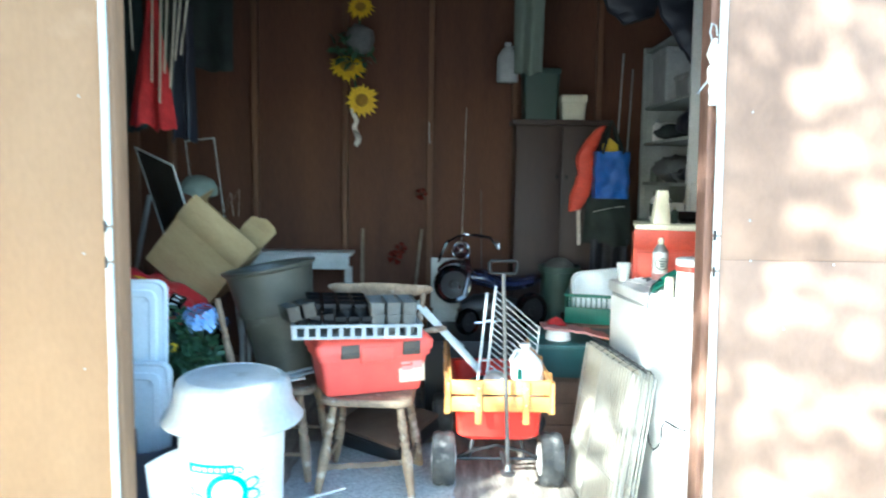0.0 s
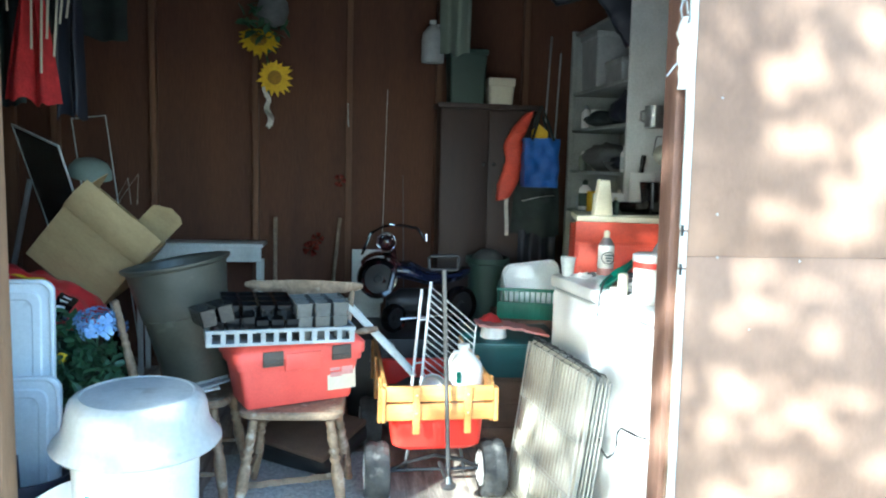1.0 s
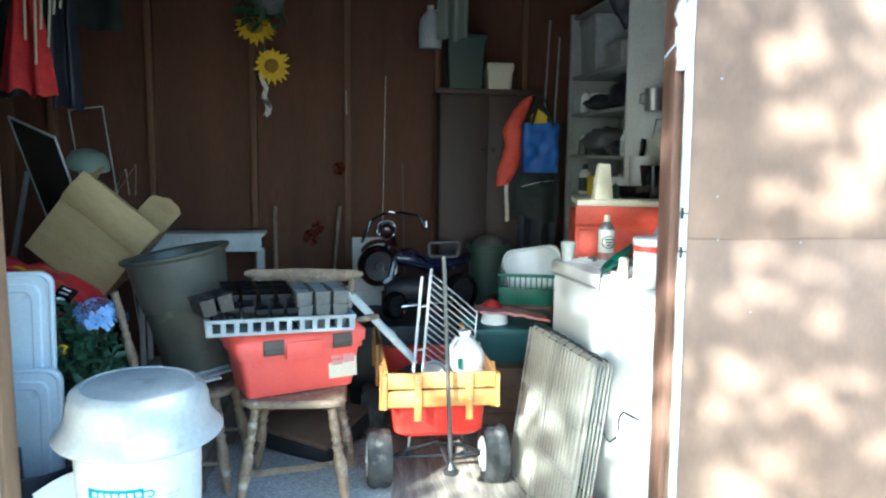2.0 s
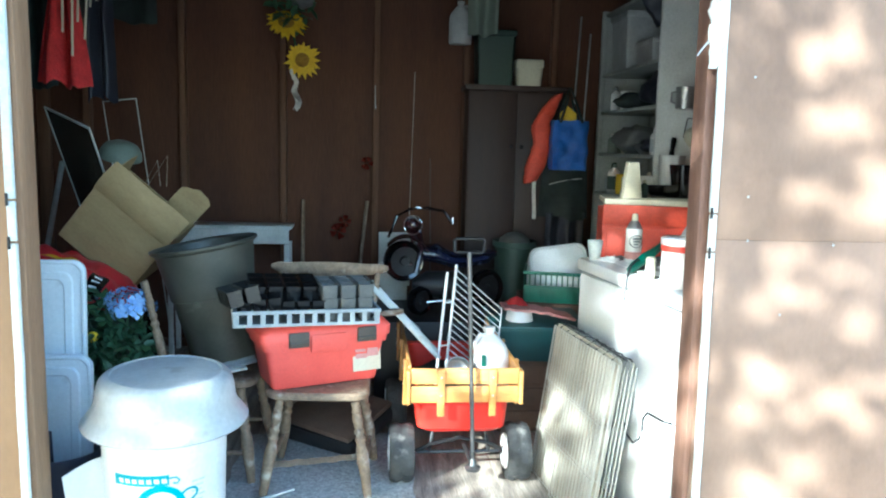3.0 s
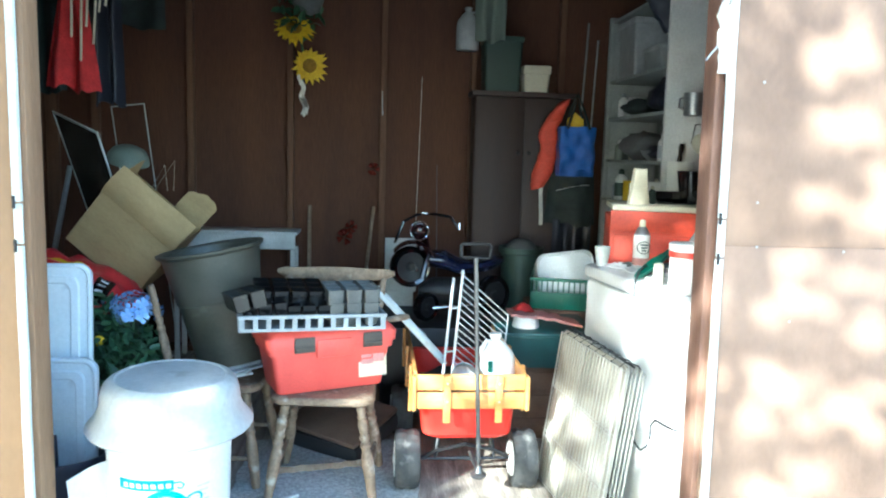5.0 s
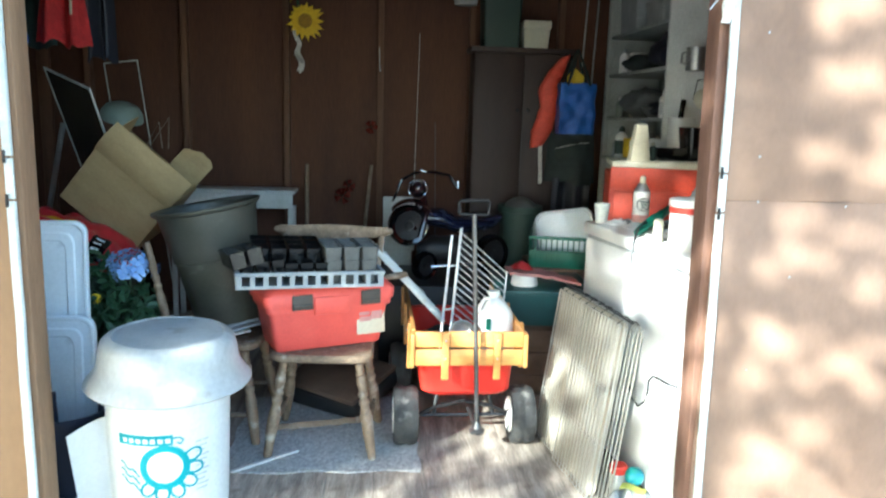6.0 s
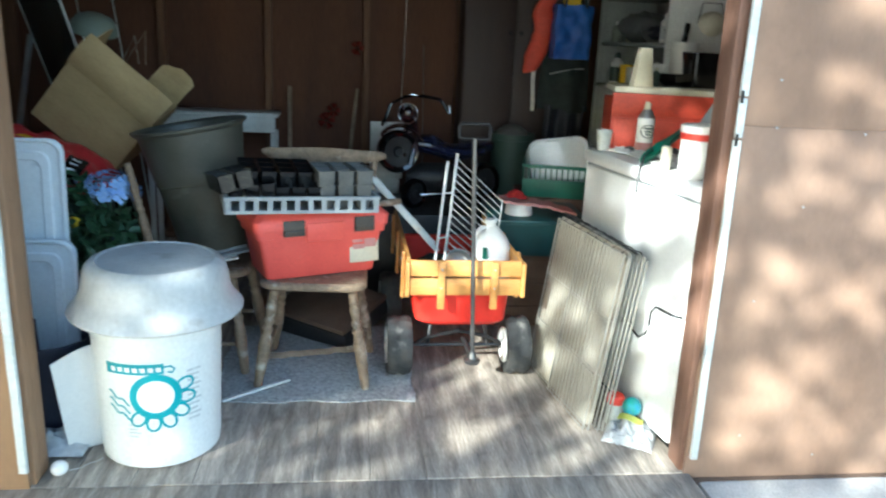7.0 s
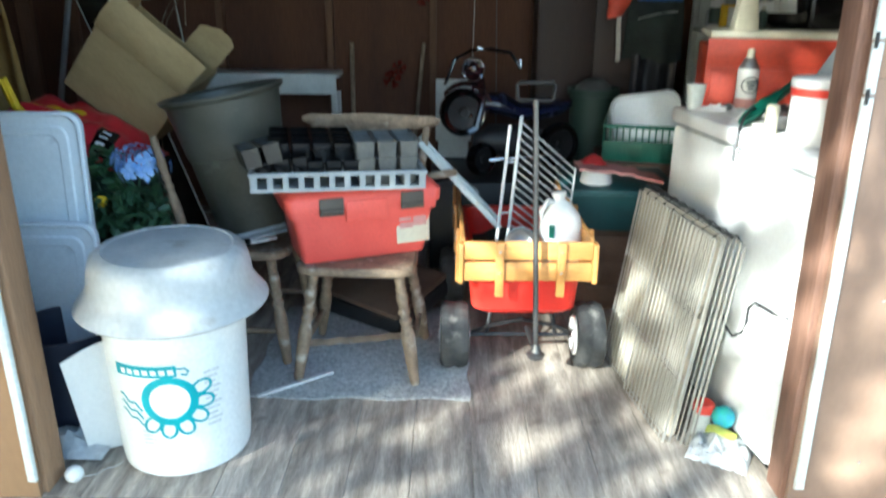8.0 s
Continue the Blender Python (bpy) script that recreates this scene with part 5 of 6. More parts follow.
def jug(name, m, r, h, material, label, cap=None):
    t = thing(name, label, "jug", m)
    g = B()
    lathe(g, [(0, 0), (r * 0.94, 0), (r, h * 0.04), (r, h * 0.55), (r * 0.92, h * 0.68), (r * 0.5, h * 0.84), (r * 0.26, h * 0.90), (r * 0.26, h * 0.95), (0, h * 0.95)], 24, None, (1, 0.8, 1))
    wire(g, [(r * 0.85, 0, h * 0.62), (r * 0.95, 0, h * 0.78), (r * 0.55, 0, h * 0.90), (r * 0.25, 0, h * 0.88)], r * 0.12, 8)
    part("body", g, material, t)
    g = B()
    lathe(g, [(0, h * 0.94), (r * 0.32, h * 0.94), (r * 0.32, h), (0, h)], 16)
    part("cap", g, cap or material, t)
    return t


t = jug("hanging_jug", pose(0.43, 5.25, 2.10), 0.075, 0.27, M_DIMWHITE, "shade-greyed white plastic jug roped to the rafters")
g = B()
wire(g, [(0.05, 0, 0.20), (0.062, 0, 0.25), (0.045, 0, 0.32), (0.052, 0, 0.45), (0.06, 0, 0.742)], 0.006, 6)
part("rope", g, M_BLACKR, t, "black rope")
cloth("grey_sack", 0.47, 0.655, 2.15, 2.78, 5.15, M_GREENGREY, "dusty grey-green sack hanging from the rafters", "sack", 3, 0.04, 0.02, -0.1, 0.0, 2.0)


def rounded_fine(w, d):
    """A squared loop with many points, for cloth."""
    return [(w / 2 * max(-1, min(1, 1.25 * math.cos(a))), d / 2 * max(-1, min(1, 1.25 * math.sin(a)))) for a in [2 * math.pi * k / 56 for k in range(56)]]


def tote_bag():
    t = thing("tote_bag", "bright blue woven tote bag hanging on a hook", "bag", pose(1.13, 5.05, 1.31))
    g = B()
    def ring(s, z, d):
        return [(x * s + 0.014 * noise.noise((y * 9, z * 9, 1)), y * d + 0.035 * noise.noise((x * 16, y * 11, z * 13)), z + 0.008 * noise.noise((x * 14, y, 3))) for x, y in rounded_fine(0.235, 0.10)]
    loft(g, [ring(0.92, 0.0, 0.8)] + [ring(0.96 + 0.04 * k / 12, 0.02 + 0.295 * k / 12, 0.95 + 0.12 * math.sin(k / 4)) for k in range(13)] + [ring(0.98, 0.314, 0.8), ring(0.95, 0.2, 0.8)])
    part("sack", g, M_BLUEBAG, t)
    for y in (-0.045, 0.04):
        g = B()
        wire(g, [(-0.07, y, 0.30), (-0.035, y, 0.42), (-0.005, y * 0.4, 0.52), (0.03, y, 0.42), (0.075, y, 0.30)], 0.009, 6)
        part("strap", g, M_DKCLOTH, t)
    g = B()
    grid_sheet(g, 8, 8, lambda a, b: (-0.06 + 0.10 * a, 0.005 + 0.02 * math.sin(4 * a), 0.29 + (0.12 - 0.10 * abs(a - 0.5)) * b), 0.004)
    part("yellow_lining", g, M_YELLOW, t, "yellow cloth inside")


tote_bag()


def life_vest():
    t = thing("life_vest", "orange-red nylon life vest hanging beside a blue bag", "vest", pose(0, 5.17, 0))
    g = B()
    knots = [(1.08, 1.80, 0.03), (1.03, 1.72, 0.05), (0.97, 1.60, 0.065), (0.985, 1.48, 0.06), (0.955, 1.36, 0.075), (0.915, 1.22, 0.045)]
    path = []
    for p, q in zip(knots, knots[1:]):
        path += [tuple(p[i] + (q[i] - p[i]) * s / 4 for i in range(3)) for s in range(4)]
    path.append(knots[-1])
    rings = []
    for k, (x, z, w) in enumerate(path):
        w *= 1 + 0.22 * noise.noise((k * 0.9, 0.3, 2.0))
        rings.append([(x + w * math.cos(a), (0.035 + 0.015 * noise.noise((k * 0.7, a, 5.0))) * math.sin(a) - 0.012 * (k % 4 == 2), z + 0.01 * math.cos(a)) for a in [2 * math.pi * q / 18 for q in range(18)]])
    loft(g, rings)
    part("panel", g, M_VEST, t)
    g = B()
    grid_sheet(g, 2, 10, lambda a, b: (0.925 + 0.025 * a + 0.008 * b, -0.02 + 0.01 * math.sin(6 * b), 1.24 - 0.26 * b), 0.003)
    part("strap", g, M_LACE, t, "white webbing strap")


life_vest()
cloth("green_backpack", 0.975, 1.32, 0.98, 1.34, 5.14, M_DKCLOTH, "dark green bag hanging below a blue bag", "bag", 2, 0.05, 0.03, 0.15, 0.0, 1.1)
g = B()
wire(g, [(1.02 + 0.055 * k, 5.062 - 0.012 * math.sin(k * 1.3), 1.215 + 0.018 * k - 0.002 * k * k) for k in range(5)], 0.003, 5)
zipper = part("zip", g, M_LACE, bpy.data.objects["green_backpack"], "pale zip")
cloth("dark_trousers", 1.03, 1.29, 0.55, 1.02, 5.17, M_NAVY, "dark trousers hanging below the bags", "trousers", 4, 0.04, 0.03, 0.0, 0.0, 3.3)
for x, z0, z1, dx in ((1.225, 0.02, 2.33, 0.04), (1.305, 0.02, 2.22, 0.03)):
    g = B()
    rod(g, (x - 0.06, 5.30, z0), (x + dx, 5.38, z1), 0.0065, 8)
    tagged(part("fishing_rod", g, M_STEEL), "thin pale rod standing in the corner", "rod", "rods in the corner")

# ---- right side: shelves, red cabinet and their clutter ----
def shelf_unit():
    t = thing("shelf_unit", "white painted shelves crowded with clutter along the side wall", "shelf", pose(0, 0, 0))
    for y in (5.32, 4.22):
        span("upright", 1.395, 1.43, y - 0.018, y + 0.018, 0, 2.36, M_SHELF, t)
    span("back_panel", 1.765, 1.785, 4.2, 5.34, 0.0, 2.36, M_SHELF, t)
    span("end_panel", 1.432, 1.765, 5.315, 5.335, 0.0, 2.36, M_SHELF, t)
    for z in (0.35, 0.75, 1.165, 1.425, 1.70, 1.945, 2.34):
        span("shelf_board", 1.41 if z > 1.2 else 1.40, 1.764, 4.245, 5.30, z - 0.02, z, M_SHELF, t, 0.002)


shelf_unit()
wp = thing("tool_board", "white board with hung tools above the red cabinet", "board", pose(1.55, 4.12, 1.245, -1))
span("board", -0.205, 0.24, -0.012, 0.012, 0.0, 1.40, M_WHITEP, wp)


def red_cabinet():
    t = thing("red_cabinet", "red painted low cabinet with a pale worktop", "cabinet", pose(0.95, 3.685, 0, 0, 0, -13) @ pose(0.24, 0.235, 0))
    span("body", -0.24, 0.55, -0.235, 0.10, 0.0, 1.165, M_ORANGE, t, 0.005)
    span("upper_rail", -0.24, 0.55, -0.245, -0.2352, 1.10, 1.195, M_ORANGE, t, 0.004)
    span("drawer_front", -0.22, 0.53, -0.247, -0.2352, 0.80, 1.085, M_ORANGE, t, 0.006)
    span("worktop", -0.235, 0.56, -0.25, 0.12, 1.196, 1.222, M_CREAM, t, 0.004)


red_cabinet()


def bottle(m, r, h, material, cap, label, name="bottle", band=None, sq=None):
    t = thing(name, label, "bottle", m, "bottles and cans")
    g = B()
    lathe(g, [(0, 0), (r * 0.95, 0), (r, h * 0.03), (r, h * 0.66), (r * 0.9, h * 0.72), (r * 0.45, h * 0.80), (r * 0.4, h * 0.84), (0, h * 0.84)], 22, None, sq)
    part("body", g, material, t)
    g = B()
    lathe(g, [(0, h * 0.83), (r * 0.48, h * 0.83), (r * 0.44, h * 0.95), (r * 0.2, h), (0, h)], 16, None, sq)
    part("cap", g, cap, t)
    if band:
        g = B()
        lathe(g, [(r * 0.99, h * 0.12), (r * 1.015, h * 0.12), (r * 1.015, h * 0.56), (r * 0.99, h * 0.56)], 22, None, sq)
        lab = part("label_band", g, band, t)
        g = B()
        for k in range(3):
            th = -1.57 + 0.2 * (k - 1)
            box(g, r * 0.9, 0.001, h * 0.035, pose(r * 1.02 * math.cos(th), r * 1.02 * math.sin(th) * (sq[1] if sq else 1), h * (0.42 - 0.11 * k)), 0)
        part("label_bars", g, M_DKGREEN, lab)
    return t


def can(m, r, h, material, label, lid=M_STEEL):
    t = thing("can", label, "can", m, "bottles and cans")
    g = B()
    lathe(g, [(0, 0), (r, 0), (r * 1.03, h * 0.02), (r, h * 0.05), (r, h * 0.94), (r * 1.03, h * 0.97), (r, h), (r * 0.93, h * 0.99), (r * 0.92, h * 0.95), (0, h * 0.95)], 22)
    part("body", g, material, t)
    g = B()
    lathe(g, [(0, h * 0.955), (r * 0.90, h * 0.955), (r * 0.90, h * 0.975), (0, h * 0.98)], 20)
    part("lid", g, lid, t)
    return t


# on the worktop
t = thing("cream_carton", "tall tapered cream carton on the worktop", "carton", pose(1.105, 3.76, 1.222))
g = B()
loft(g, [[(x, y, 0) for x, y in rounded(0.095, 0.06, 0.006)], [(x * 0.55, y * 0.8, 0.165) for x, y in rounded(0.095, 0.06, 0.006)], [(x * 0.5, y * 0.6, 0.17) for x, y in rounded(0.095, 0.06, 0.006)]])
part("carton_body", g, M_CREAM, t)
t = thing("black_tray", "black plastic paint tray on the worktop", "tray", pose(1.30, 3.84, 1.222, 22, 0, 4))
g = B()
tub(g, 0.17, 0.11, 0.20, 0.14, 0.035, 0.015, 0.004)
part("shell", g, M_BLACKP, t)
t = thing("white_carton", "small white carton among the clutter", "carton", pose(1.24, 3.95, 1.222))
boxpart("carton_body", (0.07, 0.05, 0.10), pose(0, 0, 0.05), M_PAPER, t, 0.003)
bottle(pose(1.185, 3.80, 1.222), 0.018, 0.085, M_DKGREEN, M_CREAM, "small green glass bottle on the worktop")
bottle(pose(1.20, 3.98, 1.222), 0.026, 0.15, M_BLACKP, M_CREAM, "small dark bottle on the worktop")
t = thing("black_jug", "black plastic container behind the door post", "container", pose(1.43, 3.86, 1.222))
g = B()
tub(g, 0.13, 0.13, 0.16, 0.16, 0.16, 0.03, 0.004)
part("shell", g, M_BLACKP, t)
t = thing("white_tin", "white round tin behind the worktop clutter", "tin", pose(1.405, 4.02, 1.222))
g = B()
lathe(g, [(0, 0), (0.06, 0), (0.065, 0.2), (0.068, 0.205), (0.06, 0.205), (0.055, 0.02), (0, 0.015)], 24)
part("shell", g, M_PAPER, t)

# hung on the white panel
t = thing("tin_mug", "grey tin mug hanging on the white board", "mug", pose(1.47, 4.055, 1.66))
g = B()
lathe(g, [(0, 0), (0.044, 0), (0.05, 0.004), (0.052, 0.115), (0.047, 0.115), (0.045, 0.01), (0, 0.008)], 22)
part("cup", g, M_STEEL, t)
g = B()
wire(g, [(-0.05, 0, 0.09), (-0.075, 0, 0.085), (-0.078, 0, 0.04), (-0.05, 0, 0.03)], 0.006, 6)
part("handle", g, M_STEEL, t)
t = thing("scraper", "black-handled scraper hanging on the white board", "tool", pose(1.425, 4.09, 1.40, 0, 6))
g = B()
loft(g, [[(x * s, y * 0.5, z) for x, y in rounded(0.03, 0.03, 0.01)] for s, z in ((0.7, -0.02), (1.0, 0.02), (0.7, 0.06), (1.0, 0.10), (0.8, 0.12))])
part("handle", g, M_BLACKP, t)
boxpart("blade", (0.045, 0.004, 0.09), pose(0, 0, -0.065), M_STEEL, t, 0.001)
t = thing("dust_mask", "cream dust mask hanging on the white board", "mask", pose(1.56, 4.10, 1.52))
g = B()
lathe(g, [(0.075, 0), (0.07, 0.025), (0.045, 0.05), (0, 0.06), (0, 0.055), (0.042, 0.045), (0.066, 0.022), (0.072, 0)], 24, pose(0, 0, 0, 75, 0, 10), (1, 0.8, 1))
part("cup", g, M_CREAM, t)
g = B()
wire(g, [(-0.07, 0, 0), (-0.05, 0.01, 0.10), (0.05, 0.01, 0.10), (0.07, 0, 0)], 0.003, 5)
part("elastic", g, M_BLACKR, t)

# on the shelves
def bundle(name, m, size, material, label, category, seed, lumps=3.0):
    """A stuffed, creased heap of cloth resting on its flat underside."""
    g = B()
    rings, n = [], 30
    for k in range(15):
        b = radians(-88 + 176 * k / 14)
        ring = []
        for j in range(n):
            a = 2 * math.pi * j / n
            d = Vector((math.cos(b) * math.cos(a), math.cos(b) * math.sin(a), math.sin(b)))
            r = 1 + 0.34 * noise.noise(d * lumps * 0.6 + Vector((seed, 0, 0))) + 0.16 * abs(noise.noise(d * lumps * 1.9 + Vector((0, seed, 0))))
            ring.append((d.x * r * size[0] / 2, d.y * r * size[1] / 2, max(0.0, size[2] / 2 + d.z * r * size[2] / 2)))
        rings.append(ring)
    loft(g, rings)
    ob = tagged(part(name, g, material, None, "", 70), label, category)
    ob.matrix_basis = m
    return ob


def coat_sleeve():
    """A heavy coat slung over the rafters, its sleeve hanging aslant past the shelves."""
    t = thing("long_dark_coat", "dark navy coat slung from the rafters over the shelves", "coat")
    def tube(name, knots):
        g = B()
        rings = []
        for i, (p, q) in enumerate(zip(knots, knots[1:])):
            for k in range(6 if i < len(knots) - 2 else 7):
                u = k / 6
                c, w = Vector(p[:3]).lerp(Vector(q[:3]), u), p[3] + (q[3] - p[3]) * u
                ax = (Vector(q[:3]) - Vector(p[:3])).normalized()
                sd = ax.cross(Vector((0, 1, 0))).normalized()
                rings.append([c + sd * (w * math.cos(a)) * (1 + 0.25 * noise.noise((i + u * 2, math.cos(a) * 2, 1))) + Vector((0, 0.05 * math.sin(a) + 0.03 * noise.noise((a, u * 3 + i, 4)), 0))
                              for a in [2 * math.pi * j / 16 for j in range(16)]])
        loft(g, rings)
        part(name, g, M_NAVY, t)
    tube("sleeve", ((1.32, 4.40, 2.80, 0.15), (1.345, 4.38, 2.46, 0.13), (1.42, 4.36, 2.28, 0.105), (1.475, 4.36, 2.14, 0.07)))
    tube("body", ((1.12, 4.66, 2.80, 0.20), (1.15, 4.68, 2.55, 0.18), (1.19, 4.70, 2.42, 0.10)))


coat_sleeve()
bundle("cloth_bag", pose(1.545, 4.48, 1.701), (0.27, 0.34, 0.19), M_NAVY, "dark stuffed bag slumped on a shelf", "bag", 1.7)
bundle("folded_cloth", pose(1.50, 4.90, 1.701), (0.22, 0.30, 0.10), M_DKCLOTH, "dark cloth bundle on a shelf", "cloth", 4.1)
bundle("folded_cloth", pose(1.52, 4.86, 1.426), (0.26, 0.34, 0.17), M_GREYPOT, "dusty grey cloth heaped on a shelf", "cloth", 7.3)
bundle("folded_cloth", pose(1.54, 4.58, 1.426), (0.20, 0.22, 0.10), M_NAVY, "dark cloth heaped on a shelf", "cloth", 9.9)
bundle("pale_bag", pose(1.60, 4.62, 2.341), (0.24, 0.26, 0.20), M_DIMWHITE, "pale plastic bag on top of the shelves", "bag", 3.2)
bottle(pose(1.455, 4.40, 1.425), 0.027, 0.155, M_PAPER, M_PAPER, "white spray bottle on a shelf", "spray_bottle", M_GREYPRINT)
bottle(pose(1.46, 5.10, 1.165), 0.04, 0.20, M_PAPER, M_DKGREEN, "white bottle with green label on a low shelf", "bottle", M_DKGREEN)
can(pose(1.46, 4.93, 1.165), 0.04, 0.13, M_YELLOW, "small can with yellow label on a low shelf")
can(pose(1.46, 4.80, 1.165), 0.045, 0.12, M_TRIM, "small grey can on a low shelf")
can(pose(1.48, 4.66, 1.165), 0.05, 0.13, M_CREAM, "cream can on a low shelf")
t = thing("tin_bowl", "dented metal bowl on a shelf", "bowl", pose(1.50, 4.62, 1.425))
g = B()
lathe(g, [(0, 0), (0.04, 0), (0.075, 0.03), (0.09, 0.06), (0.086, 0.06), (0.07, 0.032), (0.038, 0.006), (0, 0.006)], 26)
part("shell", g, M_STEEL, t)
can(pose(1.50, 5.02, 1.70), 0.05, 0.12, M_PAPER, "white can on an upper shelf")
lidded_box("shelf_box", pose(1.56, 5.08, 1.946), 0.27, 0.34, 0.36, 0.04, M_DIMWHITE, "shade-greyed white plastic box on the top shelf")
lidded_box("shelf_box", pose(1.60, 5.05, 1.425), 0.22, 0.20, 0.14, 0.03, M_CREAM, "cream plastic box on a shelf")

# more clutter on the shelves
for y, z, r, h, mt, cp, lab in ((5.20, 1.425, 0.03, 0.13, M_GREENGREY, M_PAPER, "grey-green bottle on a shelf"), (4.34, 1.165, 0.03, 0.14, M_BLACKP, M_RED, "dark bottle with a red cap on a low shelf"),
                                (4.50, 1.165, 0.028, 0.16, M_DKGREEN, M_CREAM, "dark green bottle on a low shelf"), (5.18, 1.70, 0.032, 0.16, M_PAPER, M_GREYP, "white bottle on an upper shelf"),
                                (4.36, 1.70, 0.025, 0.10, M_CREAM, M_PAPER, "small cream bottle on an upper shelf"), (5.22, 1.165, 0.028, 0.12, M_GREYP, M_BLACKP, "grey bottle on a low shelf")):
    bottle(pose(1.47, y, z), r, h, mt, cp, lab)
for y, z, w, d, h, mt, lab in ((4.75, 1.945, 0.20, 0.30, 0.16, M_DIMWHITE, "shade-greyed white carton on the top shelf"), (4.42, 1.945, 0.20, 0.22, 0.22, M_CREAM, "cream carton on the top shelf"),
                               (4.78, 0.75, 0.26, 0.40, 0.30, M_DKGREEN, "dark green box on a low shelf"), (4.45, 0.75, 0.24, 0.26, 0.22, M_CARD, "brown carton on a low shelf")):
    lidded_box("carton", pose(1.58, y, z), w, d, h, 0.03, mt, lab)

# ---- crates between wagon and freezer ----
t = thing("garbage_bin", "dark green plastic bin with a grey bag inside", "bin", pose(0.78, 4.93, 0))
g = B()
lathe(g, [(0, 0), (0.105, 0), (0.125, 0.82), (0.14, 0.825), (0.14, 0.86), (0.125, 0.86), (0.10, 0.02), (0, 0.01)], 32)
part("shell", g, M_DKGREEN, t)
g = B()
lathe(g, [(0, 0.915), (0.05, 0.905), (0.095, 0.87), (0.115, 0.80), (0, 0.80)], 18)
part("bag_top", g, M_GREYPOT, t, "grey bag top")


def green_crate():
    t = thing("plastic_crate", "green slotted plastic crate holding a white lid", "crate", pose(0.945, 4.46, 0.585, 0, 0, -14))
    W, D, H = 0.36, 0.30, 0.175
    g = B()
    box(g, W, D, 0.008, pose(0, 0, 0.004), 0.001)
    part("base", g, M_GREENP, t)
    for m, ln in ((pose(0, -D / 2, 0), W), (pose(0, D / 2, 0), W), (pose(-W / 2, 0, 0, 0, 0, 90), D), (pose(W / 2, 0, 0, 0, 0, 90), D)):
        g = B()
        box(g, ln, 0.006, H * 0.55, m @ pose(0, 0, H * 0.28), 0.001)
        rim = B()
        box(rim, ln + 0.01, 0.014, 0.018, m @ pose(0, 0, H - 0.008), 0.003)
        part("rim", rim, M_GREENP, t)
        side = part("slotted_side", g, M_GREENP, t)
        n = max(6, int(ln / 0.03))
        for k in range(n + 1):
            g = B()
            box(g, 0.008, 0.008, H, m @ pose(-ln / 2 + ln * k / n, 0, H / 2), 0.001, 1)
            part("rib", g, M_GREENP, side)


green_crate()
t = thing("crate_stand", "dark wooden box under the green crate", "box", pose(1.0, 4.48, 0))
span("carcass", -0.24, 0.26, -0.20, 0.22, 0, 0.584, M_BROWNCLOTH, t, 0.008)


def white_lid():
    t = thing("tub_cover", "white translucent plastic tub cover standing in the crate", "lid", pose(0.985, 4.44, 0.60, -16, -8, -4))
    g = B()
    rings = []
    for s, y in ((1.0, 0.01), (1.0, -0.008), (0.97, -0.014), (0.92, -0.012), (0.90, 0.0), (0.60, 0.004)):
        rings.append([(x * s, y, z * s + 0.15) for x, z in rounded(0.34, 0.30, 0.06, 6)])
    loft(g, rings)
    part("lid_panel", g, M_TOTE, t)


white_lid()


def teal_tote():
    t = thing("storage_tote", "teal plastic storage tote behind the wagon", "storage box", pose(0.735, 4.08, 0.385, 0, 0, -4))
    g = B()
    tub(g, 0.42, 0.44, 0.46, 0.48, 0.155, 0.04, 0.006, None, 0.014)
    part("shell", g, M_TEALP, t)
    boxpart("lid", (0.49, 0.51, 0.02), pose(0, 0, 0.173), M_TEALP, t, 0.008)


teal_tote()
t = thing("wooden_crate", "brown wooden crate under the teal tote", "crate", pose(0.735, 4.10, 0.0))
span("carcass", -0.21, 0.21, -0.20, 0.20, 0.0, 0.384, M_BROWNCLOTH, t, 0.008)
for z in (0.07, 0.19, 0.31):
    span("slat", -0.215, 0.215, -0.213, -0.2005, z - 0.045, z + 0.045, M_BROWNCLOTH, t, 0.003)
t = thing("white_dish", "white plastic dish upside down on the teal tote", "dish", pose(0.635, 3.98, 0.568))
g = B()
lathe(g, [(0.065, 0), (0.07, 0.004), (0.062, 0.05), (0.05, 0.062), (0, 0.064), (0, 0.058), (0.046, 0.056), (0.058, 0.045), (0.065, 0)], 26)
part("shell", g, M_PAPER, t)
g = B()
grid_sheet(g, 16, 8, lambda a, b: (0.55 + 0.36 * a, 3.93 + 0.16 * b - 0.03 * a, 0.640 - 0.02 * a + 0.014 * noise.noise((a * 9, b * 6, 3)) - (0.055 * max(0, a - 0.5))), 0.012)
tagged(part("newspaper", g, M_PINK), "folded pale pink and grey paper on the tote", "paper")
g = B()
grid_sheet(g, 10, 8, lambda a, b: (0.58 + 0.11 * a, 4.02 + 0.10 * b, 0.635 + 0.04 * math.sin(3.1 * a) * math.sin(3.1 * b) + 0.01 * noise.noise((a * 8, b * 8, 1))), 0.01)
tagged(part("red_rag", g, M_REDCLOTH), "crumpled red rag on the tote", "rag")
t = thing("small_jar", "clear jar standing on the crate edge", "jar", pose(0.83, 4.60, 0.585))
g = B()
lathe(g, [(0, 0), (0.035, 0), (0.037, 0.17), (0.03, 0.19), (0.03, 0.215), (0, 0.215)], 18)
part("glass", g, M_TRIM, t)

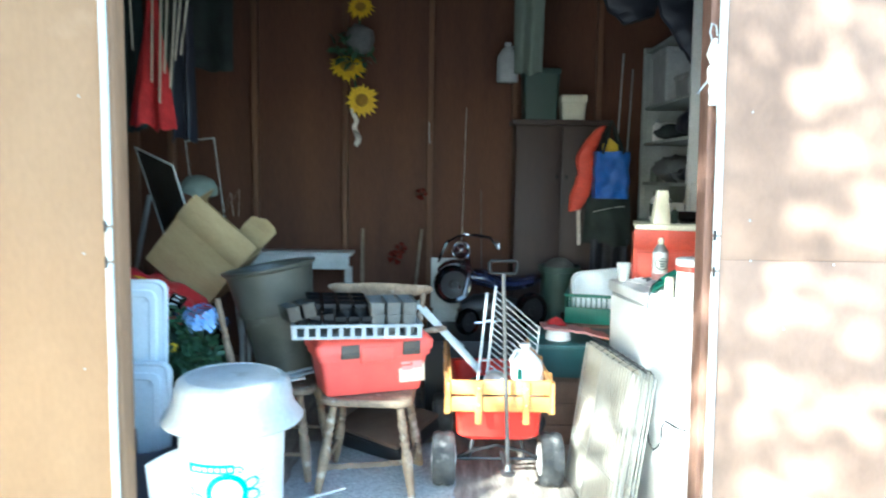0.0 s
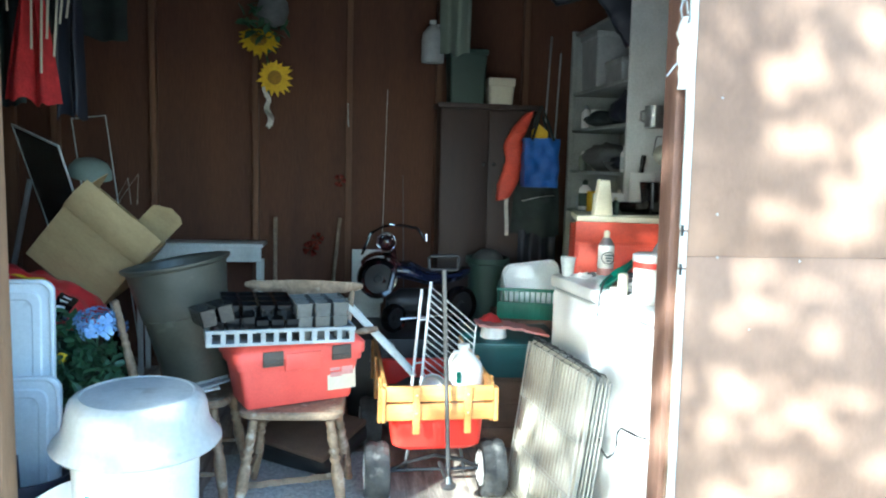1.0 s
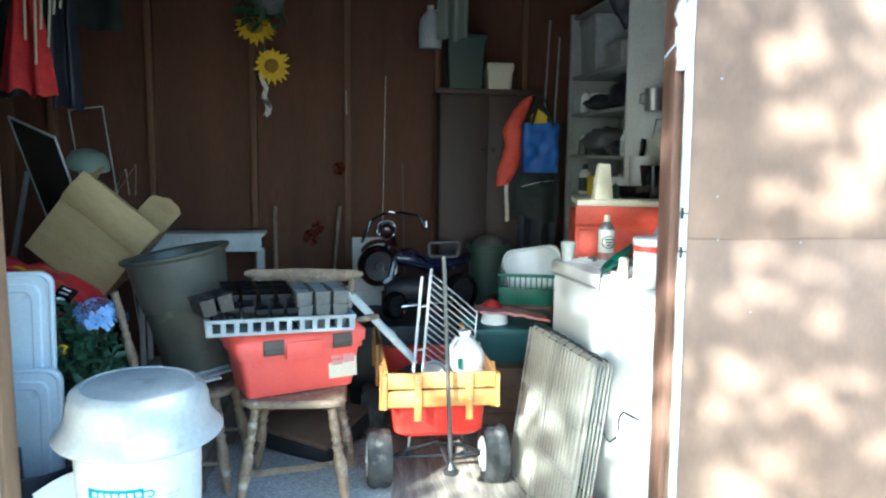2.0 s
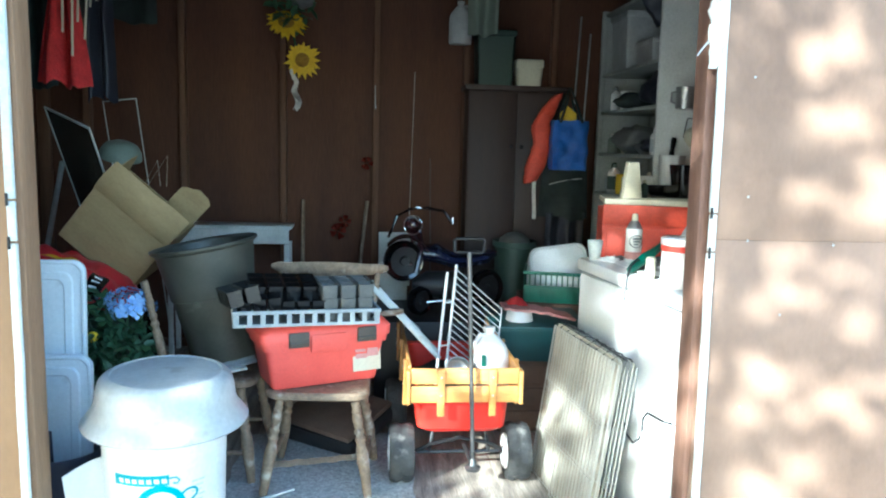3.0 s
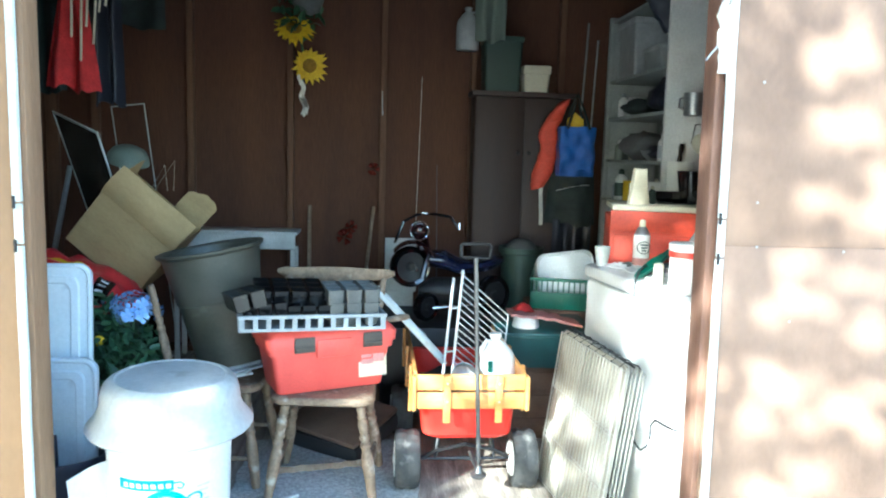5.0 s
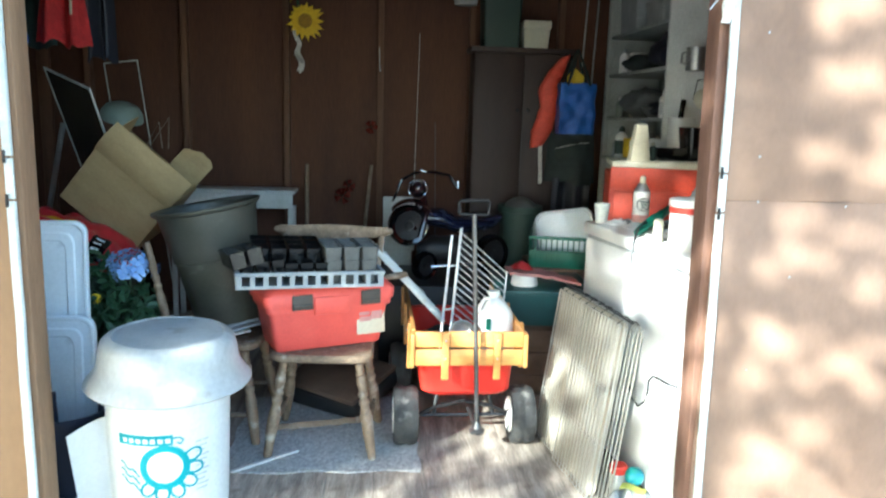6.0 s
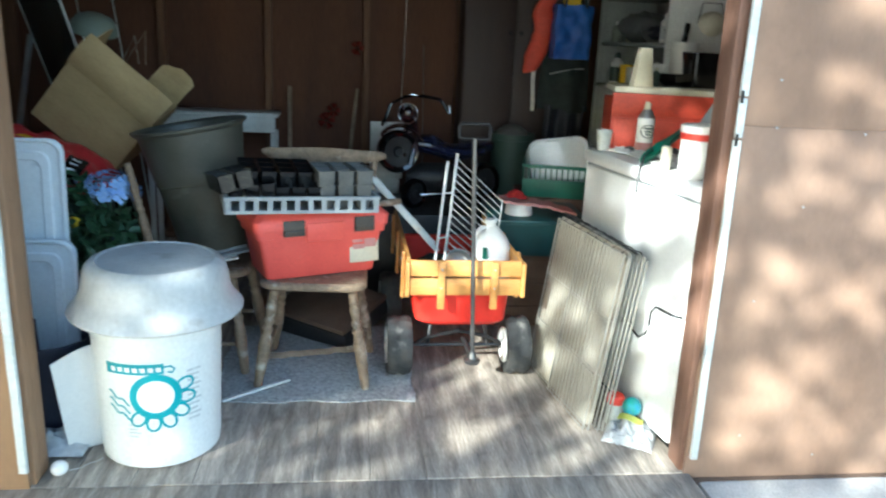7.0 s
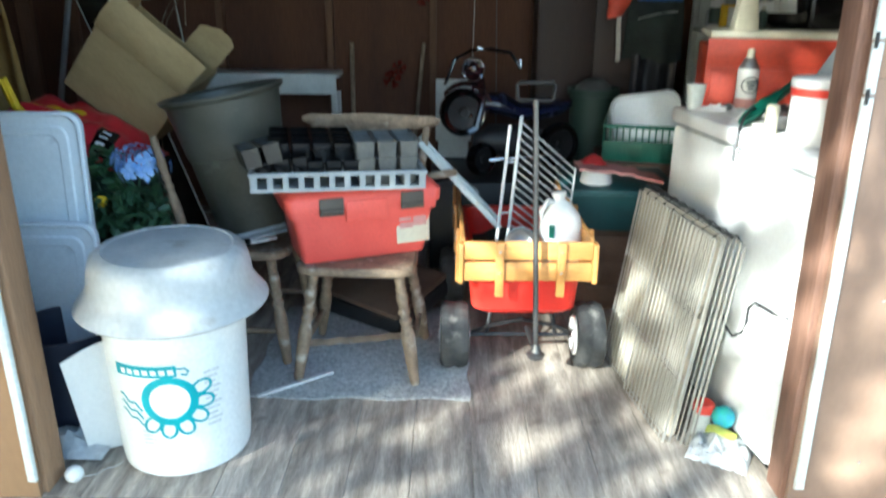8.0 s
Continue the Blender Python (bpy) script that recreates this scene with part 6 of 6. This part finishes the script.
# ---- in the wagon ----
def wire_rack():
    t = thing("wire_shelf", "white coated wire shelf standing in the wagon", "wire shelf", pose(0.285, 3.62, 0.30, 0, 0, 0))
    def at(u, v):
        # u across the slanting rack, v up the posts
        return Vector((-0.065 + 0.24 * u + 0.045 * v, 0.12 * u - 0.02 + 0.05 * v, 0.06 + 0.535 * v - 0.215 * u))
    g = B()
    rod(g, at(0, 0), at(0, 1.02), 0.0065, 8)
    part("post", g, M_WIRE, t)
    g = B()
    rod(g, at(0, 0) + Vector((-0.045, -0.02, 0.0)), at(0, 0.98) + Vector((-0.042, -0.02, -0.01)), 0.0065, 8)
    part("post", g, M_WIRE, t)
    for v in (0.05, 0.33, 0.70):
        g = B()
        rod(g, at(0, v), at(0, v) + Vector((-0.045, -0.02, 0)), 0.004, 6)
        part("rung", g, M_WIRE, t)
    g = B()
    rod(g, at(1, 0.40), at(1, 1.0), 0.004, 6)
    part("side_wire", g, M_WIRE, t)
    for k in range(17):
        v = 0.07 + 0.057 * k
        g = B()
        rod(g, at(0, v), at(min(1.0, (v - 0.02) / 0.40), v), 0.0026, 5)
        part("cross_wire", g, M_WIRE, t)


wire_rack()
t = jug("bleach_jug", pose(0.425, 3.47, 0.362, 4, 4, 200), 0.083, 0.295, M_PAPER, "white plastic jug with a green label in the wagon")
g = B()
grid_sheet(g, 4, 3, lambda a, b: (0.42 - 0.062 + 0.02 * a, 3.405 - 0.004 * a, 0.50 + 0.05 * b), 0.001)
lab = part("label_patch", g, M_GREENP, t)
lab.matrix_parent_inverse = t.matrix_basis.inverted()
t = thing("gravel_sack", "sacks of clutter filling the wagon tray", "sack", pose(0.27, 3.72, 0.27))
g = B()
grid_sheet(g, 16, 24, lambda a, b: ((a - 0.5) * 0.33, (b - 0.5) * 0.74, 0.02 + 0.09 * math.sin(3.1 * a) ** 0.5 * math.sin(3.1 * b) ** 0.5 + 0.02 * noise.noise((a * 5, b * 9, 2))), 0.006)
part("sack_top", g, M_DKCLOTH, t)
t = thing("steel_ladle", "small steel pan standing in the wagon", "pan", pose(0.245, 3.40, 0.475, 62, 0, 12))
g = B()
lathe(g, [(0, 0), (0.035, 0.002), (0.055, 0.02), (0.06, 0.045), (0.057, 0.045), (0.05, 0.02), (0.03, 0.006), (0, 0.005)], 28)
part("bowl", g, M_STEEL, t)
g = B()
wire(g, [(-0.05, 0, 0.03), (-0.075, 0, 0.02), (-0.085, 0, -0.02), (-0.08, 0, -0.05)], 0.006, 6)
part("handle", g, M_PAPER, t)
t = thing("metal_track", "grey metal shelf bracket leaning on the wagon", "bracket", pose(0.03, 3.62, 0.64, 0, 47, 2))
g = B()
box(g, 0.46, 0.125, 0.008, pose(0, 0.03, 0), 0.002)
for y in (-0.033, 0.093):
    box(g, 0.46, 0.006, 0.022, pose(0, y, 0.008), 0.002)
part("channel", g, M_TRIM, t)
g = B()
for x in (-0.18, 0.16):
    box(g, 0.03, 0.012, 0.006, pose(x, 0.02, 0.006), 0.002)
part("slots", g, M_BLACKM, t)
t = thing("metal_track", "second grey metal track lying behind the tray", "bracket", pose(-0.02, 3.86, 0.66, 0, 40, 8))
g = B()
box(g, 0.36, 0.05, 0.012, pose(0, 0, 0), 0.003)
part("channel", g, M_GREYP, t)
t = thing("hand_tool", "brown wooden hand tool beside the toolbox", "tool", pose(-0.03, 3.56, 0.70, 0, 82, 10))
g = B()
lathe(g, [(0, -0.06), (0.012, -0.058), (0.016, 0), (0.013, 0.05), (0, 0.055)], 12)
part("grip", g, M_OAK, t)

# ---- on the chair seat by the pot ----
for k, (x, y, z, rz, ln, mt, lab) in enumerate(((-0.93, 3.42, 0.470, 28, 0.20, M_GREYP, "grey plastic strip on the chair seat"), (-0.76, 3.40, 0.474, 20, 0.24, M_TRIM, "pale metal strip on the chair seat"),
                                                (-0.70, 3.44, 0.495, 30, 0.20, M_GREYP, "grey plastic strip on the chair seat"), (-0.84, 3.395, 0.466, -12, 0.22, M_BLACKP, "black plastic strip on the chair seat"))):
    t = thing("loose_strip", lab, "strip", pose(x, y, z, 6, -6, rz), "loose strips on the chair")
    g = B()
    box(g, ln, 0.042, 0.010, None, 0.003)
    box(g, ln, 0.006, 0.024, pose(0, 0.013, 0.004), 0.002)
    part("strip_body", g, mt, t)

# ---- on the freezer ----
t = thing("spray_can", "spray can with white, green and red label on the freezer", "spray can", pose(1.01, 3.42, 0.966))
for name, prof, mt, lab in (("body", [(0, 0), (0.033, 0), (0.035, 0.004), (0.035, 0.140), (0.033, 0.146), (0.030, 0.150)], M_PAPER, ""),
                            ("shoulder", [(0.034, 0.146), (0.031, 0.152), (0.018, 0.176), (0.012, 0.180), (0, 0.180)], M_STEEL, "grey metal shoulder"),
                            ("cap", [(0, 0.180), (0.013, 0.180), (0.013, 0.203), (0.009, 0.210), (0, 0.210)], M_CREAM, "cream spray cap"),
                            ("label_band", [(0.0352, 0.006), (0.0358, 0.008), (0.0358, 0.044), (0.0352, 0.046)], M_PINK, "pale red label band")):
    g = B()
    lathe(g, prof, 28)
    part(name, g, mt, t, lab)
g = B()
wire(g, [(0.0362 * math.sin(0.85 * math.cos(a)), -0.0362 * math.cos(0.85 * math.cos(a)), 0.092 + 0.026 * math.sin(a)) for a in [2 * math.pi * k / 24 for k in range(24)]], 0.002, 5, True)
part("label_ring", g, M_DKGREEN, t)
g = B()
for k in range(3):
    box(g, 0.036 - 0.008 * k, 0.002, 0.006, pose(0, -0.0362, 0.104 - 0.012 * k), 0)
part("label_bars", g, M_TEALP, t)
t = thing("paint_pail", "small white pail with a red rim band on the freezer", "pail", pose(0.968, 2.835, 0.966))
g = B()
lathe(g, [(0, 0), (0.056, 0), (0.060, 0.004), (0.063, 0.145), (0.060, 0.147)], 36)
part("shell", g, M_PAPER, t)
g = B()
lathe(g, [(0.0635, 0.130), (0.066, 0.131), (0.066, 0.152), (0.0635, 0.153)], 36)
part("red_band", g, M_RED, t, "red band")
g = B()
lathe(g, [(0.055, 0.150), (0.068, 0.153), (0.068, 0.176), (0.060, 0.180), (0, 0.176)], 36)
part("lid", g, M_PAPER, t)
t = thing("grey_scoop", "grey plastic scoop behind the small pail", "scoop", pose(1.08, 3.02, 0.966))
g = B()
loft(g, [[(x, y, 0.0) for x, y in rounded(0.16, 0.09, 0.02)], [(x * 0.95 + 0.02, y, 0.10) for x, y in rounded(0.16, 0.09, 0.02)], [(x * 0.45 + 0.06, y * 0.9, 0.24) for x, y in rounded(0.16, 0.09, 0.02)]])
part("shell", g, M_GREYP, t)
t = thing("hand_trowel", "green plastic hand trowel lying on the freezer", "trowel", pose(0.97, 3.16, 1.015, 0, -28, 25))
g = B()
loft(g, [[(x0, w * math.cos(a), 0.012 * math.sin(a) + (0.012 * math.cos(a) ** 2)) for a in [2 * math.pi * k / 12 for k in range(12)]] for x0, w in ((-0.10, 0.008), (-0.06, 0.026), (0.02, 0.032), (0.05, 0.02), (0.08, 0.012), (0.15, 0.014), (0.16, 0.006))])
part("blade_and_grip", g, M_GREENP, t)
for k, (x, y, w, d, rz, mt, lab) in enumerate(((0.99, 3.35, 0.20, 0.26, 20, M_PAPER, "crumpled white paper on the freezer"), (1.03, 3.10, 0.22, 0.16, -15, M_LACE, "crumpled cream paper on the freezer"),
                                              (1.06, 3.43, 0.26, 0.12, 5, M_GREYPOT, "crumpled grey plastic on the freezer"))):
    g = B()
    grid_sheet(g, 14, 12, lambda a, b: ((a - 0.5) * w, (b - 0.5) * d, 0.005 + 0.028 * abs(noise.noise((a * 5, b * 5, k + 1))) + 0.008 * noise.noise((a * 13, b * 13, k))), 0.003)
    ob = tagged(part("paper", g, mt), lab, "paper", "papers on the freezer")
    ob.matrix_basis = pose(x, y, 0.966, 0, 0, rz)
t = thing("plastic_cup", "small clear plastic cup on the freezer corner", "cup", pose(0.855, 3.47, 0.966))
g = B()
lathe(g, [(0, 0), (0.024, 0), (0.034, 0.085), (0.031, 0.085), (0.022, 0.006), (0, 0.005)], 20)
part("shell", g, M_TRIM, t)
t = thing("candle", "short cream candle on the freezer", "candle", pose(0.925, 2.99, 0.966))
g = B()
lathe(g, [(0, 0), (0.018, 0), (0.019, 0.08), (0.012, 0.086), (0, 0.084)], 16)
part("stick", g, M_CREAM, t)
g = B()
wire(g, [(0.98, 3.20, 0.985), (0.93, 3.14, 1.02), (0.885, 3.09, 1.0), (0.862, 3.06, 0.96), (0.852, 3.05, 0.90), (0.850, 3.04, 0.87)], 0.005, 6)
tagged(part("cable", g, M_BLACKR), "dark cable hanging over the freezer edge", "cable")
g = B()
wire(g, [(0.905, 2.655, 0.525), (0.885, 2.70, 0.52), (0.875, 2.80, 0.51), (0.872, 2.83, 0.48), (0.868, 2.82, 0.44), (0.862, 2.83, 0.40), (0.858, 2.88, 0.365), (0.858, 2.95, 0.37), (0.862, 2.99, 0.40)], 0.0045, 6)
tagged(part("cable", g, M_BLACKR), "black cable looped beside the freezer", "cable")
# small things on the floor by the door post
t = thing("plastic_jar", "small clear jar with a red lid on the floor", "jar", pose(0.812, 2.905, 0.0))
g = B()
lathe(g, [(0, 0), (0.028, 0), (0.031, 0.09), (0.0, 0.09)], 20)
part("glass", g, M_TRIM, t)
g = B()
lathe(g, [(0, 0.09), (0.034, 0.09), (0.034, 0.115), (0.03, 0.12), (0, 0.12)], 22)
part("lid", g, M_RED, t)
t = thing("toy_ball", "small blue-green printed ball on the floor", "ball", pose(0.862, 2.865, 0.09))
g = B()
lathe(g, [(0, -0.036)] + [(0.036 * math.cos(radians(a)), 0.036 * math.sin(radians(a))) for a in range(-75, 90, 15)] + [(0, 0.036)], 22)
part("sphere", g, M_BALLBLUE, t)
t = thing("plastic_bag", "crumpled clear plastic bag with a yellow label", "bag", pose(0.84, 2.80, 0.0, 0, 0, -30))
g = B()
grid_sheet(g, 26, 22, lambda a, b: ((a - 0.5) * 0.18, (b - 0.5) * 0.16, 0.003 + 0.055 * math.sin(3.14 * a) ** 0.6 * math.sin(3.14 * b) ** 0.6 * (1 + 0.7 * noise.noise((a * 6, b * 6, 5))) + 0.01 * noise.noise((a * 17, b * 17, 5))), 0.003)
part("sack", g, M_BAG, t, "", 25)
g = B()
grid_sheet(g, 8, 4, lambda a, b: (-0.05 + 0.09 * a, -0.02 + 0.045 * b, 0.074 + 0.006 * math.sin(5 * a)), 0.002)
part("label_patch", g, M_LIME, t)


def gloves():
    t = thing("work_gloves", "white work gloves hanging on the door post", "gloves", pose(0.905, 2.562, 1.70))
    g = B()
    for k, (x, z0, z1, w) in enumerate(((0.0, 0.0, 0.13, 0.017), (0.012, 0.06, 0.20, 0.015), (-0.004, 0.12, 0.22, 0.012))):
        rings = []
        for q in range(9):
            b = q / 8
            ww = w * (0.55 + 0.6 * math.sin(3.1 * min(1, b * 0.8 + 0.15))) * (1 + 0.5 * noise.noise((b * 9, k, 0)))
            rings.append([(x + 0.008 * math.sin(5 * b + k) + ww * math.cos(a), -0.012 + 0.012 * math.sin(a), z0 + (z1 - z0) * b) for a in [2 * math.pi * p / 12 for p in range(12)]])
        loft(g, rings)
    part("fabric", g, M_LACE, t)
    g = B()
    wire(g, [(-0.005, -0.012, 0.20), (-0.02, -0.016, 0.24), (-0.015, -0.016, 0.27), (0.0, -0.012, 0.265), (0.008, -0.008, 0.23)], 0.0035, 6)
    part("hook", g, M_STEEL, t)
    g = B()
    wire(g, [(-0.02, -0.02, 0.08), (-0.045, -0.022, 0.05), (-0.055, -0.022, 0.035)], 0.003, 6)
    part("hook", g, M_STEEL, t)


gloves()

# ---- shade tree in the yard, whose gaps make the sun patches ----
def shade_tree():
    t = thing("tree", "leafy tree shading the shed front with gaps of sun", "tree")
    mid = Vector((0.7, 2.6, 1.0)) - SUN_WAY * 5.2
    side = SUN_WAY.cross(Vector((0, 0, 1))).normalized()
    up = side.cross(SUN_WAY).normalized()
    rnd = random.Random(5)
    g = B()
    base = Vector((mid.x - 0.6, mid.y - 0.8, -0.16))
    fork = base + Vector((0.2, 0.1, 2.2))
    wire(g, [base, base.lerp(fork, 0.5) + Vector((0.05, 0, 0)), fork], 0.15, 10)
    for k in range(9):
        a = 2 * math.pi * k / 9
        end = mid - SUN_WAY * 0.4 + side * 2.4 * math.cos(a) + up * 1.7 * math.sin(a)
        wire(g, [fork, fork.lerp(end, 0.5) + Vector((0, 0, 0.25)), end], 0.035, 6)
    part("trunk", g, M_BARK, t)
    pts, faces = [], []
    while len(faces) < LEAVES:
        a, b, c = rnd.uniform(-3.6, 3.6), rnd.uniform(-2.3, 2.3), rnd.uniform(-0.5, 0.5) - 0.6 * (1 - (a / 3.6) ** 2)
        if (a / 3.6) ** 2 + (b / 2.3) ** 2 > 1.0 + 0.25 * noise.noise((a, b, 9.0)):
            continue
        wx = a / side.x
        wz = (b - up.x * wx) / up.z
        n = 0.8 * noise.noise((wx * 2.2, wz * 8.0 - wx * 0.8, 3.3)) + 0.8 * noise.noise((wx * 5.0 + 9, wz * 15.0 - wx * 1.5, 7.1)) + 0.5 * noise.noise((wx * 11.0, wz * 26.0, 1.7))
        if -0.24 < a < 0.03 and -0.08 < b < 0.20:
            thin = -0.40
        elif 0.05 < a < 0.36 and b > 0.10:
            thin = 0.38
        elif a < -1.3:
            thin = 1.4
        elif a < -1.1:
            thin = 0.50
        elif a < -0.3 and b > -0.3:
            thin = 0.62
        elif a < 0.05 and b > -0.3:
            thin = 0.40
        else:
            thin = -0.03 if a < 0.0 else 0.0
        if n < rnd.uniform(-0.10, 0.0) - thin:
            continue
        p = mid + side * a + up * b + SUN_WAY * c
        s = rnd.uniform(0.032, 0.062) * (1.9 if a < -1.2 else 1.0)
        e = Euler((rnd.uniform(0, 6.3), rnd.uniform(0, 6.3), rnd.uniform(0, 6.3))).to_matrix()
        k = len(pts)
        pts += [p + e @ Vector(v) for v in ((-s, 0, 0), (0, -s * 0.45, 0.01), (s, 0, 0), (0, s * 0.45, 0.01))]
        faces.append((k, k + 1, k + 2, k + 3))
    me = bpy.data.meshes.new("crown")
    me.from_pydata(pts, [], faces)
    me.materials.append(M_LEAF)
    crown = new("crown", me)
    crown.parent = t


LEAVES = 52000
shade_tree()

# ---- floor boards ----
floor = setting(span("floor", LEFT, RIGHT, FRONT - 0.002, BACK, -0.05, -0.020, M_ROOF, bevel=0.0), "grey weathered board floor of the shed", "floor")
bm_board = B()
box(bm_board, 0.1843, BACK - FRONT - 0.01, 0.018, None, 0.0018, 1)
board_mesh = bpy.data.meshes.new("board")
bm_board.to_mesh(board_mesh)
bm_board.free()
board_mesh.materials.append(M_FLOOR)
k = 0
while LEFT + 0.1 + 0.1855 * k < RIGHT - 0.08:
    b = new("board", board_mesh)
    b.parent = floor
    b.location = (LEFT + 0.1 + 0.1855 * k, (FRONT + BACK) / 2, -0.0095 + random.uniform(-0.001, 0.0005))
    k += 1
